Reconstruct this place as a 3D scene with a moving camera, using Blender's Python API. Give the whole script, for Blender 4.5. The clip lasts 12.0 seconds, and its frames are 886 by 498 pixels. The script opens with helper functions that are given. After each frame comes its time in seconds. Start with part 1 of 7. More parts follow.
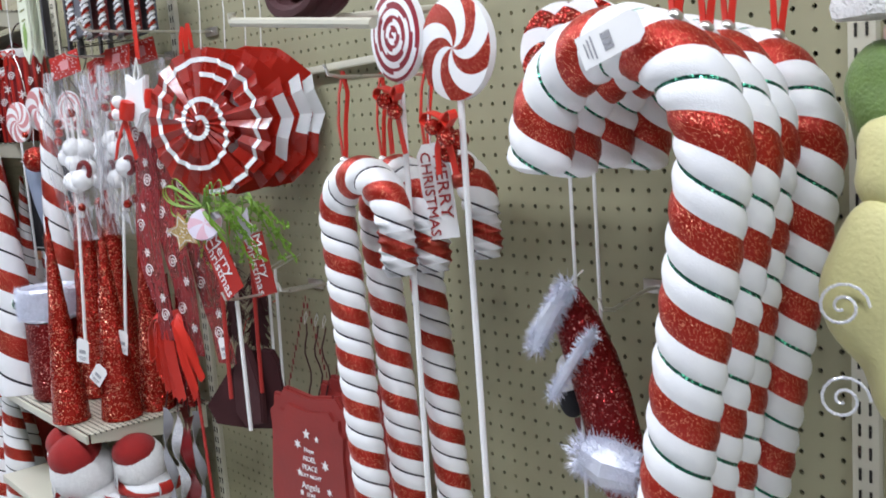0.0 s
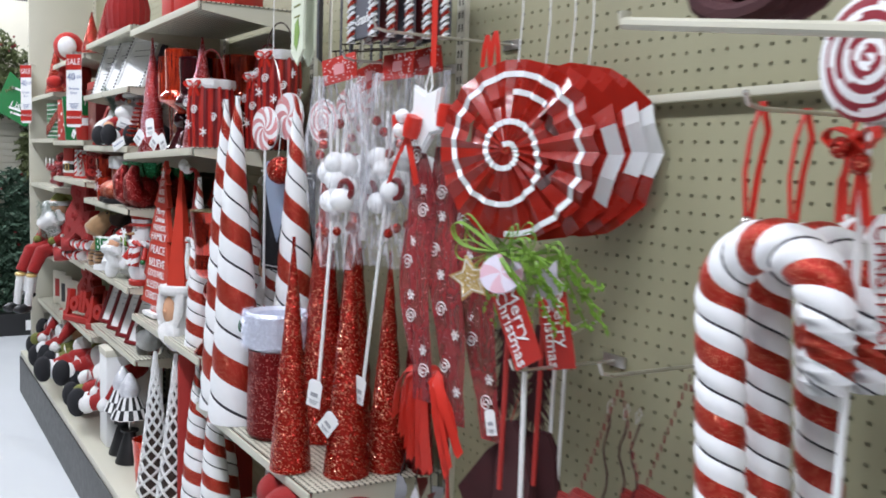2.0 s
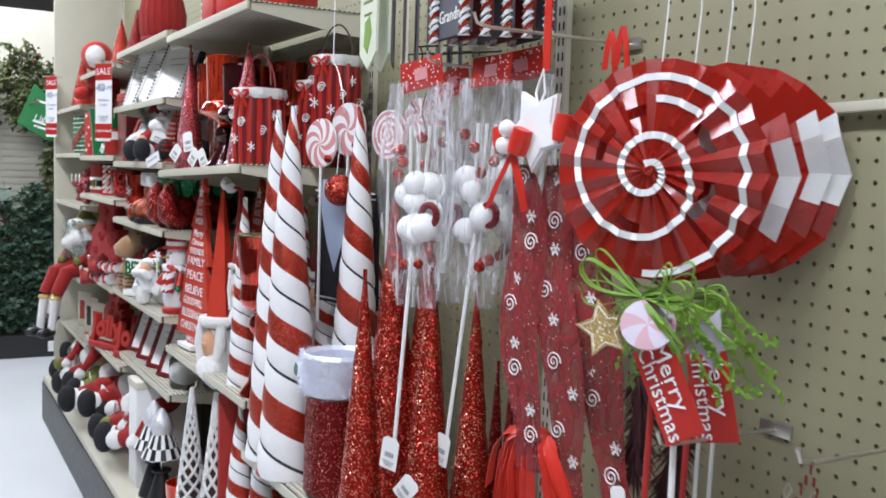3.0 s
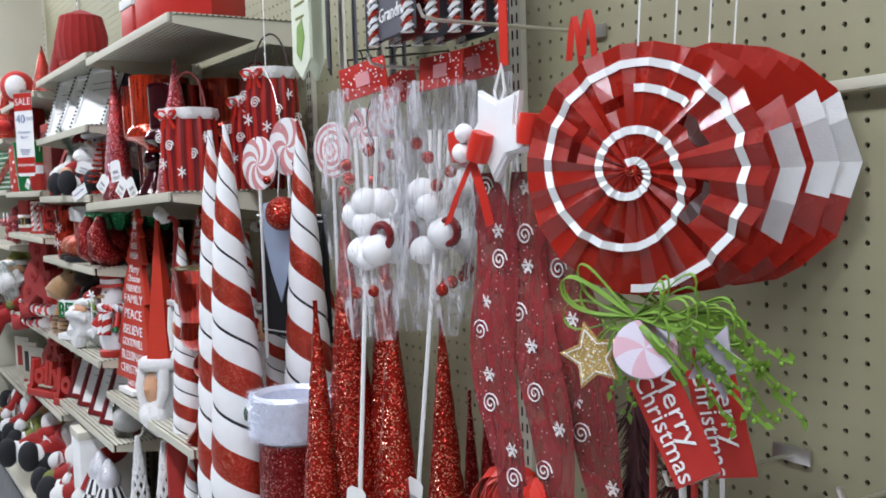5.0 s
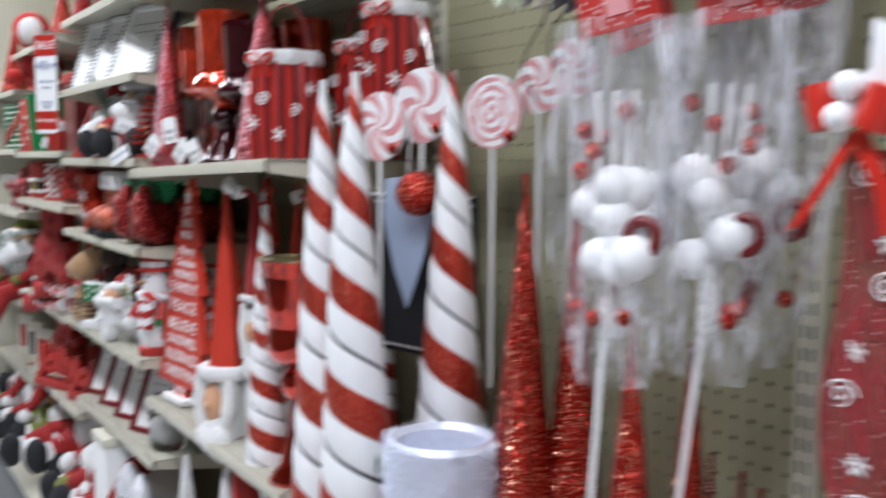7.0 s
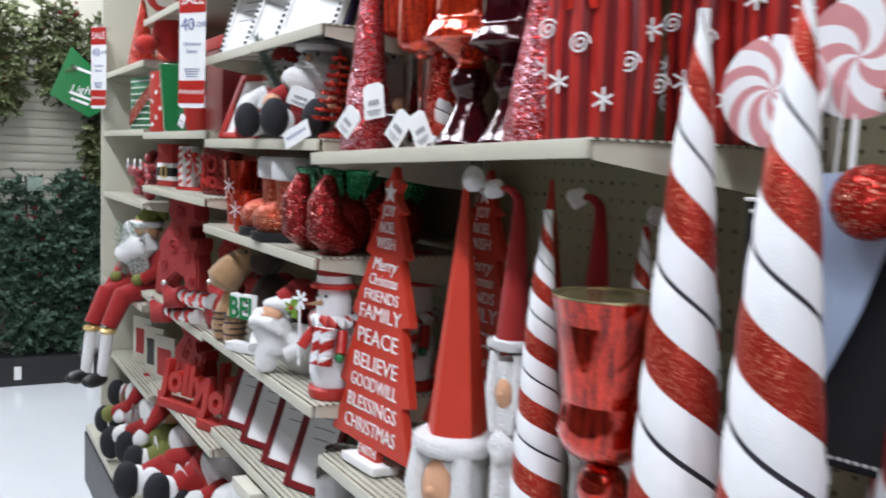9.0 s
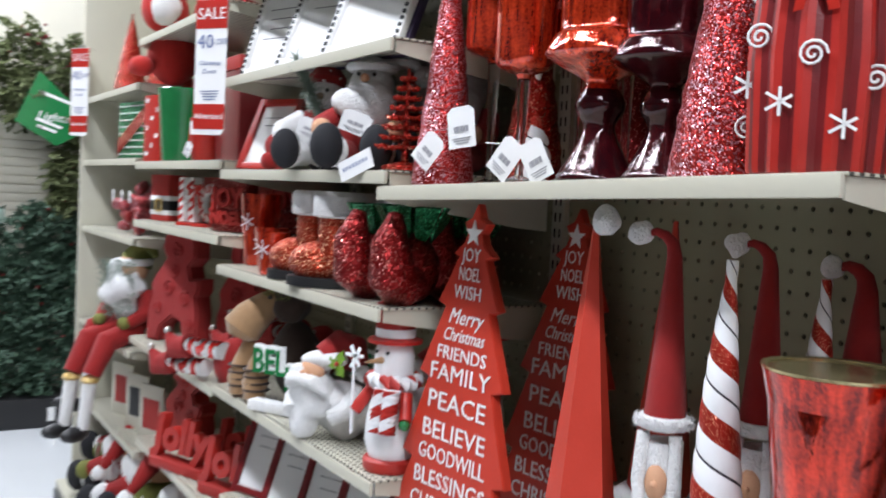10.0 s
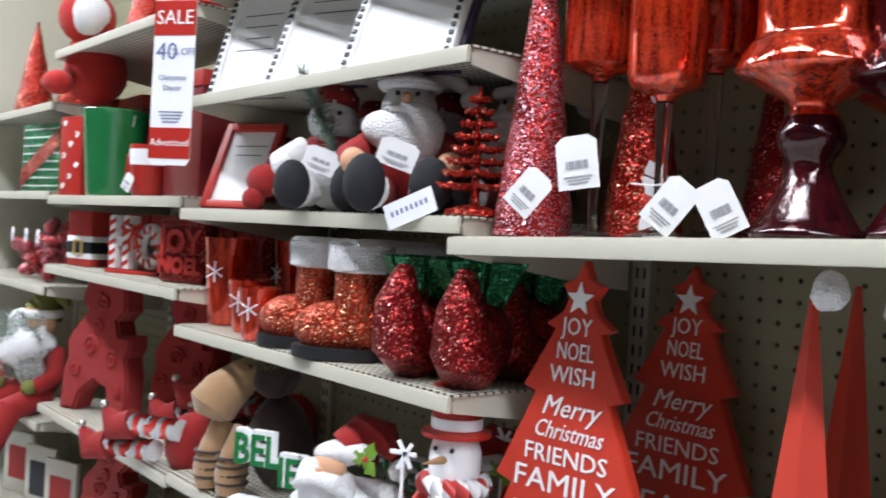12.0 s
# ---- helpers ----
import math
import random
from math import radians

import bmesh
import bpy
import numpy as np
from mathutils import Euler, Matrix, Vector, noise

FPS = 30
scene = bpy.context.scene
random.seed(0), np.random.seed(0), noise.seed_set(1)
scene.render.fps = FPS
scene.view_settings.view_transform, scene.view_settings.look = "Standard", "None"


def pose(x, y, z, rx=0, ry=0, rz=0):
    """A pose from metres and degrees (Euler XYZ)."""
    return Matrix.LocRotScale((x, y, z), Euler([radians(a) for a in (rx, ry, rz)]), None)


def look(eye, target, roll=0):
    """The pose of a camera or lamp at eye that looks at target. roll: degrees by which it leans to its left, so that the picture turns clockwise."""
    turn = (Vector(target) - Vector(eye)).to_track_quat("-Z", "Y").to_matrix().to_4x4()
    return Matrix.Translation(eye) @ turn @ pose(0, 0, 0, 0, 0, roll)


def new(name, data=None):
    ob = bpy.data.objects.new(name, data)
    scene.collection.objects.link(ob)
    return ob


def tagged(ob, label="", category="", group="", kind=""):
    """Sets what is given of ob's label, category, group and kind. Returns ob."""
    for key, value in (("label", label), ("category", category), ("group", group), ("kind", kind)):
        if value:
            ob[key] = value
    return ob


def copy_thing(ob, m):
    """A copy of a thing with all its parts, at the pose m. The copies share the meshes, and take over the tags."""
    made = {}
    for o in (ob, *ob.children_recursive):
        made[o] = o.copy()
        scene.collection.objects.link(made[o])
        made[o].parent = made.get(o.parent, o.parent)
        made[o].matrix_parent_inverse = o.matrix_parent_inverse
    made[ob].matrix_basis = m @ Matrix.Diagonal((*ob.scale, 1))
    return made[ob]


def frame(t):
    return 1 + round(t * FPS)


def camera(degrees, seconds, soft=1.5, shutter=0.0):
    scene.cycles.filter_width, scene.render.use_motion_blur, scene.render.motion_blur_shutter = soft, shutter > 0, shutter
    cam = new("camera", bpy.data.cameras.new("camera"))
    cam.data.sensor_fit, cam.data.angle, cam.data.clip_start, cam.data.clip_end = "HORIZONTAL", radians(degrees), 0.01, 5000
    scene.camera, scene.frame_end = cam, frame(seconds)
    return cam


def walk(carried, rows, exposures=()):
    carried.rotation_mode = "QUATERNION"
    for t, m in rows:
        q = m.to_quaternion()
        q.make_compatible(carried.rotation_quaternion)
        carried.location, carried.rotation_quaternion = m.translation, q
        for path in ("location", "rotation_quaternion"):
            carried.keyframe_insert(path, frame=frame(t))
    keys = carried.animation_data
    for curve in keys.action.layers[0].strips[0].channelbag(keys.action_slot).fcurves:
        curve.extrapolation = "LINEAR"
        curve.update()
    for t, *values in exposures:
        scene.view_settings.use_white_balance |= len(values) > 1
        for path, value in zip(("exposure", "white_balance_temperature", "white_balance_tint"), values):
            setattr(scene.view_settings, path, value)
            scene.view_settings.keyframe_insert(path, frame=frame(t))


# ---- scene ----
# ---- camera ----
cam = camera(50.2, 12.0, soft=1.7, shutter=0.55)
DROP = 0.62
PATH = [
    (0, (-0.444, 0.205, 1.909), (-1.953, 1.488, 1.634), -4.1),
    (0.5, (-0.474, 0.221, 1.918), (-2.01, 1.478, 1.67), -2.5),
    (1, (-0.563, 0.258, 1.91), (-2.197, 1.388, 1.679), -0.7),
    (1.5, (-0.692, 0.25, 1.903), (-2.424, 1.22, 1.66), 0.9),
    (2, (-0.874, 0.204, 1.913), (-2.586, 1.222, 1.725), 1.8),
    (2.5, (-1.052, 0.213, 1.912), (-2.764, 1.229, 1.721), 2.0),
    (2.7, (-1.106, 0.22, 1.919), (-2.845, 1.193, 1.751), 2.1),
    (4.3, (-1.33, 0.254, 1.917), (-2.992, 1.364, 1.833), -0.6),
    (4.5, (-1.316, 0.278, 1.915), (-3.005, 1.345, 1.817), -1.0),
    (5, (-1.32, 0.303, 1.922), (-3.003, 1.374, 1.786), -1.8),
    (5.5, (-1.378, 0.298, 1.926), (-3.03, 1.411, 1.741), -1.4),
    (6, (-1.541, 0.271, 1.925), (-3.163, 1.428, 1.754), -0.5),
    (6.5, (-1.689, 0.274, 1.927), (-3.277, 1.482, 1.795), 0.0),
    (7, (-1.857, 0.292, 1.924), (-3.519, 1.388, 1.738), 0.4),
    (7.2, (-1.918, 0.286, 1.928), (-3.632, 1.292, 1.702), 0.2),
    (8.8, (-2.441, 0.315, 1.895), (-4.173, 1.295, 1.696), 2.1),
    (9, (-2.5, 0.315, 1.899), (-4.252, 1.261, 1.709), 2.2),
    (9.5, (-2.633, 0.285, 1.886), (-4.411, 1.183, 1.71), 3.2),
    (10, (-2.789, 0.247, 1.891), (-4.495, 1.285, 1.78), 2.9),
    (10.5, (-2.942, 0.251, 1.888), (-4.572, 1.405, 1.79), 3.5),
    (11, (-3.057, 0.242, 1.899), (-4.715, 1.357, 1.804), 3.6),
    (11.5, (-3.149, 0.215, 1.902), (-4.785, 1.364, 1.839), 3.6),
    (12, (-3.192, 0.207, 1.902), (-4.745, 1.466, 1.873), 3.2),
]
LOWER = Vector((0, 0, -DROP))
walk(cam, [(t, look(Vector(eye) + LOWER, Vector(target) + LOWER, roll)) for t, eye, target, roll in PATH],
     exposures=[(0, 0.60), (2.7, 0.60), (4.3, 0.53), (7.2, 0.52), (9.0, 0.55), (10.4, 0.72), (12, 0.76)])

# ---- light: rows of fluorescent tubes under the store's ceiling, and one added lamp ----
world = bpy.data.worlds.new("world")
scene.world = world
world.use_nodes = True
world.node_tree.nodes["Background"].inputs[0].default_value = (0.9, 0.95, 1.0, 1)
world.node_tree.nodes["Background"].inputs[1].default_value = 0.01
CEIL = 3.3
LAMP_POWER = 33
# The last lamp has no known source; added to brighten the far floor.
LAMP_ROWS = [(x, -0.22) for x in (-9.2, -7.4, -5.6, -3.8, -2.0, -0.2, 1.6)] + [(-7.2, 0.75)]
for lx, ly in LAMP_ROWS:
    lamp = bpy.data.lights.new("fluorescent_lamp", "AREA")
    lamp.shape, lamp.size, lamp.size_y, lamp.energy, lamp.color = "RECTANGLE", 1.2, 0.28, LAMP_POWER, (0.83, 0.88, 1.0)
    lo = new("fluorescent_lamp", lamp)
    lo.matrix_world = pose(lx, ly, CEIL - 0.10)
# ---- materials ----
def nodes_of(name):
    m = bpy.data.materials.new(name)
    m.use_nodes = True
    nt = m.node_tree
    return m, nt, nt.nodes["Principled BSDF"]


def mat(name, col, rough=0.5, metal=0.0, vary=0.12, scale=40.0, bump=0.15, bscale=300.0, coat=0.0, sheen=0.0, dist=0.002):
    """Plain surface: base colour broken up at two scales, with fine relief."""
    m, nt, p = nodes_of(name)
    N, L = nt.nodes.new, nt.links.new
    tc = N("ShaderNodeTexCoord")
    n1 = N("ShaderNodeTexNoise"); n1.inputs["Scale"].default_value = scale; n1.inputs["Detail"].default_value = 4
    n2 = N("ShaderNodeTexNoise"); n2.inputs["Scale"].default_value = bscale; n2.inputs["Detail"].default_value = 3
    L(tc.outputs["Object"], n1.inputs["Vector"]); L(tc.outputs["Object"], n2.inputs["Vector"])
    mix = N("ShaderNodeMix"); mix.data_type = "RGBA"
    lo = tuple(c * (1 - vary) for c in col); hi = tuple(min(1, c * (1 + vary)) for c in col)
    mix.inputs[6].default_value, mix.inputs[7].default_value = (*lo, 1), (*hi, 1)
    L(n1.outputs["Fac"], mix.inputs[0]); L(mix.outputs[2], p.inputs["Base Color"])
    if bump:
        b = N("ShaderNodeBump"); b.inputs["Strength"].default_value = bump; b.inputs["Distance"].default_value = dist
        L(n2.outputs["Fac"], b.inputs["Height"]); L(b.outputs["Normal"], p.inputs["Normal"])
    mr = N("ShaderNodeMapRange"); mr.inputs[3].default_value, mr.inputs[4].default_value = max(0.02, rough - 0.08), min(1, rough + 0.08)
    L(n1.outputs["Fac"], mr.inputs[0]); L(mr.outputs[0], p.inputs["Roughness"])
    p.inputs["Metallic"].default_value = metal
    p.inputs["Coat Weight"].default_value = coat
    p.inputs["Sheen Weight"].default_value = sheen
    return m


def glitter(name, col, flake=700.0, spread=0.9, metal=0.75, rough=0.28, spark=(1.0, 0.75, 0.65), some=0.12):
    """Flakes at random tilts over a coloured ground; the share some is painted in the spark colour as glints."""
    m, nt, p = nodes_of(name)
    N, L = nt.nodes.new, nt.links.new
    tc = N("ShaderNodeTexCoord"); v = N("ShaderNodeTexVoronoi"); v.inputs["Scale"].default_value = flake
    L(tc.outputs["Object"], v.inputs["Vector"])
    sub = N("ShaderNodeVectorMath"); sub.operation = "SUBTRACT"; sub.inputs[1].default_value = (0.5, 0.5, 0.5)
    sc = N("ShaderNodeVectorMath"); sc.operation = "SCALE"; sc.inputs["Scale"].default_value = spread
    geo = N("ShaderNodeNewGeometry"); add = N("ShaderNodeVectorMath"); nrm = N("ShaderNodeVectorMath"); nrm.operation = "NORMALIZE"
    L(v.outputs["Color"], sub.inputs[0]); L(sub.outputs[0], sc.inputs[0]); L(sc.outputs[0], add.inputs[0]); L(geo.outputs["Normal"], add.inputs[1])
    L(add.outputs[0], nrm.inputs[0]); L(nrm.outputs[0], p.inputs["Normal"])
    sep = N("ShaderNodeSeparateColor"); L(v.outputs["Color"], sep.inputs[0])
    gt = N("ShaderNodeMath"); gt.operation = "GREATER_THAN"; gt.inputs[1].default_value = 1 - some; L(sep.outputs[1], gt.inputs[0])
    n1 = N("ShaderNodeTexNoise"); n1.inputs["Scale"].default_value = 25; L(tc.outputs["Object"], n1.inputs["Vector"])
    base = N("ShaderNodeMix"); base.data_type = "RGBA"
    base.inputs[6].default_value, base.inputs[7].default_value = (*[c * 0.75 for c in col], 1), (*[min(1, c * 1.2) for c in col], 1)
    L(n1.outputs["Fac"], base.inputs[0])
    mix = N("ShaderNodeMix"); mix.data_type = "RGBA"; mix.inputs[7].default_value = (*spark, 1)
    L(gt.outputs[0], mix.inputs[0]); L(base.outputs[2], mix.inputs[6]); L(mix.outputs[2], p.inputs["Base Color"])
    p.inputs["Metallic"].default_value, p.inputs["Roughness"].default_value = metal, rough
    return m


def glassy(name, col, rough=0.04, alpha=1.0, metal=0.0, trans=1.0):
    m, nt, p = nodes_of(name)
    p.inputs["Base Color"].default_value = (*col, 1)
    p.inputs["Roughness"].default_value, p.inputs["Transmission Weight"].default_value = rough, trans
    p.inputs["Metallic"].default_value, p.inputs["IOR"].default_value = metal, 1.45
    return m


def film_mat(name, col, solid=0.12, rough=0.08, wrinkle=60.0, spec=1.0, tall=1.0, specks=0.0, shine=0.0):
    """Thin clear foil: mostly open, with a glossy wrinkled skin."""
    m, nt, p = nodes_of(name)
    N, L = nt.nodes.new, nt.links.new
    tr = N("ShaderNodeBsdfTransparent"); mx = N("ShaderNodeMixShader"); tc = N("ShaderNodeTexCoord")
    n = N("ShaderNodeTexNoise"); n.inputs["Scale"].default_value = wrinkle; n.inputs["Detail"].default_value = 3; n.inputs["Distortion"].default_value = 1.5
    mp = N("ShaderNodeMapping"); mp.inputs["Scale"].default_value = (1, 1, tall)
    L(tc.outputs["Object"], mp.inputs["Vector"]); L(mp.outputs[0], n.inputs["Vector"])
    b = N("ShaderNodeBump"); b.inputs["Strength"].default_value = 1.0; b.inputs["Distance"].default_value = 0.012
    L(n.outputs["Fac"], b.inputs["Height"]); L(b.outputs["Normal"], p.inputs["Normal"])
    p.inputs["Base Color"].default_value = (*col, 1); p.inputs["Roughness"].default_value = rough
    p.inputs["Specular IOR Level"].default_value = spec
    mx.inputs[0].default_value = solid
    # Noise ridges turn denser and whiter: highlight streaks painted into the foil.
    if shine:
        cr = N("ShaderNodeMapRange"); cr.inputs[1].default_value, cr.inputs[2].default_value = 0.54, 0.68
        cr.inputs[3].default_value, cr.inputs[4].default_value = solid, solid + shine
        L(n.outputs["Fac"], cr.inputs[0]); L(cr.outputs[0], mx.inputs[0])
    if specks:
        v = N("ShaderNodeTexVoronoi"); v.inputs["Scale"].default_value = specks
        L(tc.outputs["Object"], v.inputs["Vector"])
        lt = N("ShaderNodeMath"); lt.operation = "LESS_THAN"; lt.inputs[1].default_value = 0.13
        L(v.outputs["Distance"], lt.inputs[0])
        cm = N("ShaderNodeMix"); cm.data_type = "RGBA"
        cm.inputs[6].default_value, cm.inputs[7].default_value = (*col, 1), (0.8, 0.72, 0.72, 1)
        L(lt.outputs[0], cm.inputs[0]); L(cm.outputs[2], p.inputs["Base Color"])
        fr = N("ShaderNodeMapRange"); fr.inputs[1].default_value, fr.inputs[2].default_value = 0.35, 0.65
        fr.inputs[3].default_value, fr.inputs[4].default_value = solid - 0.3, min(1, solid + 0.1)
        L(n.outputs["Fac"], fr.inputs[0]); L(fr.outputs[0], mx.inputs[0])
    L(tr.outputs[0], mx.inputs[1]); L(p.outputs[0], mx.inputs[2]); L(mx.outputs[0], nt.nodes["Material Output"].inputs["Surface"])
    return m


def silvered(name, dark, light, metal=0.8, rough=0.07, coat=1.0):
    """Coloured glass silvered on the inside: flecked silvering, with upright reflection streaks painted into the base
    colour.
    """
    m, nt, p = nodes_of(name)
    N, L = nt.nodes.new, nt.links.new
    tc = N("ShaderNodeTexCoord"); mp = N("ShaderNodeMapping"); mp.inputs["Scale"].default_value = (1, 1, 0.12)
    L(tc.outputs["Object"], mp.inputs["Vector"])
    n1 = N("ShaderNodeTexNoise"); n1.inputs["Scale"].default_value = 130; n1.inputs["Detail"].default_value = 5
    n2 = N("ShaderNodeTexNoise"); n2.inputs["Scale"].default_value = 320; n2.inputs["Detail"].default_value = 3
    L(mp.outputs[0], n1.inputs["Vector"]); L(tc.outputs["Object"], n2.inputs["Vector"])
    av = N("ShaderNodeMath"); av.operation = "MULTIPLY_ADD"; av.inputs[1].default_value = 0.35
    L(n2.outputs["Fac"], av.inputs[0])
    sc = N("ShaderNodeMath"); sc.operation = "MULTIPLY"; sc.inputs[1].default_value = 0.65
    L(n1.outputs["Fac"], sc.inputs[0]); L(sc.outputs[0], av.inputs[2])
    ramp = N("ShaderNodeValToRGB")
    ramp.color_ramp.elements[0].position, ramp.color_ramp.elements[1].position = 0.38, 0.64
    ramp.color_ramp.elements[0].color, ramp.color_ramp.elements[1].color = (*dark, 1), (*light, 1)
    L(av.outputs[0], ramp.inputs[0]); L(ramp.outputs[0], p.inputs["Base Color"])
    b = N("ShaderNodeBump"); b.inputs["Strength"].default_value = 0.25; b.inputs["Distance"].default_value = 0.004
    L(n1.outputs["Fac"], b.inputs["Height"]); L(b.outputs["Normal"], p.inputs["Normal"])
    p.inputs["Metallic"].default_value, p.inputs["Roughness"].default_value = metal, rough
    p.inputs["Coat Weight"].default_value, p.inputs["Coat Roughness"].default_value = coat, 0.03
    return m


CREAM = mat("cream_paint", (0.60, 0.57, 0.47), 0.5, vary=0.06, scale=6, bump=0.08, bscale=500)
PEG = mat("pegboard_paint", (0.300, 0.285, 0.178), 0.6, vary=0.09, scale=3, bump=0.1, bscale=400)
STEEL_CREAM = mat("cream_enamel", (0.53, 0.51, 0.41), 0.38, vary=0.05, scale=8, bump=0.05)
def perforated(name, col, step=0.0125, hole=0.30):
    """Enamelled sheet steel with a grid of small round holes."""
    m = mat(name, col, 0.38, vary=0.05, scale=8, bump=0)
    nt = m.node_tree
    N, L, p = nt.nodes.new, nt.links.new, nt.nodes["Principled BSDF"]
    base = p.inputs["Base Color"].links[0].from_socket
    tc = N("ShaderNodeTexCoord"); sc = N("ShaderNodeVectorMath"); sc.operation = "SCALE"; sc.inputs["Scale"].default_value = 1 / step
    fr = N("ShaderNodeVectorMath"); fr.operation = "FRACTION"; su = N("ShaderNodeVectorMath"); su.operation = "SUBTRACT"; su.inputs[1].default_value = (0.5, 0.5, 0.5)
    mu = N("ShaderNodeVectorMath"); mu.operation = "MULTIPLY"; mu.inputs[1].default_value = (1, 1, 0); ln = N("ShaderNodeVectorMath"); ln.operation = "LENGTH"
    lt = N("ShaderNodeMath"); lt.operation = "LESS_THAN"; lt.inputs[1].default_value = hole
    L(tc.outputs["Object"], sc.inputs[0]); L(sc.outputs[0], fr.inputs[0]); L(fr.outputs[0], su.inputs[0]); L(su.outputs[0], mu.inputs[0]); L(mu.outputs[0], ln.inputs[0])
    L(ln.outputs["Value"], lt.inputs[0])
    mix = N("ShaderNodeMix"); mix.data_type = "RGBA"; mix.inputs[7].default_value = (0.05, 0.045, 0.035, 1)
    L(lt.outputs[0], mix.inputs[0]); L(base, mix.inputs[6]); L(mix.outputs[2], p.inputs["Base Color"])
    return m


PERF = perforated("perforated_enamel", (0.53, 0.51, 0.41))
SHADE_BLACK = mat("shade_black", (0.02, 0.017, 0.014), 0.9)
CHROME = mat("zinc_wire", (0.62, 0.60, 0.56), 0.3, metal=0.9, bump=0.05)
WHITE = mat("white_foam_paint", (0.84, 0.845, 0.85), 0.55, vary=0.04, scale=60, bump=0.25, bscale=500)
WHITEP = mat("white_paper", (0.80, 0.80, 0.79), 0.7, vary=0.03, bump=0.03)
INKL = mat("pale_grey_ink", (0.32, 0.32, 0.34), 0.7, bump=0)
CARDG = mat("pale_green_card", (0.60, 0.64, 0.50), 0.7, vary=0.08, scale=20, bump=0.05)
INK = mat("grey_ink", (0.10, 0.10, 0.12), 0.7, bump=0)
INKBLUE = mat("blue_ink", (0.12, 0.16, 0.32), 0.7, bump=0)
RED = mat("red_paint", (0.43, 0.021, 0.014), 0.42, vary=0.15, scale=30, bump=0.1)
REDM = mat("red_matte_wood", (0.36, 0.020, 0.015), 0.6, vary=0.15, scale=25, bump=0.15)
REDFELT = mat("red_felt", (0.29, 0.010, 0.009), 0.95, vary=0.2, scale=60, bump=0.6, bscale=900, sheen=0.08)
REDRIB = mat("red_satin_ribbon", (0.56, 0.026, 0.014), 0.36, vary=0.15, scale=20, bump=0.1)
PAPERRED = mat("red_paper", (0.54, 0.026, 0.013), 0.27, vary=0.12, scale=20, bump=0.05, coat=0.6)
SIGNRED = mat("orange_red_paint", (0.52, 0.038, 0.018), 0.45, vary=0.12, scale=30, bump=0.1)
CRIMSON = mat("crimson_paint", (0.26, 0.012, 0.026), 0.45, vary=0.12, scale=40, bump=0.15)
MOSS = mat("moss_green_glitter", (0.10, 0.17, 0.03), 0.6, vary=0.4, scale=60, bump=0.9, bscale=300, sheen=0.2)
TRAYRED = mat("weathered_red_tin", (0.24, 0.022, 0.018), 0.5, vary=0.3, scale=14, bump=0.2, bscale=120)
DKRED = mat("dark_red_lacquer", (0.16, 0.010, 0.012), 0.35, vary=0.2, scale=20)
RGLIT = glitter("red_glitter", (0.36, 0.014, 0.006), 520, spread=1.1, metal=0.65, rough=0.26, spark=(1.0, 0.45, 0.30), some=0.11)
CGLIT = glitter("fine_red_glitter", (0.40, 0.020, 0.009), 1300, spread=0.65, metal=0.5, rough=0.33, spark=(1.0, 0.42, 0.25), some=0.07)
BOOTGLIT = glitter("copper_red_glitter", (0.36, 0.036, 0.012), 620, spread=1.1, spark=(1.0, 0.5, 0.3), some=0.12)
RGLITD = glitter("deep_red_glitter", (0.20, 0.006, 0.006), 620, spread=1.1, spark=(1.0, 0.4, 0.35), some=0.06)
PGLIT = glitter("pink_red_glitter", (0.32, 0.016, 0.014), 680, spread=1.2, spark=(1, 0.66, 0.76), some=0.2)
GGLIT = glitter("green_glitter", (0.01, 0.15, 0.05), 600, spark=(0.2, 1, 0.5))
WGLIT = glitter("silver_glitter", (0.75, 0.76, 0.80), 600, spark=(1, 1, 1), metal=0.4)
GOLD = glitter("gold_glitter", (0.62, 0.42, 0.14), 900, spark=(1, 0.9, 0.6), metal=0.5)
BLACK = mat("black_cloth", (0.010, 0.010, 0.013), 0.85, bump=0.5, bscale=900)
BLACKP = mat("black_plastic", (0.012, 0.012, 0.013), 0.45)
LINE_G = glitter("green_line", (0.01, 0.10, 0.06), 500, spark=(0.2, 1, 0.6))
LINE_K = mat("dark_line", (0.018, 0.014, 0.022), 0.5)
FUR = mat("white_fur", (0.88, 0.875, 0.86), 0.95, vary=0.12, scale=120, bump=1.0, bscale=350, sheen=0.4, dist=0.006)
TINSEL = mat("silver_tinsel", (0.70, 0.73, 0.83), 0.38, metal=0.3, vary=0.15, scale=90, bump=0.3)
SKIN = mat("peach_cloth", (0.62, 0.34, 0.20), 0.85, bump=0.4)
TAN = mat("tan_plush", (0.33, 0.19, 0.09), 0.95, vary=0.2, scale=80, bump=0.8, bscale=500, sheen=0.3)
BROWN = mat("dark_brown_plush", (0.045, 0.025, 0.018), 0.95, bump=0.8, bscale=400, sheen=0.2)
GREEN = mat("green_enamel", (0.012, 0.16, 0.045), 0.22, vary=0.1, coat=0.5, bump=0.02)
LEAFG = mat("lime_grass", (0.16, 0.30, 0.03), 0.5, vary=0.3, scale=60)
OLIVE = mat("olive_cloth", (0.16, 0.17, 0.04), 0.9, bump=0.5)
PINE = mat("pine_needles", (0.045, 0.090, 0.055), 0.7, vary=0.5, scale=18)
PINE3 = mat("olive_pine_needles", (0.095, 0.115, 0.040), 0.7, vary=0.5, scale=18)
FELTB = mat("bright_red_plush", (0.46, 0.016, 0.010), 0.95, vary=0.2, scale=60, bump=0.6, bscale=900, sheen=0.1)
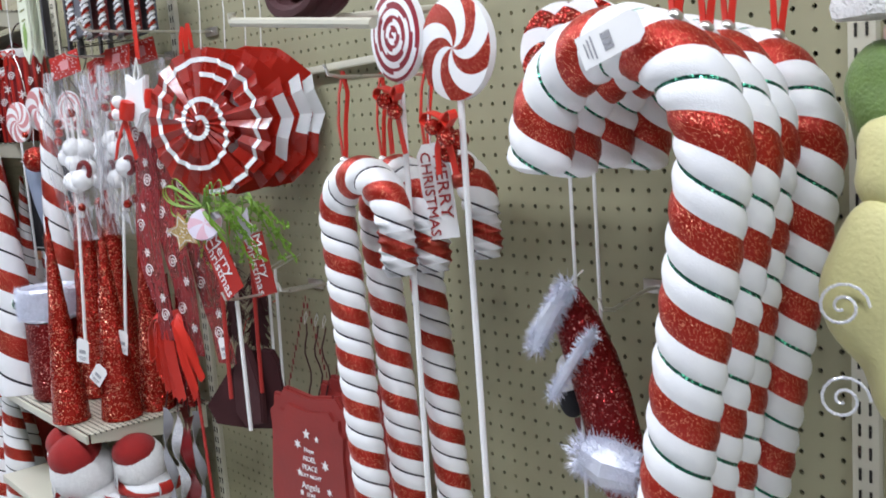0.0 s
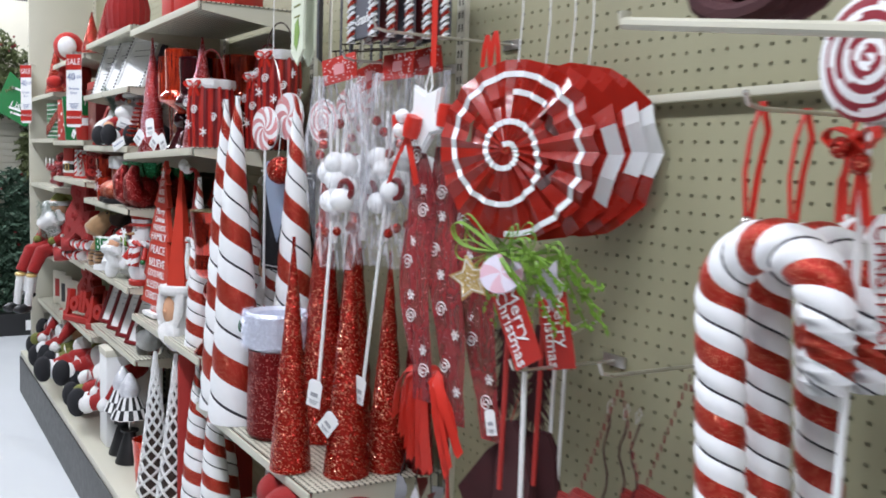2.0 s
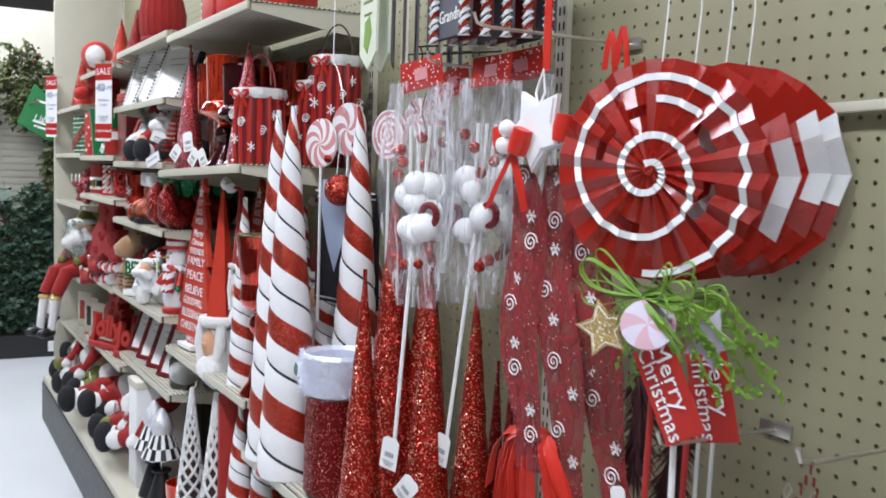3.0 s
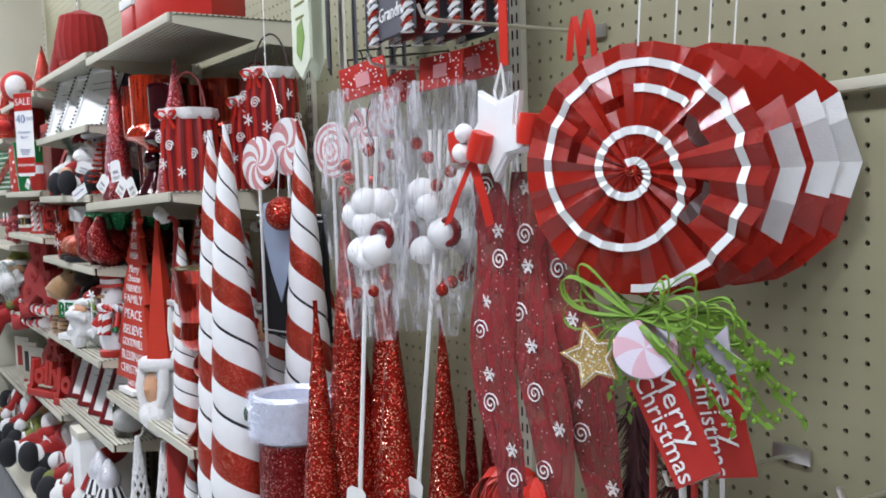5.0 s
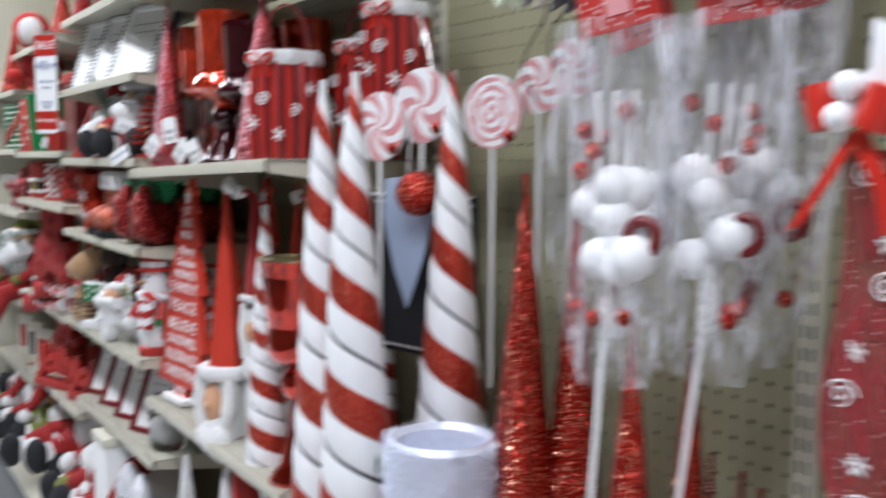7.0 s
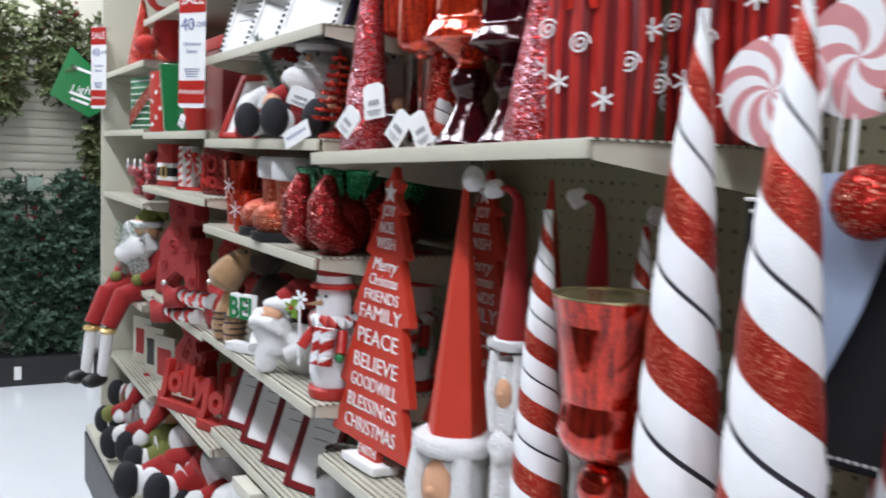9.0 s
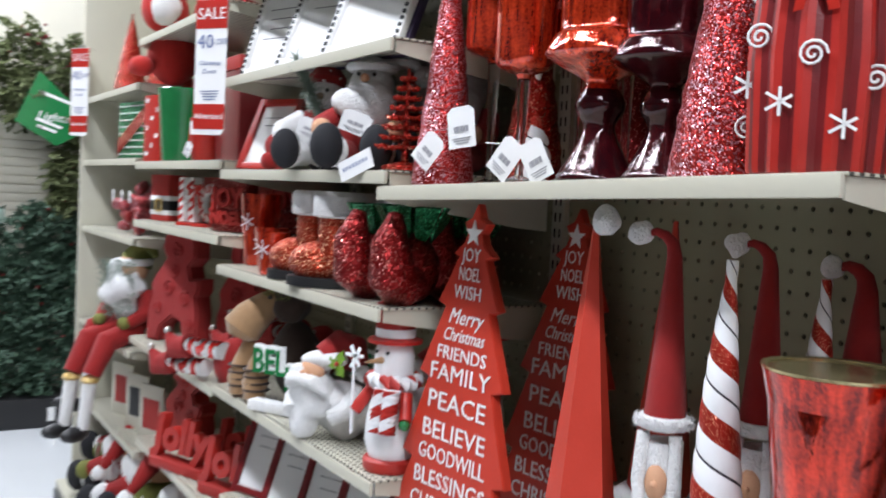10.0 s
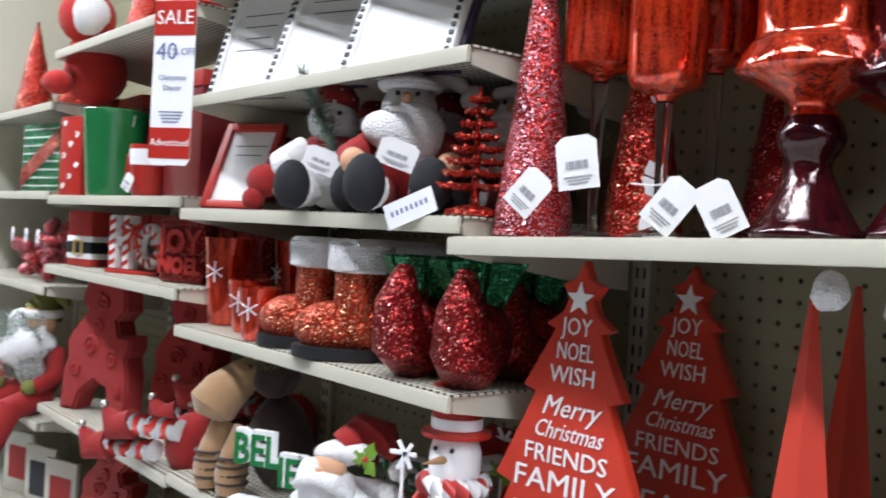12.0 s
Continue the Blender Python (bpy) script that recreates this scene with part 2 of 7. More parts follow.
MAROON = mat("dark_maroon_felt", (0.045, 0.006, 0.008), 0.8, vary=0.3, scale=30, bump=0.5)
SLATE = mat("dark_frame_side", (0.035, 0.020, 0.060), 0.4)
AISLE = mat("dark_bounce_stop", (0.06, 0.05, 0.045), 0.8, vary=0.4, scale=3)
PINE2 = mat("frosted_needles", (0.20, 0.26, 0.21), 0.7, vary=0.4, scale=40)
PINK = mat("pink_candy_stripe", (0.62, 0.27, 0.28), 0.5, vary=0.08)
PINK2 = mat("faded_pink", (0.52, 0.30, 0.36), 0.5, vary=0.08)
PALE = mat("pale_peppermint", (0.52, 0.47, 0.56), 0.5, vary=0.08)
# Brighter base colours stand in for the ceiling lights' reflections.
REDGLASS = silvered("red_mercury_glass", (0.26, 0.008, 0.004), (0.98, 0.085, 0.024), metal=0.62)
DEEPGLASS = silvered("deep_red_mercury_glass", (0.16, 0.004, 0.003), (0.85, 0.050, 0.016), metal=0.88, rough=0.05)
DARKGLASS = silvered("dark_red_glass", (0.015, 0.002, 0.004), (0.06, 0.004, 0.006), metal=0.25, coat=0.25)
CLEAR = glassy("clear_glass", (0.95, 0.96, 0.96))
MERC = mat("gilt_lining", (0.62, 0.52, 0.28), 0.2, metal=0.9, vary=0.4, scale=60)
CELLO = film_mat("cellophane", (0.9, 0.9, 0.95), 0.07, rough=0.06, wrinkle=75, tall=0.13, shine=0.5)
SHEER = film_mat("sheer_red_organza", (0.30, 0.035, 0.040), 0.76, rough=0.4, wrinkle=45, spec=0.3, tall=0.35, specks=130)
BLUEFILM = film_mat("bluish_clear_plastic", (0.50, 0.60, 0.78), 0.60, rough=0.25, wrinkle=4)
FLOORM = mat("polished_floor", (0.66, 0.68, 0.69), 0.14, vary=0.05, scale=2, bump=0.03, bscale=30)
# Unseen walls and ceiling, kept dark so that little light bounces back.
WALLP = mat("darkened_wall", (0.12, 0.115, 0.105), 0.8, vary=0.04, scale=2)
CEILM = mat("darkened_ceiling", (0.16, 0.16, 0.155), 0.9, vary=0.05, scale=8)
YELLOWG = mat("pale_yellow_glitter", (0.60, 0.56, 0.26), 0.6, vary=0.15, scale=30, bump=0.6, bscale=250, sheen=0.2)
TUBE, tnt, tp = nodes_of("tube_glow")
tp.inputs["Emission Color"].default_value, tp.inputs["Emission Strength"].default_value = (1, 0.97, 0.9, 1), 9.0
# ---- builders ----
def thing(name, label, cat, x, y, z, rz=0.0, group="", kind="", rx=0.0, ry=0.0):
    ob = new(name)
    ob.empty_display_size = 0.02
    ob.matrix_world = pose(x, y, z, rx, ry, rz)
    return tagged(ob, label, cat, group, kind)


def mesh_of(name, bm, mats, smooth=True):
    me = bpy.data.meshes.new(name)
    bm.normal_update()
    bm.to_mesh(me)
    bm.free()
    for m in (mats if isinstance(mats, (list, tuple)) else [mats]):
        me.materials.append(m)
    if smooth:
        me.polygons.foreach_set("use_smooth", [True] * len(me.polygons))
        me.set_sharp_from_angle(angle=radians(38))
    return me


def part(name, bm, m, parent=None, label="", smooth=True):
    ob = new(name, mesh_of(name, bm, m, smooth))
    if parent:
        ob.parent = parent
    if label:
        ob["label"] = label
    return ob


def lone(name, bm, m, label, cat, mw=None, group="", kind="", smooth=True):
    ob = new(name, mesh_of(name, bm, m, smooth))
    if mw is not None:
        ob.matrix_world = mw
    return tagged(ob, label, cat, group, kind)


def box(sx, sy, sz, at=(0, 0, 0), bevel=0.0015, bm=None, turn=None):
    """A bevelled box whose base is centred on at."""
    bm = bm or bmesh.new()
    m = Matrix.Translation(at) @ (turn or Matrix()) @ Matrix.Translation((0, 0, sz / 2)) @ Matrix.Diagonal((sx, sy, sz, 1))
    r = bmesh.ops.create_cube(bm, size=1, matrix=m)
    if bevel:
        es = list({e for v in r["verts"] for e in v.link_edges})
        bmesh.ops.bevel(bm, geom=es, offset=min(bevel, min(sx, sy, sz) * 0.3), segments=2, affect="EDGES", profile=0.6)
    return bm


def lathe(profile, seg=24, at=(0, 0, 0), bm=None, mi=None, fold=0, depth=0.0):
    """Profile of (radius, height) turned about z; fold waves the outline."""
    bm = bm or bmesh.new()
    rings = []
    for r, z in profile:
        ring = []
        for i in range(seg):
            a = 2 * math.pi * i / seg
            rr = r * (1 + depth * math.cos(a * fold)) if fold else r
            ring.append(bm.verts.new((at[0] + rr * math.cos(a), at[1] + rr * math.sin(a), at[2] + z)))
        rings.append(ring)
    for k in range(len(rings) - 1):
        for i in range(seg):
            j = (i + 1) % seg
            f = bm.faces.new((rings[k][i], rings[k][j], rings[k + 1][j], rings[k + 1][i]))
            if mi:
                f.material_index = mi[k]
    if profile[0][0] > 1e-5:
        bm.faces.new(list(reversed(rings[0])))
    if profile[-1][0] > 1e-5:
        f = bm.faces.new(rings[-1])
        if mi:
            f.material_index = mi[-1]
    return bm


def ball(r, at=(0, 0, 0), scl=(1, 1, 1), bm=None, seg=16, lump=0.0, turn=None):
    bm = bm or bmesh.new()
    m = Matrix.Translation(at) @ (turn or Matrix()) @ Matrix.Diagonal((r * scl[0], r * scl[1], r * scl[2], 1))
    res = bmesh.ops.create_uvsphere(bm, u_segments=seg, v_segments=max(6, seg * 2 // 3), radius=1, matrix=m)
    if lump:
        for v in res["verts"]:
            d = v.co - Vector(at)
            v.co += d * lump * noise.noise(v.co * (1.1 / r))
    return bm


def tube(path, radius, seg=8, bm=None, closed=False):
    """A round bar along points; radius may be one number or one for each point."""
    bm = bm or bmesh.new()
    pts = [Vector(p) for p in path]
    rad = radius if isinstance(radius, (list, tuple)) else [radius] * len(pts)
    up, rings = None, []
    for i, p in enumerate(pts):
        d = (pts[min(i + 1, len(pts) - 1)] - pts[max(i - 1, 0)]).normalized()
        if up is None:
            up = d.orthogonal().normalized()
        up = (up - d * up.dot(d)).normalized()
        s = d.cross(up)
        rings.append([bm.verts.new(p + (up * math.cos(2 * math.pi * k / seg) + s * math.sin(2 * math.pi * k / seg)) * rad[i]) for k in range(seg)])
    for a, b in zip(rings, rings[1:]):
        for k in range(seg):
            bm.faces.new((a[k], a[(k + 1) % seg], b[(k + 1) % seg], b[k]))
    bm.faces.new(list(reversed(rings[0])))
    bm.faces.new(rings[-1])
    return bm


def strap(path, width, side=(0, 1, 0), thick=0.0008, bm=None):
    """A flat ribbon along points, as wide as width in the direction side (or one side for each point)."""
    bm = bm or bmesh.new()
    prev = None
    n = len(path)
    for i, p in enumerate(path):
        p = Vector(p)
        s = Vector(side[i] if isinstance(side[0], (tuple, list, Vector)) else side).normalized()
        w = width[i] if isinstance(width, (list, tuple)) else width
        d = (Vector(path[min(i + 1, n - 1)]) - Vector(path[max(i - 1, 0)])).normalized()
        nn = d.cross(s).normalized() * thick
        q = [bm.verts.new(p + s * w / 2 + nn), bm.verts.new(p - s * w / 2 + nn), bm.verts.new(p - s * w / 2 - nn), bm.verts.new(p + s * w / 2 - nn)]
        if prev:
            for k in range(4):
                bm.faces.new((prev[k], prev[(k + 1) % 4], q[(k + 1) % 4], q[k]))
        else:
            bm.faces.new(list(reversed(q)))
        prev = q
    bm.faces.new(prev)
    return bm


def slab(outline, depth, bm=None, m=None, bevel=0.0):
    """An outline in the x-z plane, given depth towards +y."""
    bm = bm or bmesh.new()
    a = [bm.verts.new((x, 0, z)) for x, z in outline]
    b = [bm.verts.new((x, depth, z)) for x, z in outline]
    n = len(a)
    f1 = bm.faces.new(a)
    f2 = bm.faces.new(list(reversed(b)))
    fs = [f1, f2] + [bm.faces.new((a[(i + 1) % n], a[i], b[i], b[(i + 1) % n])) for i in range(n)]
    bmesh.ops.recalc_face_normals(bm, faces=fs)
    if bevel:
        es = [e for e in f1.edges]
        bmesh.ops.bevel(bm, geom=es, offset=bevel, segments=2, affect="EDGES")
    if m is not None:
        bmesh.ops.transform(bm, matrix=m, verts=[v for v in bm.verts if v in set(a + b)] if not bevel else bm.verts)
    return bm


def star_outline(r, inner=0.5, n=5, start=90.0):
    return [((r if i % 2 == 0 else r * inner) * math.cos(radians(start + i * 180 / n)), (r if i % 2 == 0 else r * inner) * math.sin(radians(start + i * 180 / n))) for i in range(2 * n)]


def words(text, size, m, parent, at, rx=90.0, rz=0.0, ry=0.0, extrude=0.0004, align="CENTER", bold=0.0, shear=0.0, squash=1.0, name="lettering"):
    """Raised lettering as a mesh under its thing."""
    c = bpy.data.curves.new(name, "FONT")
    c.body, c.size, c.extrude, c.align_x, c.align_y, c.offset, c.shear, c.resolution_u = text, size, extrude, align, "CENTER", bold, shear, 2
    t = bpy.data.objects.new("tmp", c)
    scene.collection.objects.link(t)
    dg = bpy.context.evaluated_depsgraph_get()
    me = bpy.data.meshes.new_from_object(t.evaluated_get(dg))
    bpy.data.objects.remove(t)
    me.materials.clear()
    me.materials.append(m)
    ob = new(name, me)
    ob.parent = parent
    ob.matrix_basis = pose(at[0], at[1], at[2], rx, ry, rz) @ Matrix.Diagonal((squash, 1, 1, 1))
    return ob


def twist(path, radii, pitch, pattern, bm=None, lobe=0.0, side=(0, 1, 0)):
    """A twisted candy stick along a path in one plane (side is its normal). pattern: material index of each column round it;
    every column follows the helix, and the columns of one stripe bulge by lobe."""
    bm = bm or bmesh.new()
    n = len(pattern)
    runs, k = [0.0] * n, 0
    while k < n:                      # how far each column lies inside its stripe
        j = k
        while j < n and pattern[j] == pattern[k]:
            j += 1
        for i in range(k, j):
            runs[i] = math.sin(math.pi * (i - k + 0.5) / (j - k)) if j - k > 1 else -0.6
        k = j
    s = Vector(side)
    rings, dist, prev, last, ph = [], 0.0, None, None, 0.0
    for i, p in enumerate(path):
        p = Vector(p)
        if prev is not None:
            dist += (p - prev).length
        prev = p
        d = (Vector(path[min(i + 1, len(path) - 1)]) - Vector(path[max(i - 1, 0)])).normalized()
        u = d.cross(s).normalized()
        pit = pitch[i] if isinstance(pitch, list) else pitch
        ph += 2 * math.pi * ((p - last).length if last is not None else 0.0) / pit
        last = p
        ring = []
        for c in range(n):
            a = ph + 2 * math.pi * c / n
            r = radii[i] * (1 + lobe * (runs[c] + runs[c - 1]) / 2)
            ring.append(bm.verts.new(p + (s * math.cos(a) + u * math.sin(a)) * r))
        rings.append(ring)
    for a, b in zip(rings, rings[1:]):
        for c in range(n):
            f = bm.faces.new((a[c], a[(c + 1) % n], b[(c + 1) % n], b[c]))
            f.material_index = pattern[c]
    for ring in (rings[0], rings[-1]):
        f = bm.faces.new(ring)
    bmesh.ops.recalc_face_normals(bm, faces=bm.faces)
    return bm


def fluff(bm, at, normal, length, width, count, spread=0.6, rnd=random):
    """Loose strands as thin slivers about a point."""
    for _ in range(count):
        d = (Vector(normal) + Vector((rnd.uniform(-1, 1), rnd.uniform(-1, 1), rnd.uniform(-1, 1))) * spread).normalized()
        s = d.orthogonal().normalized() * width
        p = Vector(at)
        q = p + d * length * rnd.uniform(0.6, 1.2)
        bm.faces.new((bm.verts.new(p + s), bm.verts.new(p - s), bm.verts.new(q)))


def price_tag(parent, at, w=0.03, h=0.04, rz=0.0, ry=20.0, rx=0.0):
    t = part("price_tag", slab([(-w / 2, -h), (w / 2, -h), (w / 2, -h * 0.12), (w * 0.3, 0), (-w * 0.3, 0), (-w / 2, -h * 0.12)], 0.0006), WHITEP, parent, "small white paper price tag")
    t.matrix_basis = pose(*at, rx, ry, rz)
    bars = bmesh.new()
    for i in range(9):
        box(w * (0.03 + 0.02 * (i % 3)), 0.0003, h * 0.15, (-w * 0.25 + i * w * 0.06, -0.0006, -h * 0.62), 0, bars)
    for k in range(3):
        box(w * (0.7 - 0.12 * k), 0.0003, h * 0.025, (0, -0.0006, -h * (0.78 + 0.06 * k)), 0, bars)
    tagged(part("barcode", bars, INKL, t), kind="stuff")
    return t


P4 = lambda *runs: [c for c, k in runs for _ in range(k)]


def striped_parts(bm, parent, names, mats, labels):
    """One part for each colour of a striped stick."""
    for idx, nm in enumerate(names):
        if not any(f.material_index == idx for f in bm.faces):
            continue
        piece = bm.copy()
        bmesh.ops.delete(piece, geom=[f for f in piece.faces if f.material_index != idx], context="FACES")
        for f in piece.faces:
            f.material_index = 0
        part(nm, piece, mats[idx], parent, labels[idx])
    bm.free()


STRIPE_NAMES = ("white_body", "red_stripe", "green_line", "black_line")
STRIPE_LABELS = ("", "red glitter spiral stripe", "thin green glitter spiral", "thin black spiral")


def curve(profile, n=5):
    """A profile rounded by a spline through its points."""
    out = []
    p = [profile[0]] + list(profile) + [profile[-1]]
    for i in range(1, len(p) - 2):
        for k in range(n):
            t = k / n
            out.append(tuple(0.5 * (2 * b + (c - a) * t + (2 * a - 5 * b + 4 * c - d) * t * t + (3 * b - a - 3 * c + d) * t ** 3) for a, b, c, d in zip(p[i - 1], p[i], p[i + 1], p[i + 2])))
    out.append(tuple(profile[-1]))
    return [(max(0.0005, r), z) for r, z in out]
# ---- the setting ----
WALL = 1.2
SEAMS = [0.51 - 0.75 * k for k in range(10)]       # 0.51 ... -6.24
END = SEAMS[-1]
INCH = 0.0254


lone("floor", box(15, 11, 0.1, (-4, -0.5, -0.1), 0), FLOORM, "polished white vinyl shop floor", "floor", kind="structure")
lone("ceiling", box(15, 11, 0.1, (-4, -0.5, CEIL), 0), CEILM, "unseen shop ceiling, darkened to cut bounced light", "ceiling", kind="structure")
for nm, sx, sy, x, y in (("wall_east", 0.1, 11, 3.55, -0.5), ("wall_west", 0.1, 11, -11.55, -0.5), ("wall_north", 15, 0.1, -4, 5.05), ("wall_south", 15, 0.1, -4, -6.05)):
    lone(nm, box(sx, sy, CEIL, (x, y, 0), 0), WALLP, "unseen plain shop wall, darkened to cut bounced light", "wall", kind="structure")

# The last fitting goes with the lamp added over the far floor.
for lx, ly in LAMP_ROWS:
    f = thing("ceiling_light", "long white fluorescent ceiling light with glowing tubes", "ceiling light", lx, ly, CEIL - 0.06, group="ceiling lights")
    part("housing", box(1.25, 0.32, 0.058, (0, 0, 0), 0.006), STEEL_CREAM, f)
    for dy in (-0.08, 0.08):
        part("tube", tube([(-0.58, dy, -0.015), (0.58, dy, -0.015)], 0.013), TUBE, f, "glowing white tube")


def pegboard(x0, x1, z0, z1, name):
    """A board with real holes, an inch apart."""
    vs, fs = [], []
    nx, nz = int(round((x1 - x0) / INCH)), int(round((z1 - z0) / INCH))
    px, pz, r, t = (x1 - x0) / nx, (z1 - z0) / nz, 0.0033, 0.006
    oct8 = [(math.cos(radians(22.5 + 45 * k)) * r, math.sin(radians(22.5 + 45 * k)) * r) for k in range(8)]
    for i in range(nx):
        for j in range(nz):
            cx, cz, b = x0 + (i + 0.5) * px, z0 + (j + 0.5) * pz, len(vs)
            hx, hz = px / 2, pz / 2
            rim = [(hx, hz * 0.41), (hx * 0.41, hz), (-hx * 0.41, hz), (-hx, hz * 0.41), (-hx, -hz * 0.41), (-hx * 0.41, -hz), (hx * 0.41, -hz), (hx, -hz * 0.41)]
            cor = [(hx, hz), (-hx, hz), (-hx, -hz), (hx, -hz)]
            vs += [(cx + a, 0, cz + c) for a, c in oct8] + [(cx + a, 0, cz + c) for a, c in rim] + [(cx + a, 0, cz + c) for a, c in cor] + [(cx + a, t, cz + c) for a, c in oct8]
            for k in range(8):
                q = (k + 1) % 8
                fs.append((b + k, b + q, b + 8 + q, b + 8 + k))
                fs.append((b + k, b + 20 + k, b + 20 + q, b + q))
            for c, (k, q) in enumerate(((0, 1), (2, 3), (4, 5), (6, 7))):
                fs.append((b + 8 + k, b + 8 + q, b + 16 + c))
    me = bpy.data.meshes.new(name)
    me.from_pydata(vs, [], fs)
    me.materials.append(PEG)
    ob = new(name, me)
    ob.location = (0, WALL, 0)
    return tagged(ob, "cream perforated pegboard shop wall panel", "pegboard", kind="structure")


# Near-black sheet stands in for the shade seen through the peg holes.
lone("wall_backing", box(SEAMS[0] - END, 0.05, 2.35, ((SEAMS[0] + END) / 2, WALL + 0.045, 0), 0), SHADE_BLACK, "near-black sheet standing in for the shade behind the pegboard", "wall", kind="structure")
BOARD = [0.6, -0.912] + SEAMS[4:]                   # joints of the pegboard, each with its upright
for k in range(len(BOARD) - 1):
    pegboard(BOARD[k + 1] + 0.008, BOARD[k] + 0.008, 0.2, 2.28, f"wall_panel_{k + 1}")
for k, sx in enumerate(BOARD):
    up = bmesh.new()
    box(0.030, 0.012, 2.3, (sx, WALL - 0.004, 0.0), 0.001, up)
    lone(f"upright_{k + 1}", up, STEEL_CREAM, "cream slotted steel shelf upright", "upright", kind="structure")
    # Slot openings drawn as near-black strips on the upright's face.
    sl = bmesh.new()
    for j in range(int(1.9 / 0.0254)):
        for dx in (-0.006, 0.006):
            box(0.0028, 0.0012, 0.014, (sx + dx, WALL - 0.0106, 0.3 + j * 0.0254), 0, sl)
    lone(f"trim_slots_{k + 1}", sl, SHADE_BLACK, "dark slots in the upright", "slots", kind="structure", smooth=False)


def shelf(x0, x1, z, front, tilt=0.0, group="shelves"):
    """Enamelled steel shelf with a lipped front edge, a perforated-looking top rib and two brackets."""
    s = thing("shelf", "cream enamelled steel shelf on brackets", "shelf", (x0 + x1) / 2, 0, z, group=group, ry=tilt)
    w, d = x1 - x0 - 0.006, WALL - front - 0.014
    part("deck", box(w, d - 0.008, 0.003, (0, front + d / 2 + 0.004, -0.003), 0.0008), PERF, s, "perforated steel deck")
    part("front_lip", box(w, 0.006, 0.019, (0, front + 0.003, -0.0205), 0.0015), STEEL_CREAM, s)
    for sx in (-1, 1):
        part("bracket", slab([(-0.0, 0.0), (d * 0.92, 0.0), (d * 0.92, -0.055), (d * 0.72, -0.05), (0.02, -0.021), (0, -0.018)], 0.003, m=Matrix.Translation((sx * (w / 2 - 0.004), front + 0.012, -0.0035)) @ Matrix.Rotation(radians(90), 4, "Z")), STEEL_CREAM, s)
    return s


S = SEAMS
FRONT = 0.875
# seam indices: -2.49 is S[4], -3.24 S[5], -3.99 S[6], -4.74 S[7], -5.49 S[8], -6.24 S[9]
shelf(S[5], S[4], 0.655, 0.885)                   # cones
shelf(S[6] - 0.015, S[5], 1.2935, 0.868, -1.8)    # glassware, one end hung a notch higher
shelf(S[6], S[5], 1.668, 0.885)
shelf(S[6], S[5], 0.767, 0.89)
shelf(S[7], S[6], 1.688, 0.885)
for a, b, levels in ((7, 6, (1.495, 1.305, 1.105, 0.85, 0.61)), (8, 7, (1.66, 1.325, 1.165, 0.84, 0.55)), (9, 8, (1.545, 1.335, 1.11, 0.79, 0.50))):
    for lev in levels:
        shelf(S[a], S[b], lev, FRONT if lev > 0.7 else 0.9)
# base deck and kick plate along the foot
lone("base_deck", box(S[0] - END, 0.39, 0.03, ((S[0] + END) / 2, 0.815 + 0.195, 0.19), 0.004), STEEL_CREAM, "cream steel base shelf along the foot of the display", "base shelf", kind="structure")
lone("kick_plate", box(S[0] - END, 0.03, 0.19, ((S[0] + END) / 2, 0.825, 0.0), 0.002), BLACKP, "black kick plate at the foot of the display", "kick plate", kind="structure")
lone("end_panel", box(0.03, 0.36, 2.3, (END - 0.016, 1.05, 0), 0.002), STEEL_CREAM, "cream panel closing the end of the shelf run", "end panel", kind="structure")
# unseen block for the shelf run behind the viewer, dark to limit bounced light
lone("opposite_display", box(7.0, 0.5, 1.9, (-2.9, -1.75, 0), 0.01), AISLE, "unseen plain block across the aisle, dark to cut bounced light", "display", kind="structure")
# ---- things hung on the pegboard ----
CANDY = [WHITE, CGLIT, LINE_G, LINE_K]


def peg_hook(x, z, reach=0.2, drop=0.0):
    h = thing("peg_hook", "zinc wire peg hook plugged into the pegboard", "peg hook", x, WALL, z, group="peg hooks")
    part("arm", tube([(0, -0.002, 0), (0, -0.03, drop * 0.1), (0, -reach + 0.02, -drop), (0, -reach, -drop + 0.004), (0, -reach - 0.006, -drop + 0.018)], 0.0026), CHROME, h)
    part("back_plate", box(0.05, 0.004, 0.018, (0, -0.004, -0.009), 0.001), CHROME, h)
    return h


def cane_mesh(r, arc, tip, length, pitch, line, toward):
    """Hook over the top, the long shaft hanging; toward: the side to which the crook turns."""
    path = [(toward * 2 * arc, 0, -tip + tip * (i / 6) ** 1.0) for i in range(6)]
    m = int(math.pi * arc / 0.0042)
    path += [(toward * (arc + arc * math.cos(math.pi * i / m)), 0, arc * math.sin(math.pi * i / m)) for i in range(m + 1)]
    n = int(length / 0.0042)
    path += [(0, 0, -length * (i + 1) / n) for i in range(n)]
    rad = [r] * len(path)
    rad[0], rad[1], rad[-1], rad[-2] = r * 0.72, r * 0.95, r * 0.8, r * 0.97
    return twist(path, rad, -pitch, P4((1, 8), (0, 7), (line, 1), (0, 7)), lobe=0.095)


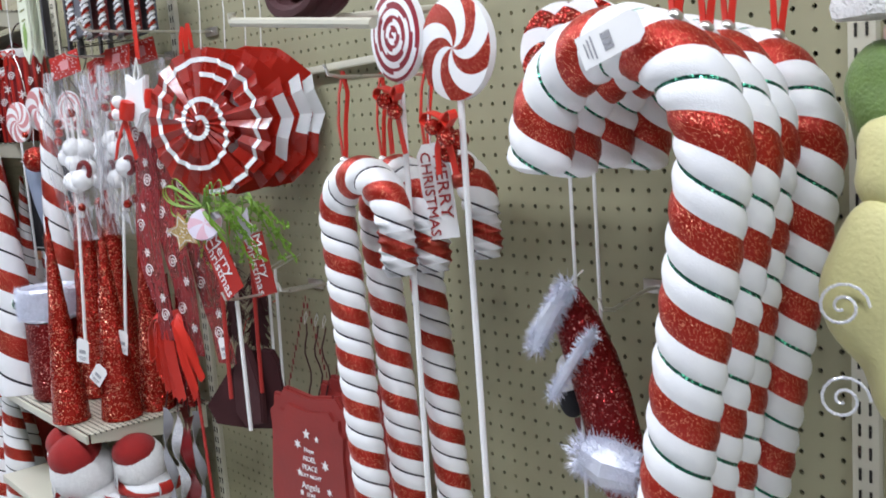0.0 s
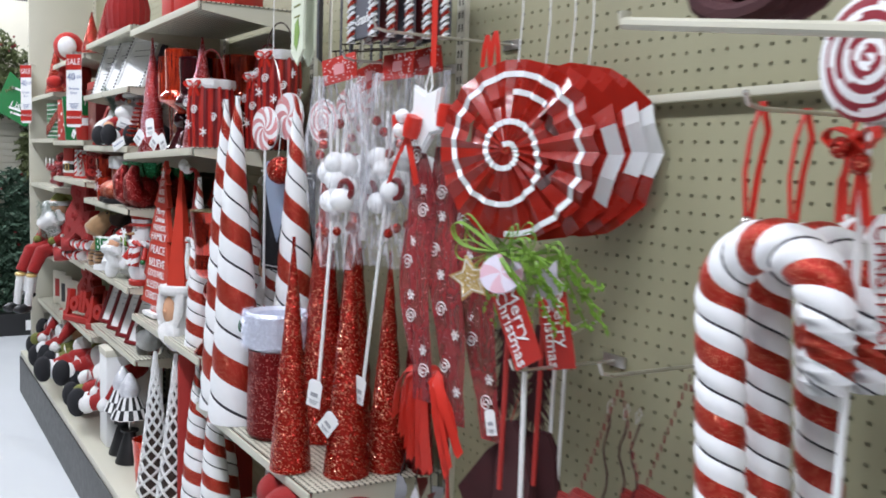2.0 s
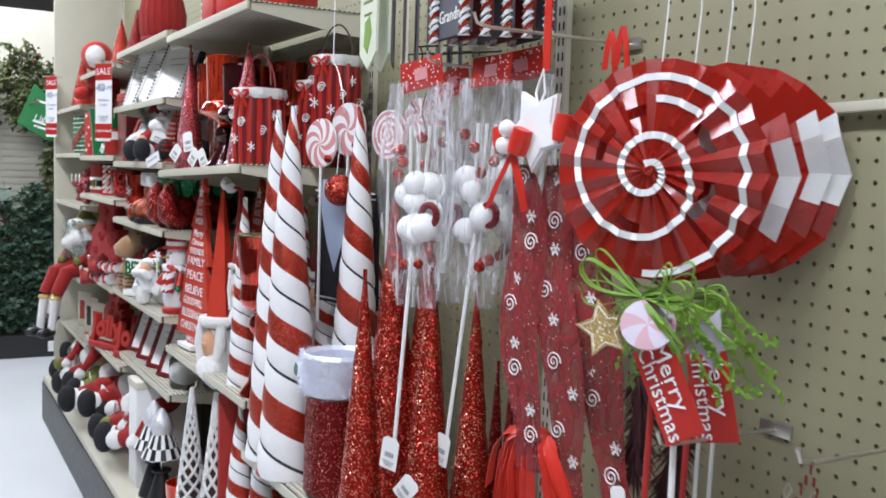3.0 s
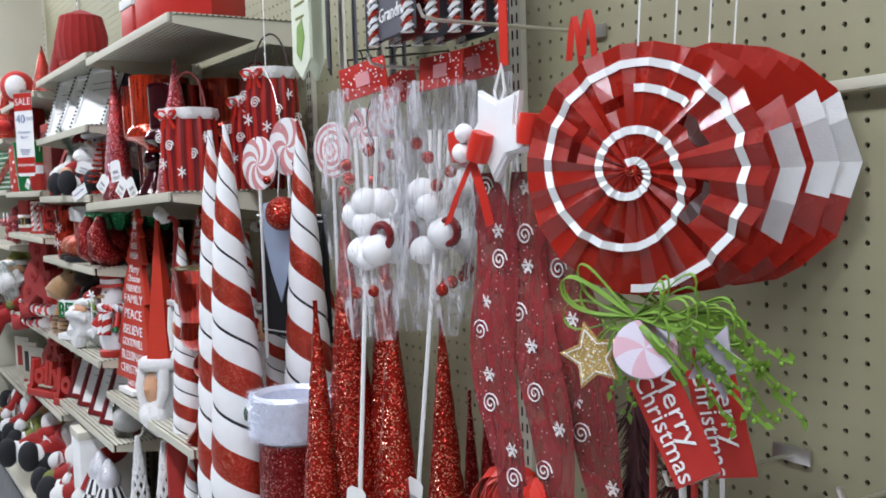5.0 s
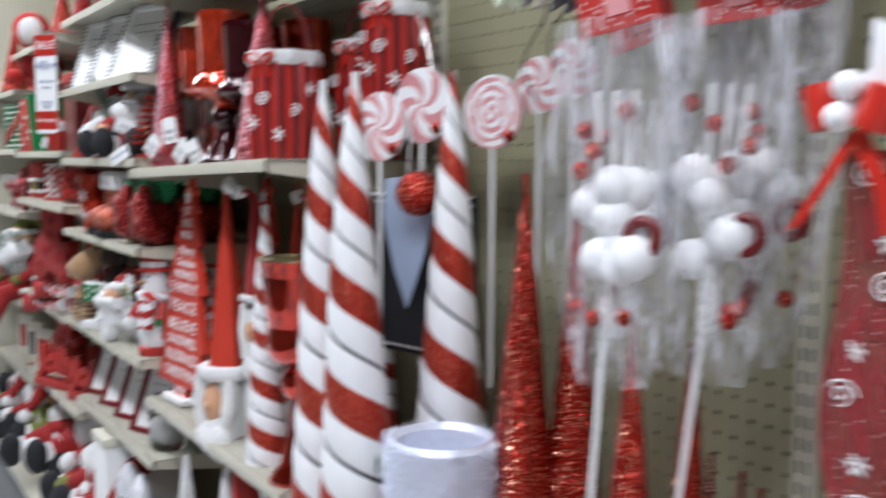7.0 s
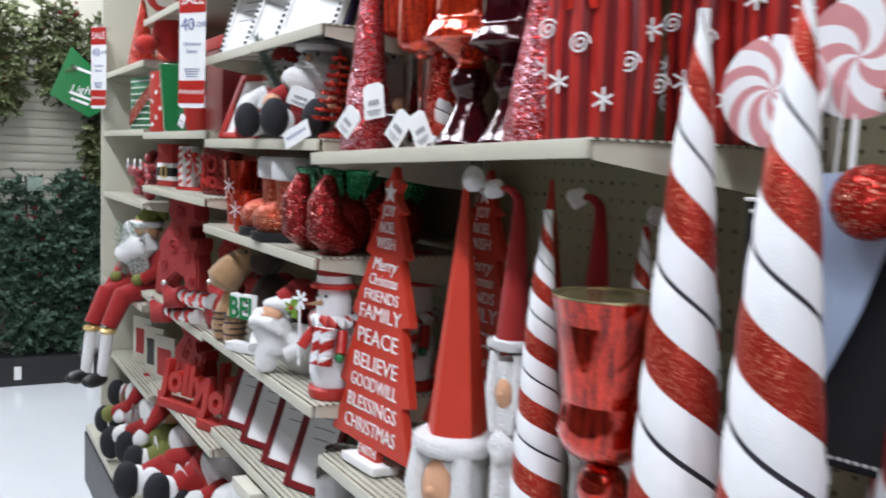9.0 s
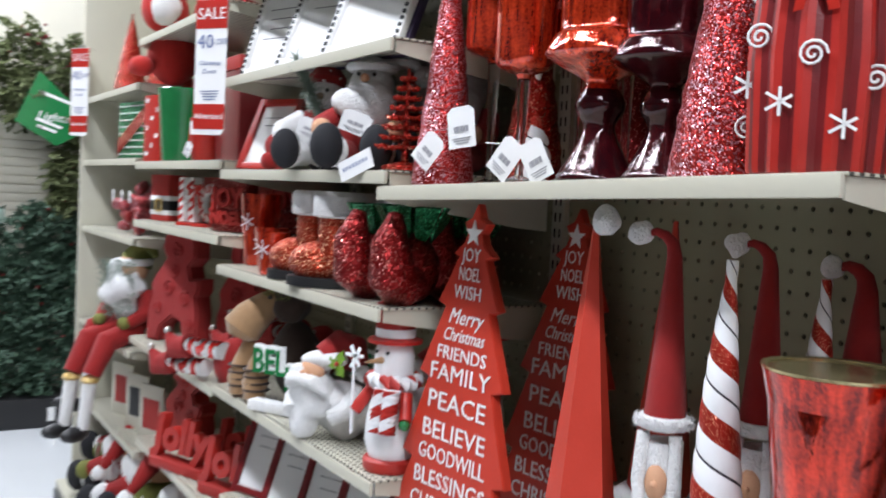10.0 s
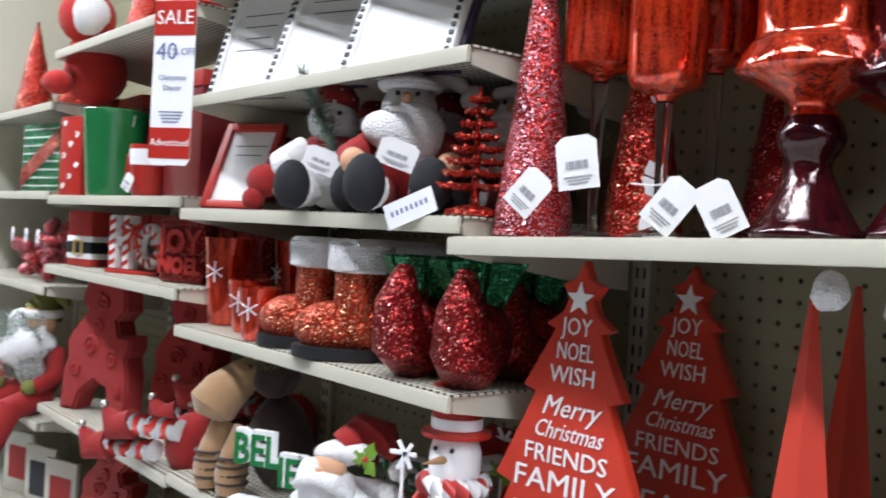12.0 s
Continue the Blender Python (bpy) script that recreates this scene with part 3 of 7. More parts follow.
def candy_cane(x, y, top, r, arc, tip, length, pitch, line, toward, rz, label, group, first=None, ry=0.0):
    z = top - arc - r
    if first:
        return copy_thing(first, pose(x, y, z, 0, ry, rz))
    t = thing("candy_cane", label, "candy cane", x, y, z, rz, group, ry=ry)
    striped_parts(cane_mesh(r, arc, tip, length, pitch, line, toward), t, STRIPE_NAMES, CANDY, STRIPE_LABELS)
    bell = ball(0.0075, (toward * arc * 0.55, 0, arc * 0.86 + r + 0.006), seg=12)
    part("bell", bell, CHROME, t, "small silver bell")
    for k in (-1, 1):
        part("ribbon", strap([(toward * arc * 0.55 + k * 0.003, 0, arc + r - 0.004), (toward * arc * 0.62 + k * 0.009, 0.0, arc + r + 0.05), (toward * arc * 0.75 + k * 0.011, 0.002, arc + r + 0.09), (toward * arc * 0.78, 0.004, arc + r + 0.122)], 0.007, (1, 0.25 * k, 0)), REDRIB, t, "red satin ribbon loop")
    return t


BIG = "large white candy cane with red glitter and green spiral stripes"
big = candy_cane(-0.902, 0.90, 1.36, 0.0310, 0.099, 0.035, 0.72, 0.084, 2, -1, 0, BIG, "large candy canes", ry=9.8)
price_tag(big, (-0.062, -0.036, 0.118), 0.03, 0.062, ry=58, rx=-14)
for x, y, dz, rz, tip in ((-0.912, 0.962, -0.008, 3, 9.8), (-0.930, 1.024, -0.004, -2, 9.4), (-0.922, 1.10, -0.014, 4, 10.4)):
    candy_cane(x, y, 1.36 + dz, 0.0310, 0.099, 0.035, 0.72, 0.084, 2, -1, rz, BIG, "", big, ry=tip)
peg_hook(-0.96, 1.455, 0.33)
MID = "white candy cane with red glitter and thin dark spiral stripes"
mid = candy_cane(-1.594, 0.985, 1.238, 0.0255, 0.068, 0.075, 0.80, 0.072, 3, 1, 0, MID, "slim candy canes", ry=-4.2)
for x, y, dz, rz in ((-1.590, 1.053, -0.004, -4), (-1.575, 1.122, 0.003, 3)):
    candy_cane(x, y, 1.238 + dz, 0.0255, 0.068, 0.075, 0.80, 0.066, 3, 1, rz, MID, "", mid, ry=-4.6)
peg_hook(-1.55, 1.355, 0.24)


def disc_mesh(r, t, swirl=6, seg=48, turns=0.22, spiral=False):
    """A flat lollipop head in the x-z plane: pinwheel blades or a wound spiral, material 0 white, 1 stripe."""
    bm = bmesh.new()
    R = 14
    for face, y in ((0, -t / 2), (1, t / 2)):
        grid = []
        for k in range(R + 1):
            rr = max(1e-4, r * k / R)
            tw = turns * 2 * math.pi * (k / R) if not spiral else 0
            grid.append([bm.verts.new((rr * math.cos(2 * math.pi * i / seg + tw), y * (1 - 0.35 * (k / R) ** 4), rr * math.sin(2 * math.pi * i / seg + tw))) for i in range(seg)])
        for k in range(R):
            for i in range(seg):
                j = (i + 1) % seg
                q = (grid[k][i], grid[k][j], grid[k + 1][j], grid[k + 1][i])
                f = bm.faces.new(q if face == 0 else tuple(reversed(q)))
                if spiral:
                    f.material_index = int(((k + 0.5) / R * 4.0 + i / seg) % 1.0 > 0.5)
                else:
                    f.material_index = int((i * swirl * 2 // seg) % 2)
        if face == 0:
            rim = grid[-1]
        else:
            for i in range(seg):
                j = (i + 1) % seg
                bm.faces.new((rim[i], rim[j], grid[-1][j], grid[-1][i]))
    return bm


def lollipop(x, y, z, r, stick, spiral=False, stripe=None, rz=0, lean=0.0, label="", thick=0.016, white=None, swirl=6, stickr=0.0035):
    t = thing("lollipop", label or "giant red and white peppermint lollipop on a white stick", "lollipop decoration", x, y, z, rz, "giant lollipops", ry=lean)
    part("head", disc_mesh(r, thick, swirl, spiral=spiral), [white or WHITE, stripe or RGLIT], t)
    if stick:
        part("stick", tube([(0, 0, -r * 0.9), (0.0, 0, -r - stick)], stickr), WHITEP, t, "thin white stick")
    return t


def bow(parent, at, size, m, tails=0.12, knots=True, bells=0):
    """Two loops, two tails and a knot of ribbon."""
    for k in (-1, 1):
        pts = [(at[0] + k * size * math.sin(math.pi * i / 10) * (1.0 if i < 6 else 0.8), at[1] - 0.01 * math.sin(math.pi * i / 10), at[2] + size * 0.55 * math.sin(2 * math.pi * i / 10) * 0.6) for i in range(11)]
        part("bow_loop", strap(pts, size * 0.42, (0, 1, 0.2)), m, parent)
        if tails:
            part("ribbon_tail", strap([at, (at[0] + k * size * 0.4, at[1] - 0.004, at[2] - tails * 0.5), (at[0] + k * size * 0.55, at[1], at[2] - tails)], size * 0.34, (1, 0, 0.2)), m, parent)
    if knots:
        part("knot", ball(size * 0.22, at, (1, 1, 1.1), seg=10), m, parent)
    for k in range(bells):
        part("bell", ball(size * 0.36, (at[0] + (k - (bells - 1) / 2) * size * 0.8, at[1] - size * 0.3, at[2] - size * (0.3 + 0.5 * (k % 2))), seg=12), RGLIT, parent, "red glitter jingle bell")


l1 = lollipop(-1.44, 1.0, 1.40, 0.060, 0.0, True, rz=-6, stripe=CRIMSON, label="giant red and white spiral lollipop hung by a ribbon")
part("hanging_ribbon", strap([(-0.01, 0, 0.055), (-0.004, 0, 0.16)], 0.01, (1, 0, 0)), REDRIB, l1)
bow(l1, (0.0, -0.012, -0.075), 0.03, REDRIB, 0.08, bells=2)
part("stick", tube([(0.0, 0, -0.05), (-0.012, 0.0, -0.75)], 0.0042), WHITEP, l1, "long white stick")
l2 = lollipop(-1.325, 1.0, 1.372, 0.064, 0.0, False, rz=0, stripe=CGLIT, swirl=5, label="giant red and white pinwheel lollipop on a long stick")
bow(l2, (-0.02, -0.012, -0.085), 0.03, REDRIB, 0.07, bells=2)
part("stick", tube([(0.0, 0, -0.05), (0.0, 0.0, -0.78)], 0.0042), WHITEP, l2, "long white stick")
for dx, dy in ((0.075, 0.11), (0.11, 0.115)):
    l = lollipop(-1.325 + dx, 1.0 + dy, 1.36, 0.06, 0.6, False, rz=12, swirl=5, label="giant pinwheel lollipop behind others on the hook", stickr=0.0024)
    bow(l, (-0.01, -0.012, -0.08), 0.026, RGLIT, 0.05)
peg_hook(-1.40, 1.50, 0.24)
arm = thing("display_bracket", "cream steel display bar on an arm from the pegboard", "display bracket", -1.48, 0, 1.42, ry=7)
part("bar", tube([(-0.165, 0.871, 0.012), (-0.163, 0.871, 0.0), (0.0, 0.871, 0.0), (0.16, 0.871, 0.0)], 0.0065), STEEL_CREAM, arm)
part("arm", tube([(0.0, 0.871, 0.0), (0.0, 1.19, 0.03)], 0.006), STEEL_CREAM, arm)
gl_ = thing("bead_garland", "dark brown bead garland looped over a display bar", "garland", -1.50, 0.885, 1.462, 0)
for k in range(3):
    part("loop", tube([(0.055 * math.cos(i * 0.4) + 0.012 * k, 0.012 * k, 0.028 * math.sin(i * 0.4)) for i in range(17)], 0.011, 8), MAROON, gl_, "dark brown beaded loop")
rail = thing("display_rail", "cream steel rail hooked along the pegboard", "display rail", -1.79, 1.187, 1.394, ry=-1.2)
part("bar", box(0.34, 0.010, 0.012, (0, 0, -0.006), 0.002), STEEL_CREAM, rail)
# paper tag with lettering beside the slim canes
tg = thing("gift_tag", "white hanging tag reading Merry Christmas", "tag", -1.418, 1.03, 1.192, 8, ry=-6)
part("card", slab([(-0.028, -0.066), (0.028, -0.066), (0.028, 0.05), (0.016, 0.064), (-0.016, 0.064), (-0.028, 0.05)], 0.0012), WHITEP, tg)
words("MERRY", 0.030, REDM, tg, (0.012, -0.001, 0.005), ry=90, squash=0.95)
words("CHRISTMAS", 0.026, REDM, tg, (-0.013, -0.001, -0.004), ry=90, squash=0.85)
part("string", tube([(0, 0, 0.06), (0.004, 0, 0.1), (0.012, 0.002, 0.14)], 0.001, 6), WHITEP, tg)
for k, (dx, dz) in enumerate(((0.034, 0.048), (0.05, 0.062), (0.02, 0.075), (0.04, 0.03))):
    part("jingle_bell", ball(0.014, (dx, -0.006 + 0.008 * k, dz), seg=12), RGLIT, tg, "red glitter jingle bell")


def stocking(x, y, z, rz=0):
    """A flat stuffed stocking hung by its toe: slanted tinsel bands near the foot, a deep tinsel cuff below."""
    t = thing("stocking_ornament", "red glitter stocking trimmed with bands of silver tinsel", "stocking", x, y, z, rz)
    prof = [(0.046, 0.03, 0.030), (0.042, 0.05, 0.036), (0.032, 0.10, 0.038), (0.020, 0.15, 0.038), (0.004, 0.20, 0.037), (-0.014, 0.245, 0.033), (-0.034, 0.28, 0.026), (-0.040, 0.295, 0.014)]
    body = tube([(c, 0, h) for c, h, _ in prof], [q for _, _, q in prof], 20)
    bmesh.ops.transform(body, matrix=Matrix.Diagonal((1, 0.6, 1, 1)), verts=body.verts)
    part("body", body, RGLITD, t)
    for p0, p1, w, n, seed in (((0.008, 0.085), (0.074, 0.07), 0.050, 1300, 1), ((-0.045, 0.15), (0.022, 0.245), 0.011, 420, 2), ((-0.066, 0.215), (-0.012, 0.30), 0.020, 800, 3)):
        rnd = random.Random(seed)
        bm = bmesh.new()
        c0, c1 = Vector((p0[0], -0.022, p0[1])), Vector((p1[0], -0.020, p1[1]))
        tube([c0, (c0 + c1) / 2 + Vector((0, -0.008, 0)), c1], [w * 0.5, w * 0.62, w * 0.5], 10, bm)
        for _ in range(n):
            q = rnd.random()
            d = Vector((rnd.uniform(-1, 1), -rnd.random(), rnd.uniform(-1, 1))).normalized()
            fluff(bm, c0.lerp(c1, q) + d * w * 0.5, d, 0.011 + w * 0.12, 0.0007, 2, 0.7, rnd)
        part("tinsel_band", bm, TINSEL, t, "silver tinsel band", smooth=False)
    bk = part("backing", slab([(-0.02, 0.03), (0.02, 0.03), (-0.01, 0.12), (-0.04, 0.11)], 0.006, bevel=0.001), DKRED, t, "dark red felt backing")
    bk.location.y = 0.02
    part("black_heel", ball(0.018, (-0.036, 0.01, 0.135), (1, 0.5, 1.1), seg=14), BLACK, t, "black felt heel")
    part("white_heel_band", ball(0.02, (-0.042, 0.012, 0.172), (0.8, 0.5, 1.4), seg=14), WHITEP, t, "white felt band")
    part("hanging_thread", tube([(-0.035, 0, 0.29), (-0.02, 0.03, 0.31)], 0.001, 6), WHITEP, t)
    return t


stocking(-1.225, 1.10, 0.77, 10)
peg_hook(-1.182, 1.052, 0.12, 0.012)


def tray(x, y, z):
    t = thing("tray_sign", "dark red scalloped metal tray sign with white lettering", "sign", x, y, z, 8, rx=-3)
    w, h = 0.115, 0.19
    out = []
    for i in range(28):
        a = 2 * math.pi * i / 28
        sx, sz = math.copysign(abs(math.cos(a)) ** 0.35, math.cos(a)), math.copysign(abs(math.sin(a)) ** 0.35, math.sin(a))
        k = 1 + 0.03 * math.cos(a * 14)
        out.append((w * sx * k, h * sz * k))
    part("rim", slab(out, 0.012, bevel=0.004), TRAYRED, t)
    inner = [(c * 0.80, e * 0.86) for c, e in out]
    ip = part("panel", slab(inner, 0.006, bevel=0.002), TRAYRED, t, "red recessed panel")
    ip.location.y = -0.004
    for txt, s, dz in (("Hope", 0.012, 0.088), ("NOEL", 0.013, 0.072), ("PEACE", 0.014, 0.056), ("HOLY NIGHT", 0.010, 0.041), ("Angels", 0.018, 0.022), ("STAR", 0.010, 0.006), ("Believe", 0.019, -0.012)):
        words(txt, s, WHITEP, t, (0, -0.0055, dz))
    for k, (sx, sz, r) in enumerate(((-0.005, 0.118, 0.010), (-0.03, 0.096, 0.009), (0.022, 0.112, 0.006), (0.042, 0.068, 0.010), (-0.028, 0.045, 0.007), (0.05, 0.022, 0.007), (-0.024, 0.008, 0.006))):
        st = part("star", slab(star_outline(r, 0.4, 5 if k % 2 == 0 else 6), 0.001), WHITEP, t, "small white star")
        st.location = (sx, -0.0062, sz)
    ch = bmesh.new()
    for sx in (-0.06, 0.06):
        for i in range(14):
            q = i / 13
            r = bmesh.ops.create_cube(ch, size=1, matrix=Matrix.Translation((sx * (1 - q), 0.004, h + 0.17 * q)) @ Matrix.Rotation(radians(40 * (-1) ** i), 4, "Z") @ Matrix.Diagonal((0.003, 0.0016, 0.010, 1)))
    part("chain", ch, DKRED, t, "thin red hanging chain")
    return t


tr = tray(-1.842, 1.05, 0.634)
copy_thing(tr, pose(-1.765, 1.10, 0.655, -3, 0, 6))
peg_hook(-1.80, 1.02, 0.2)

# pale ornaments at the near end of the wall
yl = thing("yellow_ornament", "pale yellow padded hanging ornament with white glitter swirls", "ornament", -0.798, 1.0, 1.035, 20)
part("body", ball(0.088, (0.012, 0, 0.06), (0.72, 0.4, 1.15), lump=0.5, seg=40), YELLOWG, yl)
part("thread", tube([(0.01, 0, 0.25), (0.0, 0.1, 0.36), (0.0, 0.215, 0.38)], 0.001, 6), WHITEP, yl)
part("head", ball(0.05, (0.015, 0, 0.185), (0.9, 0.5, 1.0), lump=0.35, seg=28), YELLOWG, yl)
for dz in (-0.005, 0.075):
    part("swirl", tube([(-0.035 + 0.022 * (1 - i / 30) * math.cos(i * 0.42), -0.038, dz + 0.022 * (1 - i / 30) * math.sin(i * 0.42)) for i in range(28)], 0.0014, 6), WGLIT, yl, "white glitter swirl")
gb = thing("green_bauble", "moss green rough ball ornament", "ornament", -0.822, 1.06, 1.270, 0)
part("ball", ball(0.05, (0, 0, 0), (0.85, 0.8, 1.15), seg=28, lump=0.25), MOSS, gb)
part("cap", lathe([(0.008, 0.056), (0.008, 0.07)], 10), CHROME, gb)
wk = thing("white_knit_ornament", "white knitted ornament with scalloped hem", "ornament", -0.825, 1.07, 1.35, 0)
part("body", lathe([(0.05, 0.0), (0.052, 0.01), (0.045, 0.04), (0.03, 0.09), (0.01, 0.12)], 24, fold=8, depth=0.08), FUR, wk)


# ---- paper rosettes ----
def rosette(x, y, z, r, rz, label, back=0):
    """A pleated paper disc bulging at its middle: a pleated heart, cut-out slots and a pleated outer ring;
    the front one has a white spiral band glued along its folds."""
    t = thing("rosette", label, "rosette", x, y, z, rz, "paper rosettes")
    n, R = (20 if back else 40), (0.05, 0.30, 0.50, 0.60, 0.82, 1.0)
    rnd = random.Random(back + 2)
    wob = [rnd.uniform(0.7, 1.25) for _ in range(n)]

    def at(i, k):
        a = 2 * math.pi * (i % n + 0.12 * math.sin((i % n) * 2.1)) / n
        up = 1 if i % 2 == 0 else -1
        fold = up * 0.036 * r * (0.25 + 0.95 * k) * wob[i % n]
        return Vector((k * r * math.cos(a) * (1.0 if up > 0 else 0.972), fold - 0.20 * r * (1 - k), k * r * math.sin(a)))
    white = {1: range(-2, 1), 2: range(-1, 2), 3: range(-1, 2)}.get(back, ())
    white = {i % n for i in white}
    slots = set() if back else {2, 3, 4, 11, 12, 15, 16, 17, 18, 26, 27, 28, 35, 36, 37, 38}
    bm = bmesh.new()
    grid = [[bm.verts.new(at(i, k)) for i in range(n)] for k in R]
    for k in range(len(R) - 1):
        for i in range(n):
            if k == 2 and i in slots:
                continue
            j = (i + 1) % n
            f = bm.faces.new((grid[k][i], grid[k][j], grid[k + 1][j], grid[k + 1][i]))
            if back:
                f.material_index = int((k >= 4 and i in white) or (back == 1 and k in (1, 2) and i % 5 != 4))
    bm.faces.new(grid[0])
    bmesh.ops.solidify(bm, geom=bm.faces[:], thickness=0.0010)
    part("pleats", bm, [PAPERRED, WHITE], t, smooth=False)
    if not back:
        turn = (-450, -360, -270, -180, -90, 0, 90, 180, 270, 360, 450, 480)
        reach = (0.06, 0.12, 0.20, 0.28, 0.31, 0.35, 0.60, 0.77, 0.84, 0.83, 0.94, 0.97)
        for i0, i1, fixed in ((-53, 50, 0.0), (-10, -6, 0.64)):
            pts = []
            for i in range(i0, i1 + 1):
                for e in (0.0, 0.5):
                    k = fixed or float(np.interp((i + e) * 9.0, turn, reach))
                    pts.append(at(-i, k).lerp(at(-i - 1, k), e) + Vector((0, -0.0028, 0)))
            part("spiral_band", strap(pts, 0.0088, [(p.x, 0, p.z) for p in pts], 0.0006), WHITE, t, "white glitter spiral band", smooth=False)
    part("hub", ball(r * 0.035, (0, -0.20 * r - 0.001, 0), (1, 0.5, 1), seg=14), RGLIT, t)
    part("hanging_thread", tube([(0, 0.002, r * 0.97), (0.004, 0.004, r * 1.5), (0.0, 0.006, r * 2.3)], 0.0011, 5), WHITEP, t, "thin pale hanging thread")
    return t


rosette(-2.075, 1.040, 1.311, 0.138, 26, "large pleated red paper rosette with a white spiral")
rosette(-2.062, 1.082, 1.308, 0.136, 25, "large pleated red paper rosette with a white wedge", 1)
rosette(-2.043, 1.115, 1.313, 0.134, 23, "large pleated red and white paper rosette", 2)
rosette(-2.030, 1.140, 1.312, 0.132, 20, "large pleated red and white paper rosette", 3)
peg_hook(-2.04, 1.635, 0.20)
peg_hook(-2.32, 1.505, 0.28)
for x_, dz in ((-2.115, 0.0), (-2.09, 0.004)):
    rr_ = thing("ribbon_scrap", "short red satin ribbon looped over a peg hook", "ribbon", x_ - 0.11, 1.08, 1.495 + dz, 15, "ribbon scraps")
    part("loop", strap([(-0.008, 0, -0.045), (-0.004, 0.0, -0.01), (0.0, 0.002, 0.008), (0.006, 0.0, -0.012), (0.010, 0, -0.052)], 0.008, (1, 0.3, 0)), REDRIB, rr_)

# ---- spray of lime grass with tags ----
def spray(x, y, z, seed, tag_text, tag_turn):
    rnd = random.Random(seed)
    t = thing("christmas_pick", "festive pick with lime grass bow, peppermint disc and red tag", "decoration pick", x, y, z, 8, "christmas picks")
    for k in range(13):
        side = 1 if k % 3 else -1
        L, up, dy = rnd.uniform(0.05, 0.10), rnd.uniform(-0.012, 0.045), -rnd.uniform(0.0, 0.035)
        pts = []
        for i in range(15):
            q = i / 14 * math.pi
            pts.append((side * L * math.sin(q) ** 0.8, dy * math.sin(q) - 0.02, up * math.sin(q) + 0.016 * math.sin(2 * q) * (1 if k % 2 else -1) + 0.008))
        part("ribbon_loop", strap(pts, 0.0032, (0, 0.8, 0.6), 0.0004), LEAFG, t, "looped lime ribbon")
    for k in range(9):
        a, L = rnd.uniform(-1.1, 0.9), rnd.uniform(0.05, 0.10)
        pts = [(math.sin(a) * L * q, -0.02 - 0.012 * math.sin(q * 3), -L * 1.0 * q * q * math.cos(a) + 0.012 * q) for q in [i / 8 for i in range(9)]]
        part("ribbon_tail", strap(pts, 0.0042, (0.8, 0.4, 0.4), 0.0004), LEAFG, t)
    for k in range(7):
        dx, L = (-0.055, 0.09, 0.115, 0.13, 0.10, -0.03, 0.12)[k], (0.07, 0.03, 0.05, 0.075, 0.085, 0.09, 0.02)[k]
        pts = [(dx * q, 0.008, -L * q + 0.014 * math.sin(q * 5)) for q in [i / 8 for i in range(9)]]
        b = strap(pts, 0.0035, (0.4, 0.2, 0.8), 0.0004)
        for p in pts[3::1]:
            slab([(0, 0), (0.005, 0.004), (0.013, 0.0), (0.005, -0.004)], 0.0006, b, Matrix.Translation((p[0], p[1] - 0.002, p[2])) @ Matrix.Rotation(rnd.uniform(0, 6.28), 4, "Y"))
            ball(0.003, (p[0] + rnd.uniform(-0.008, 0.008), p[1] - 0.004, p[2] + rnd.uniform(-0.006, 0.006)), bm=b, seg=6)
        part("berry_sprig", b, LEAFG, t, "lime leaf and berry sprig")
    wc = tag_text and part("white_star", slab(star_outline(0.040, 0.5, 5, 70.0), 0.002), PALE, t, "pale card star")
    if wc:
        wc.matrix_basis = pose(0.075, 0.012, -0.035)
    if not tag_text:
        tg = part("tag", slab([(-0.03, -0.062), (0.03, -0.062), (0.03, 0.055), (-0.03, 0.055)], 0.0016), RED, t, "red tag lettered Merry Christmas")
        tg.matrix_basis = pose(0.046, -0.012, -0.10, 0, tag_turn, 0)
        words("Merry", 0.034, WHITEP, tg, (0.012, -0.0012, 0.012), ry=90)
        words("Christmas", 0.033, WHITEP, tg, (-0.012, -0.0012, -0.002), ry=90, squash=0.86)
        part("stick", tube([(0.01, 0, -0.02), (0.0, 0.0, -0.36)], 0.004), REDM, t, "red wooden stick")
        return t
    g = part("gold_star", slab(star_outline(0.038, 0.52), 0.004, bevel=0.001), GOLD, t, "gold glitter star with white outline")
    g.matrix_basis = pose(-0.045, -0.035, -0.038, 0, -15, 20)
    o = star_outline(0.030, 0.52)
    gl = part("star_outline", tube([(c, -0.001, e) for c, e in o + o[:1]], 0.0009, 5), WHITEP, g)
    for k in range(9):
        part("dot", ball(0.0013, (0.011 * math.cos(k * 2.4) * (k / 8) ** 0.5, -0.001, 0.011 * math.sin(k * 2.4) * (k / 8) ** 0.5), seg=6), WHITEP, g)
    d = part("peppermint_disc", disc_mesh(0.032, 0.005, 4, turns=0.06), [PALE, PINK2], t, "pale pink peppermint disc")
    d.matrix_basis = pose(0.024, -0.034, -0.022, -32, 0, 34)
    tg = part("tag", slab([(-0.03, -0.062), (0.03, -0.062), (0.03, 0.055), (-0.03, 0.055)], 0.0016), RED, t, "red tag lettered Merry Christmas")
    tg.matrix_basis = pose(0.046, -0.022, -0.095, 0, tag_turn, 0)
    if tag_text:
        words("Merry", 0.034, WHITEP, tg, (0.012, -0.0012, 0.012), ry=90)
        words("Christmas", 0.033, WHITEP, tg, (-0.012, -0.0012, -0.002), ry=90, squash=0.86)
    part("stick", tube([(0.01, 0, -0.02), (0.0, 0.0, -0.36)], 0.004), REDM, t, "red wooden stick")
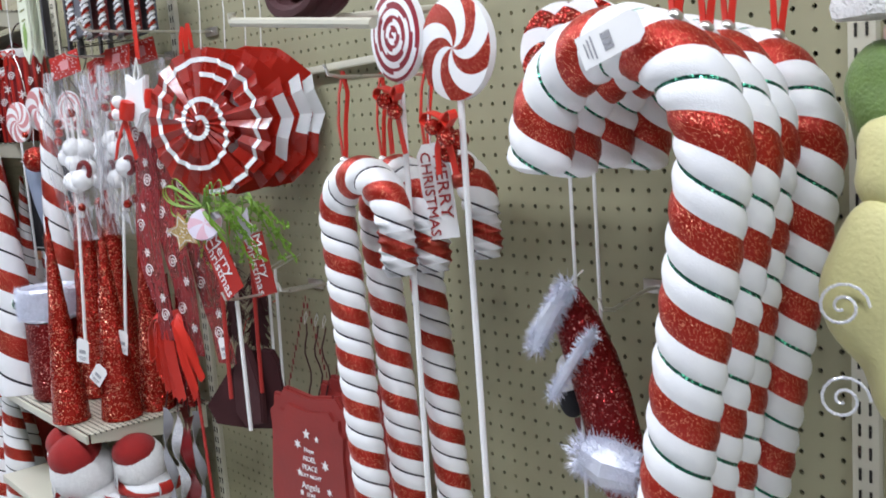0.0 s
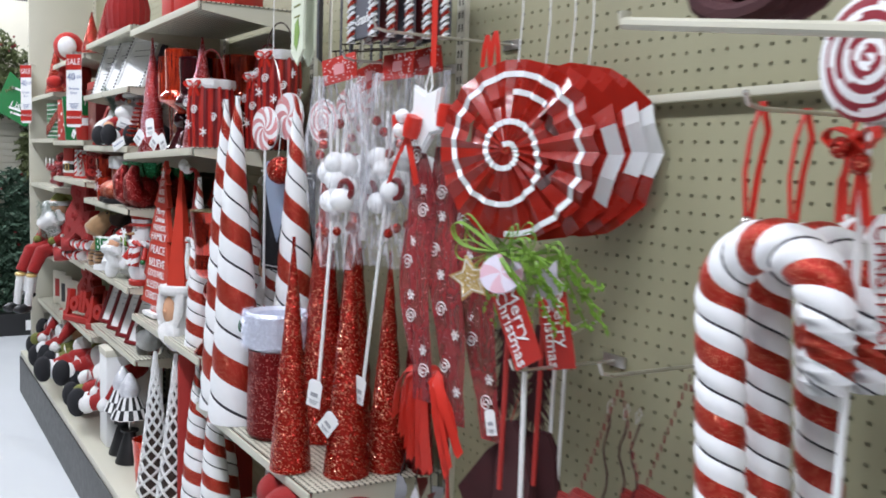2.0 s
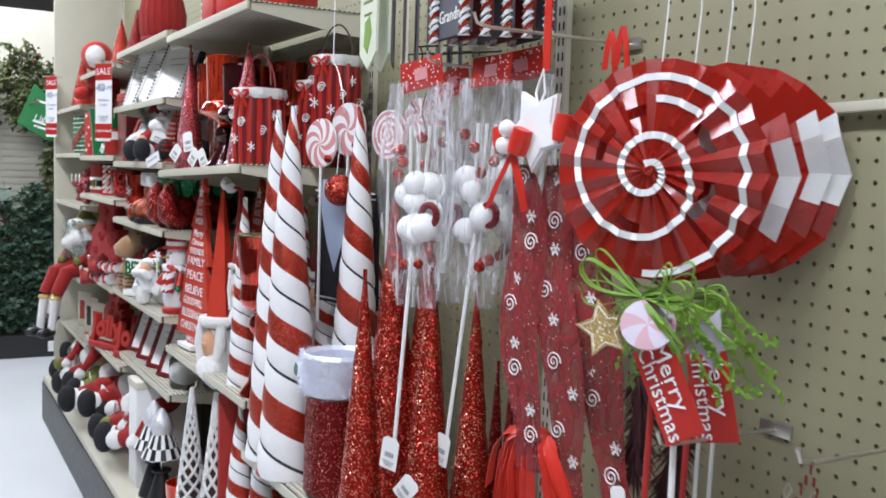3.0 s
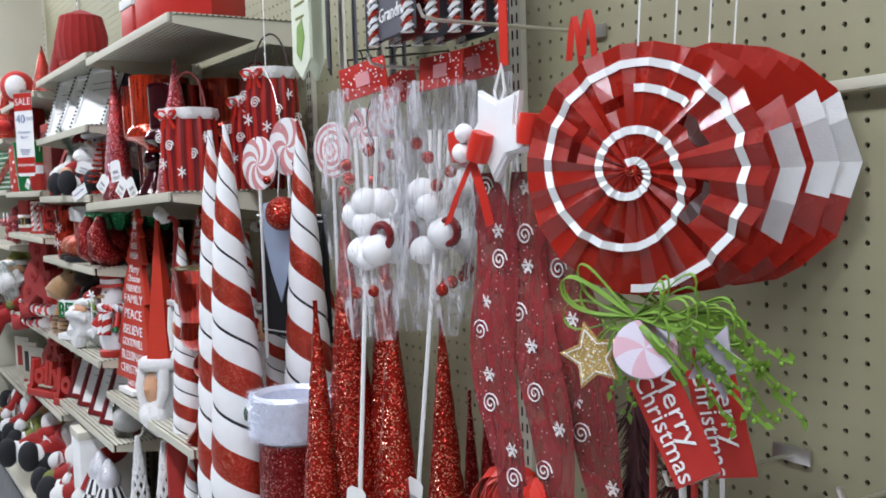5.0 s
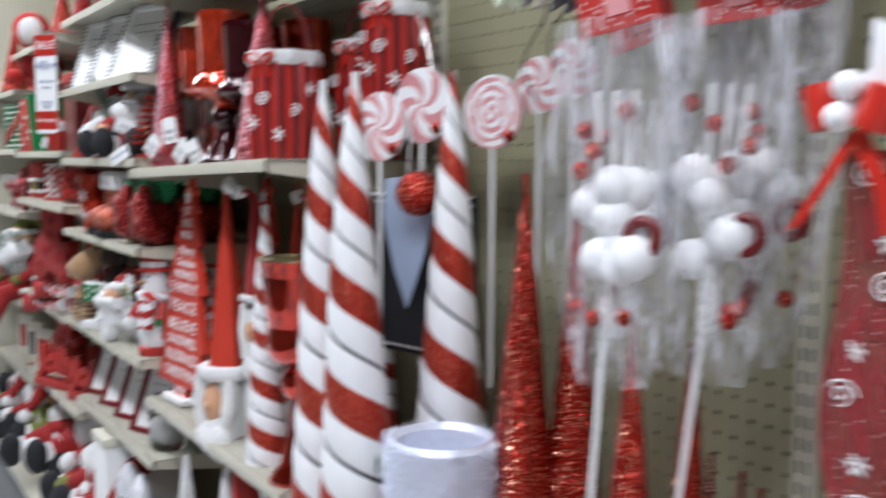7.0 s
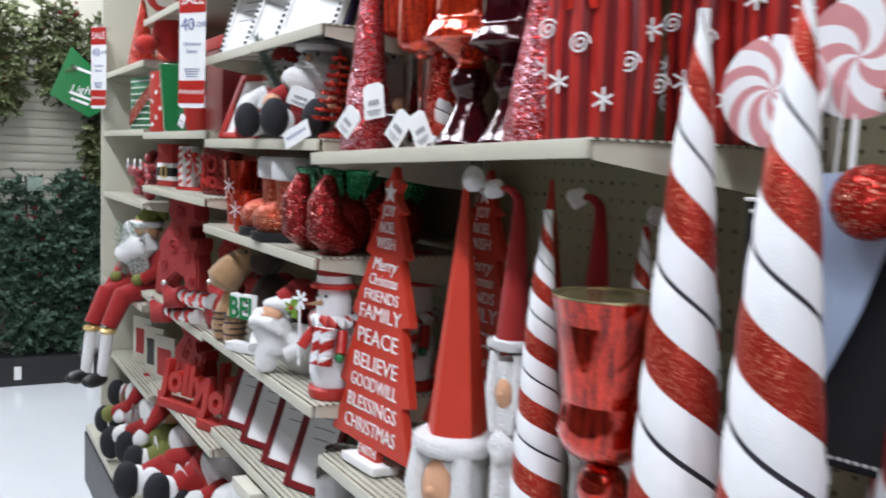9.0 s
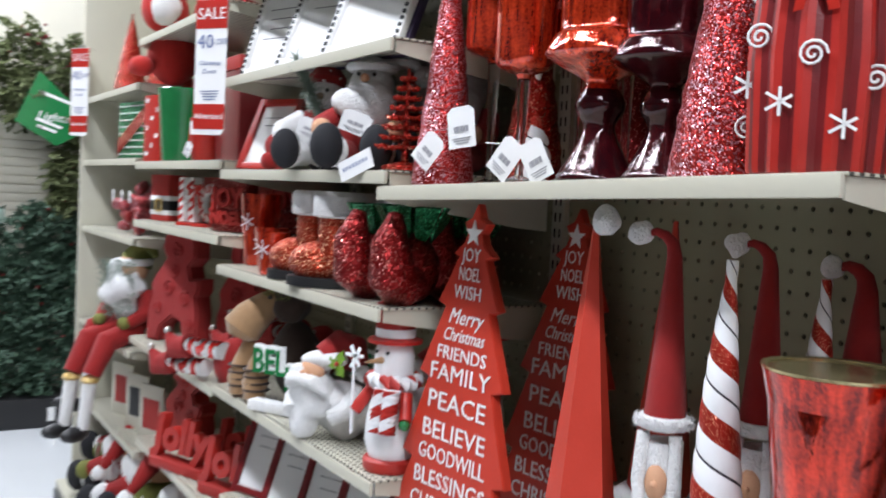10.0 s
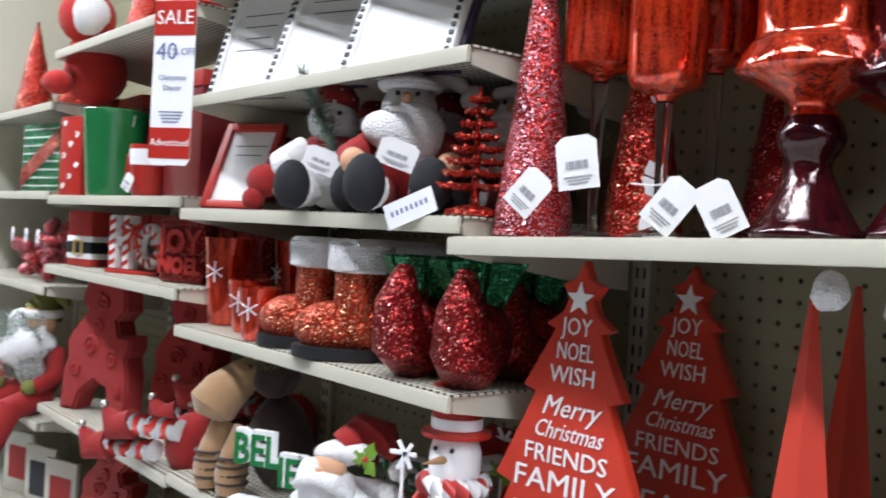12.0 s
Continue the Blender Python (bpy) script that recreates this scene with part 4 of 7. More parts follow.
    part("stem", tube([(0.035, 0.01, -0.1), (0.035, 0.012, -0.42)], 0.004), WHITEP, t, "white plastic stick")
    return t


spray(-2.038, 1.010, 1.152, 3, True, -30)
spray(-2.045, 1.08, 1.145, 9, False, -14)
peg_hook(-2.0, 0.985, 0.20)
for k, (x, y, z) in enumerate(((-2.135, 1.085, 0.975), (-2.10, 1.12, 0.955))):
    lf = thing("feather_ornament", "dark burgundy feather ornament hanging from a string", "ornament", x, y, z, 20 * k, "burgundy ornaments")
    part("quill", tube([(0, 0, 0.075), (0.004, 0, 0.0), (-0.004, 0, -0.08)], [0.006, 0.012, 0.003], 8), MAROON, lf)
    fb_ = bmesh.new()
    rf_ = random.Random(50 + k)
    for _ in range(420):
        q = rf_.random()
        fluff(fb_, (0.004 * math.sin(q * 5), rf_.uniform(-0.006, 0.006), 0.07 - 0.14 * q), (rf_.uniform(-0.8, 0.8), rf_.uniform(-0.3, 0.3), -0.9), 0.05, 0.0022, 1, 0.35, rf_)
    part("feather_vane", fb_, MAROON, lf, "loose burgundy feather vane", smooth=False)
    part("string", tube([(0, 0, 0.075), (0, 0.01, 0.14)], 0.001, 6), REDRIB, lf)
pn = thing("felt_pennant", "folded dark maroon felt pennant hanging on the pegboard", "pennant", -2.105, 1.075, 0.825, 12)
for k, (dx, dy) in enumerate(((0.0, 0.0), (0.035, 0.025), (-0.03, 0.04))):
    pp_ = part("fold", slab([(-0.045, -0.10), (-0.01, -0.125), (0.05, -0.105), (0.055, -0.04), (0.025, 0.03), (0.006, 0.05), (-0.018, 0.045), (-0.04, -0.02)], 0.012, bevel=0.003), MAROON, pn, "maroon felt fold")
    pp_.matrix_basis = pose(dx, dy, -0.012 * k, 0, 16 * k, 24 * k - 8)
part("string", tube([(-0.005, 0.004, 0.045), (-0.01, 0.03, 0.09), (0, 0.11, 0.12)], 0.001, 6), REDRIB, pn)
price_tag(pn, (-0.030, -0.022, 0.065), 0.030, 0.042, ry=-16, rz=-12)
for k, (x, y) in enumerate(((-2.068, 1.12), (-2.048, 1.125))):
    sk_ = thing("white_stick", "thin white plastic pick stick hanging on the pegboard", "stick", x, y, 0.60, 0, "pick sticks")
    part("stick", tube([(0, 0, 0.0), (0.002, 0.01, 0.42)], 0.003, 6), WHITEP, sk_)
    part("hanger", tube([(0.002, 0.01, 0.42), (0.002, 0.07, 0.44)], 0.0015, 5), CHROME, sk_)
for k, x in enumerate((-1.90, -1.865, -1.84)):
    tw_ = thing("twig_chain", "thin red twisted wire chain hung from a peg hook", "chain", x, 1.10, 0.735, 0, "hanging chains")
    part("wire", tube([(0.004 * math.sin(i * 1.3 + k), 0.004 * math.cos(i * 1.3), 0.20 - 0.018 * i) for i in range(13)], 0.0015, 5), MAROON, tw_)
    part("loop", tube([(0.0, 0.0, 0.20), (0.006, 0.004, 0.215), (0, 0.006, 0.222), (-0.005, 0.004, 0.212), (0.0, 0.0, 0.20)], 0.0010, 5), CHROME, tw_)

# raffia bow at the shelf's end
rb = thing("raffia_bow", "bright red raffia bow with loose strands", "bow", -2.275, 1.035, 0.905, 0)
rnd = random.Random(4)
for k in range(34):
    a, L = rnd.uniform(-1.9, 1.9), rnd.uniform(0.06, 0.12)
    pts = [(math.sin(a) * L * q, -0.03 * math.sin(q * 2.5) + rnd.uniform(-0.004, 0.004), 0.035 * math.sin(math.pi * q) - (0.16 * q * q) * abs(math.cos(a * 0.6))) for q in [i / 6 for i in range(7)]]
    part("strand", strap(pts, rnd.uniform(0.009, 0.018), (0.3, 0.6, 0.8)), REDRIB, rb)
part("knot", ball(0.018, (0, -0.01, 0.012), seg=12, lump=0.2), REDRIB, rb)
part("stick", tube([(0.03, 0, -0.02), (0.065, 0, -0.42)], 0.0035), REDM, rb)


# ---- sheer sash with swirls, hung from a white star topper ----
def sash(x, y, z):
    t = thing("sheer_sash", "sheer red organza scarves printed with white swirls and snowflakes", "sash", x, y, z, 8)
    rnd = random.Random(12)
    for k, (dx, sw, L, dy) in enumerate(((-0.03, 0.032, 0.44, 0.0), (0.012, 0.065, 0.47, 0.016), (0.05, 0.10, 0.48, 0.034))):
        n = 24
        pts = [(dx + sw * q + 0.008 * math.sin(q * 9 + k * 2), dy + 0.006 * math.sin(q * 7 + k), -0.02 - L * q) for q in [i / n for i in range(n + 1)]]
        wid = [0.036 + 0.036 * math.sin(math.pi * min(1, q * 1.1)) ** 0.7 if q < 0.9 else 0.05 for q in [i / n for i in range(n + 1)]]
        s = part("scarf", strap(pts, wid, (1, 0.15, 0), 0.0003), SHEER, t, "sheer red organza scarf")
        for j in range(9):
            q = (j + 0.6) / 9.6
            c = Vector(pts[int(q * n)]) + Vector((rnd.uniform(-0.02, 0.02), -0.0025, 0))
            if j % 2 == (k % 2):
                part("swirl", tube([c + Vector((0.0145 * (1 - i / 26) * math.cos(i * 0.55), -0.001, 0.0145 * (1 - i / 26) * math.sin(i * 0.55))) for i in range(24)], 0.0011, 5), WHITEP, s, "printed white swirl")
            else:
                fl = bmesh.new()
                for a in range(3):
                    box(0.020, 0.0006, 0.0022, c, 0, fl, Matrix.Rotation(radians(60 * a), 4, "Y"))
                for a in range(6):
                    box(0.006, 0.0006, 0.0018, c + Vector((0.0065 * math.cos(radians(60 * a)), 0, 0.0065 * math.sin(radians(60 * a)))), 0, fl, Matrix.Rotation(radians(60 * a + 60), 4, "Y"))
                part("snowflake", fl, WHITEP, s, "printed white snowflake", smooth=False)
    st = part("star_topper", slab(star_outline(0.062, 0.58, 5, 49.0), 0.012, bevel=0.004), WHITE, t, "white felt star topper")
    st.location = (0.006, -0.014, 0.030)
    for k, (dx, dz) in enumerate(((-0.036, 0.030), (-0.042, 0.006))):
        part("bell", ball(0.0125, (dx, -0.026, dz), seg=12), WHITE, t, "white jingle bell")
    for k, (dx, dz, a) in enumerate(((-0.012, 0.012, 20), (-0.062, 0.015, -15), (0.062, 0.03, 10))):
        lp = part("ribbon_loop", lathe([(0.014, -0.018), (0.016, 0.0), (0.014, 0.018)], 14), REDRIB, t, "rolled red ribbon loop")
        lp.matrix_basis = pose(dx, -0.022 + 0.012 * (k > 0), dz, 0, a, 0)
    for k in (-1, 1):
        part("ribbon_tail", strap([(-0.03, -0.02, -0.005), (-0.03 + k * 0.025, -0.025, -0.05), (-0.04 + k * 0.04, -0.02, -0.085)], 0.014, (1, 0, 0.4)), REDRIB, t)
    part("hanger", tube([(0.006, -0.008, 0.062), (0.0, -0.006, 0.08), (0.010, -0.003, 0.112), (0.016, -0.004, 0.08), (0.010, -0.008, 0.062)], 0.002, 6), WHITEP, t)
    part("hanging_ribbon", strap([(0.012, 0, 0.11), (0.012, 0, 0.24)], 0.014, (1, 0, 0)), REDRIB, t)
    return t


sash(-2.277, 1.0, 1.335)


# ---- lollipop picks in cellophane bags ----
def bag(x, y, z, seed, rz):
    rnd = random.Random(seed)
    t = thing("lollipop_bag", "clear cellophane bag of white candy picks with red header card", "bag of decorations", x, y, z, rz, "cellophane bags", ry=(seed % 3 - 1) * 3.0)
    bm = bmesh.new()
    n, m = 48, 22
    rings = []
    for j in range(m + 1):
        q = j / m
        w = 0.062 * (0.55 + 0.55 * math.sin(min(1, q * 1.25) * math.pi * 0.62)) * (1 - 0.45 * max(0, q - 0.55))
        ring = []
        for i in range(n):
            a = 2 * math.pi * i / n
            k = 1 + 0.13 * math.sin(a * 5 + q * 3 + seed) + (0.05 + 0.22 * q * q) * math.sin(a * 9 - q * 2 + seed)
            ring.append(bm.verts.new((w * math.cos(a) * k, w * 0.55 * math.sin(a) * k, 0.37 * q)))
        rings.append(ring)
    for a, b in zip(rings, rings[1:]):
        for i in range(n):
            bm.faces.new((a[i], a[(i + 1) % n], b[(i + 1) % n], b[i]))
    part("cellophane", bm, CELLO, t, "crinkled clear cellophane")
    h = part("header_card", box(0.085, 0.003, 0.05, (0, 0, 0.36), 0.001), RED, t, "red header card with white dots")
    dots = bmesh.new()
    for k in range(44):
        box(0.0022, 0.0006, 0.0022, (rnd.uniform(-0.039, 0.039), -0.0018, 0.363 + rnd.uniform(0, 0.043)), 0, dots)
    part("dots", dots, WHITEP, h, smooth=False)
    part("label", box(0.026, 0.0008, 0.02, (0, -0.0021, 0.375), 0), PINK, h, "pale printed label")
    tip = rnd.uniform(-14, -2)
    h.matrix_basis = Matrix.Translation((0, 0, 0.38)) @ Matrix.Rotation(radians(tip), 4, "Y") @ Matrix.Rotation(radians(rnd.uniform(-14, 4)), 4, "X") @ Matrix.Translation((0, 0, -0.38))
    for k in range(9):
        c = (rnd.uniform(-0.03, 0.03), rnd.uniform(-0.018, 0.01), 0.13 + 0.025 * (k % 4) + rnd.uniform(-0.008, 0.008))
        part("white_ball", ball(rnd.uniform(0.018, 0.025), c, seg=16), WHITE, t, "white foam ball")
    for k in range(7):
        c = (rnd.uniform(-0.04, 0.04), rnd.uniform(-0.03, 0.0), (0.075, 0.08, 0.24, 0.26, 0.22, 0.28, 0.07)[k])
        part("red_bead", ball(0.0095, c, seg=12), RGLIT, t, "red bead")
    ring = bmesh.new()
    tube([(0.038 + 0.015 * math.cos(i * 0.42), -0.02, 0.155 + 0.017 * math.sin(i * 0.42)) for i in range(16)], 0.006, 8, ring)
    part("red_ring", ring, DKRED, t, "dark red ring")
    for k in range(3):
        part("stick", tube([(-0.02 + 0.02 * k, 0.0, 0.30), (-0.01 + 0.006 * k, -0.004, 0.05)], 0.003, 6), WHITEP, t)
    if seed < 3:
        part("long_stick", tube([(0.0, -0.01, 0.12), (-0.015, -0.03, -0.27)], 0.0035, 6), WHITEP, t, "long white stick")
        price_tag(t, (-0.015, -0.034, -0.22), 0.035, 0.055, ry=8)
    return t


bag(-2.563, 0.965, 1.075, 1, 25)
bag(-2.505, 1.045, 1.082, 2, 15)
bag(-2.50, 1.10, 1.095, 5, 20)
bag(-2.625, 1.06, 1.072, 7, 10)
peg_hook(-2.53, 1.475, 0.24)
# ---- cones on the low shelf ----
LOW = 0.656


def striped_cone(x, y, z0, z1, r, pitch, label, group, rz=0):
    n = 220
    H = z1 - z0
    t = thing("striped_cone", label, "cone decoration", x, y, z0, rz, group)
    path = [(0.003 * math.sin(i * 0.03), 0, H * i / n) for i in range(n + 1)]
    rad = [max(0.0055, r * (1 - i / n) ** 0.64) for i in range(n + 1)]
    striped_parts(twist(path, rad, [-(pitch * 0.5 + pitch * 0.5 * q / r) for q in rad], P4((1, 9), (0, 8), (3, 1), (0, 8)), lobe=0.05), t, STRIPE_NAMES, CANDY, STRIPE_LABELS)
    return t


for k, (x, y, z1, r, rz) in enumerate(((-3.165, 0.935, 1.424, 0.058, 0), (-3.035, 0.92, 1.426, 0.062, 70), (-2.978, 1.045, 1.43, 0.060, 190), (-3.07, 1.135, 1.12, 0.056, 120))):
    striped_cone(x, y, LOW, z1, r, 0.19, "tall white cone with red glitter and thin black spiral stripes", "tall striped cones", rz)


def glitter_cone(x, y, z0, h, r, m, label, group, tag=None, facets=0):
    t = thing("glitter_cone", label, "cone tree", x, y, z0, 0, group)
    prof = [(r * 0.92, 0.0), (r, 0.004), (r * 1.0, 0.02)] + [(max(0.003, r * (1 - q) ** 0.9 * (1 + 0.02 * math.sin(q * 60))), 0.02 + (h - 0.02) * q) for q in [i / 22 for i in range(1, 23)]]
    bm = lathe(prof, 28)
    rr = random.Random(int(x * 1000))
    for v in bm.verts:
        v.co += Vector((rr.uniform(-1, 1), rr.uniform(-1, 1), 0)) * r * 0.025
    part("cone", bm, m, t)
    part("base_disc", lathe([(r * 0.96, -0.0005), (r * 1.03, 0.001), (r * 1.03, 0.006), (r * 0.98, 0.008)], 28), m, t, "glittered base rim")
    if tag:
        price_tag(t, tag, 0.035, 0.048, ry=40, rz=25)
    return t


GC = "slender red glitter cone tree"
glitter_cone(-2.640, 0.908, LOW, 0.475, 0.041, RGLIT, GC, "red glitter cones")
glitter_cone(-2.563, 0.997, LOW, 0.485, 0.045, RGLIT, GC, "red glitter cones", (0.040, -0.046, 0.135))
glitter_cone(-2.560, 1.085, LOW, 0.45, 0.040, RGLIT, GC, "red glitter cones")
glitter_cone(-2.814, 1.05, LOW, 0.632, 0.060, RGLIT, "tall deep red glitter cone tree", "red glitter cones")
glitter_cone(-2.775, 1.105, LOW, 0.615, 0.052, RGLIT, "tall deep red glitter cone tree", "red glitter cones")
for x, y, h in ((-2.585, 1.15, 0.31), (-2.54, 1.15, 0.30), (-2.51, 1.145, 0.29)):
    glitter_cone(x, y, LOW, h, 0.022, RGLITD, "small red glitter cone tree", "small glitter cones")


def fur_bucket(x, y, z):
    t = thing("fur_trimmed_boot", "red glitter boot vase with silver fur cuff", "boot vase", x, y, z, 20)
    part("body", lathe([(0.055, 0), (0.064, 0.01), (0.064, 0.1), (0.062, 0.19), (0.064, 0.2)], 28), RGLITD, t)
    bm = lathe([(0.066, 0.205), (0.072, 0.212), (0.074, 0.245), (0.072, 0.278), (0.066, 0.286), (0.058, 0.278), (0.056, 0.2)], 36)
    rnd = random.Random(8)
    for _ in range(5200):
        a, h = rnd.uniform(0, 2 * math.pi), rnd.uniform(0.206, 0.286)
        d = Vector((math.cos(a), math.sin(a), 0))
        fluff(bm, d * 0.072 + Vector((0, 0, h)), d, 0.012, 0.0004, 1, 1.3, rnd)
    part("cuff", bm, TINSEL, t, "silver tinsel fur cuff", smooth=False)
    for k in (0, 1):
        part("holly_leaf", slab([(0, 0), (0.012, 0.006), (0.018, 0.02), (0.008, 0.03), (-0.004, 0.018)], 0.001, m=Matrix.Translation((-0.075, -0.03 - 0.012 * k, 0.21 + 0.02 * k)) @ Matrix.Rotation(radians(-60), 4, "Z")), GREEN, t, "green holly leaf")
    return t


fur_bucket(-2.878, 0.965, LOW)

# black felt pouch with stitched dots, clear fan and red nose behind the cones
bp = thing("black_felt_pouch", "black felt pouch edged with white stitched dots", "pouch", -3.10, 1.065, 1.0, 12)
part("felt", slab([(-0.11, 0.0), (0.12, 0.0), (0.115, 0.25), (-0.105, 0.25)], 0.012, bevel=0.003), BLACK, bp)
dm = bmesh.new()
for i in range(26):
    for dz in (0.010, 0.238):
        ball(0.0022, (-0.098 + i * 0.0085, -0.001, dz), bm=dm, seg=6)
tagged(part("stitching", dm, WHITEP, bp, "white stitched dots"), kind="stuff")
part("top_seam", tube([(-0.105, -0.002, 0.25), (0.115, -0.002, 0.25)], 0.0022, 6), WHITEP, bp)
part("hanging_loop", tube([(0, 0.004, 0.245), (0, 0.01, 0.33)], 0.0015, 6), WHITEP, bp)
cf = thing("clear_fan", "bluish clear plastic fan with a red ball", "fan", -3.10, 1.045, 1.215, 12)
part("blade", slab([(0.0, -0.14), (0.035, -0.06), (0.06, 0.02), (0.05, 0.07), (-0.05, 0.06), (-0.055, 0.0), (-0.03, -0.08)], 0.002), BLUEFILM, cf)
part("red_ball", ball(0.034, (0.045, -0.02, 0.04), seg=18), RGLIT, cf, "red glitter ball")
part("hanging_thread", tube([(0, 0.001, 0.06), (0, 0.01, 0.15)], 0.001, 6), WHITEP, cf)
# pale peppermint lollipops behind the cones
PL = "pale pink and white peppermint lollipop pick"
for x, y, z, r, sp, sw in ((-3.175, 1.04, 1.357, 0.055, False, 7), (-3.105, 1.075, 1.388, 0.058, False, 5), (-2.962, 1.105, 1.374, 0.053, True, 5), (-2.90, 1.14, 1.41, 0.04, False, 6), (-2.84, 1.15, 1.43, 0.04, False, 6)):
    lp = lollipop(x, y, z, r, 0.35, sp, PINK, 15, label=PL, thick=0.008, swirl=sw)
    part("red_bead", ball(0.009, (0.035, -0.008, -0.035), seg=10), RGLIT, lp)

# cards and plaques hung above
for k in range(9):
    c = thing("hanging_card", ("cream gift card" if k < 2 else "dark framed chalkboard plaque") + " hanging from a peg hook", "card", -2.735 - 0.004 * k, 0.945 + 0.026 * k, 1.592, -6 if k < 2 else -22 - 3 * (k % 3), "hanging cards")
    part("card", slab([(-0.045, -0.085), (0.0, -0.115), (0.045, -0.085), (0.045, 0.1), (-0.045, 0.1)] if k < 2 else [(-0.05, -0.10), (0.05, -0.10), (0.05, 0.1), (-0.05, 0.1)], 0.004, bevel=0.0012), CARDG if k < 2 else (INK if k % 3 else CREAM), c)
    if k == 0:
        part("print", slab([(-0.02, -0.07), (0.0, -0.085), (0.022, -0.05), (0.01, -0.02), (-0.015, -0.03)], 0.0005, m=Matrix.Translation((0, -0.001, 0))), LEAFG, c, "pale green printed leaf")
        for j in range(6):
            part("print_line", box(0.05 - 0.008 * (j % 3), 0.0004, 0.004, (0, -0.0005, 0.07 - 0.022 * j), 0), OLIVE, c, "olive printed line")
    part("string", tube([(0, 0.002, 0.098), (0.0, 0.004, 0.18)], 0.0012, 6), BROWN, c)
for k in range(5):
    s = thing("striped_plaque", "hanging plaque edged with candy cane stripes", "plaque", -2.53 + 0.014 * k, 1.0 + 0.03 * k, 1.60, -8, "striped plaques")
    part("board", slab([(-0.07, -0.08), (0.07, -0.08), (0.07, 0.07), (-0.07, 0.07)], 0.006, bevel=0.0015), INK if k % 2 == 0 else DKRED, s)
    for e in (-1, 1):
        part("striped_edge", twist([(e * 0.066, -0.006, -0.085 + 0.01 * i) for i in range(17)], [0.010] * 17, 0.03, P4((1, 5), (0, 5), (3, 1), (0, 5)), lobe=0.04), CANDY, s)
    if k == 0:
        words("Grandma", 0.03, WHITEP, s, (0, -0.001, -0.045), extrude=0.0006)
    part("wire", tube([(-0.05, 0.003, 0.07), (0, 0.003, 0.13), (0.05, 0.003, 0.07)], 0.0012, 6), CHROME, s)
hs_ = thing("hanging_string", "thin white hanging string with a small hook", "string", -3.02, 1.0, 1.525, 0)
part("cord", tube([(0, 0, 0.0), (0.001, 0.0, 0.15), (0, 0, 0.34)], 0.0012, 5), WHITEP, hs_)
part("hook", tube([(0, 0, 0.0), (0.012, 0, -0.012), (0.03, 0, -0.03), (0.05, 0, -0.07), (0.062, 0, -0.11)], 0.0010, 5), CHROME, hs_, "bent wire hook")
peg_hook(-2.75, 1.775, 0.3)
peg_hook(-2.50, 1.735, 0.25)
for x, z0, L in ((-2.80, 1.52, 0.14), (-2.75, 1.53, 0.12), (-2.69, 1.51, 0.15)):
    w = thing("wire_hanger", "dark looped wire ornament hanger", "wire", x, 1.05, z0, 0, "wire hangers")
    part("arm", tube([(0, 0, 0), (0, 0.15, 0.02)], 0.0016, 6), BROWN, w)
    part("loop", tube([(0.02 * math.sin(i * 0.5), 0.01 * math.cos(i * 0.5), -L * i / 12) for i in range(13)], 0.0013, 6), BROWN, w)


# ---- plush heads under the low shelf ----
def santa_head(x, y, z, s, m_hat, label):
    t = thing("santa_plush", label, "plush toy", x, y, z, -10, "santa plush toys")
    part("body", ball(0.085 * s, (0, 0, 0.02 * s), (1.1, 0.9, 1.0), seg=20, lump=0.08), FUR, t)
    part("head", ball(0.075 * s, (0, -0.02 * s, 0.11 * s), (1, 0.9, 0.9), seg=20, lump=0.05), FUR, t)
    part("face", ball(0.035 * s, (0.0, -0.065 * s, 0.115 * s), (1, 0.6, 0.8), seg=14), SKIN, t)
    part("hat", ball(0.062 * s, (0.008 * s, -0.032 * s, 0.142 * s), (1, 0.85, 0.8), seg=22, lump=0.15), m_hat, t, "red felt hat")
    part("scarf", twist([(0.08 * s * math.cos(i * 0.35), 0.07 * s * math.sin(i * 0.35), 0.055 * s) for i in range(19)], [0.016 * s] * 19, 0.022, P4((1, 6), (0, 6)), side=(0, 0, 1)), [WHITE, RED], t, "striped scarf")
    price_tag(t, (0.02, -0.085 * s, 0.1 * s), 0.035, 0.045, ry=35)
    return t


santa_head(-2.70, 0.95, 0.445, 1.0, REDFELT, "white plush santa with red felt hat")
santa_head(-2.60, 0.93, 0.425, 1.1, REDFELT, "white plush snowman with red felt hat and tag")
santa_head(-2.50, 1.02, 0.46, 0.9, REDFELT, "white plush santa with red felt hat")
lone("shelf_under", box(0.74, 0.30, 0.02, (-2.865, 1.04, 0.36), 0.002), STEEL_CREAM, "cream steel shelf holding plush toys", "shelf")
for k in range(5):
    c = thing("candy_ornament", "grey and red striped twisted ribbon ornament", "ornament", -2.40 + 0.028 * k, 1.03 + 0.03 * (k % 2), 0.50, 15 * k, "ribbon ornaments")
    n_ = 22
    part("ribbon", strap([(0.006 * math.cos(i * 0.6), 0.006 * math.sin(i * 0.6), 0.20 - 0.0135 * i) for i in range(n_)], 0.022, [(math.cos(i * 0.42 + k), math.sin(i * 0.42 + k), 0) for i in range(n_)], 0.0006), (INKL, DKRED, WGLIT)[k % 3], c)
    part("bead", ball(0.012, (0, 0, -0.10), seg=12), (RGLITD, CHROME)[k % 2], c)
    part("hanger", tube([(0.006, 0, 0.20), (0.0, 0.02, 0.26)], 0.0012, 6), BLACKP, c)
# ---- glassware shelf ----
def rise(x):
    """Height of the slanting glassware shelf at x."""
    return 1.2952 + 0.0314 * (x + 3.6225)


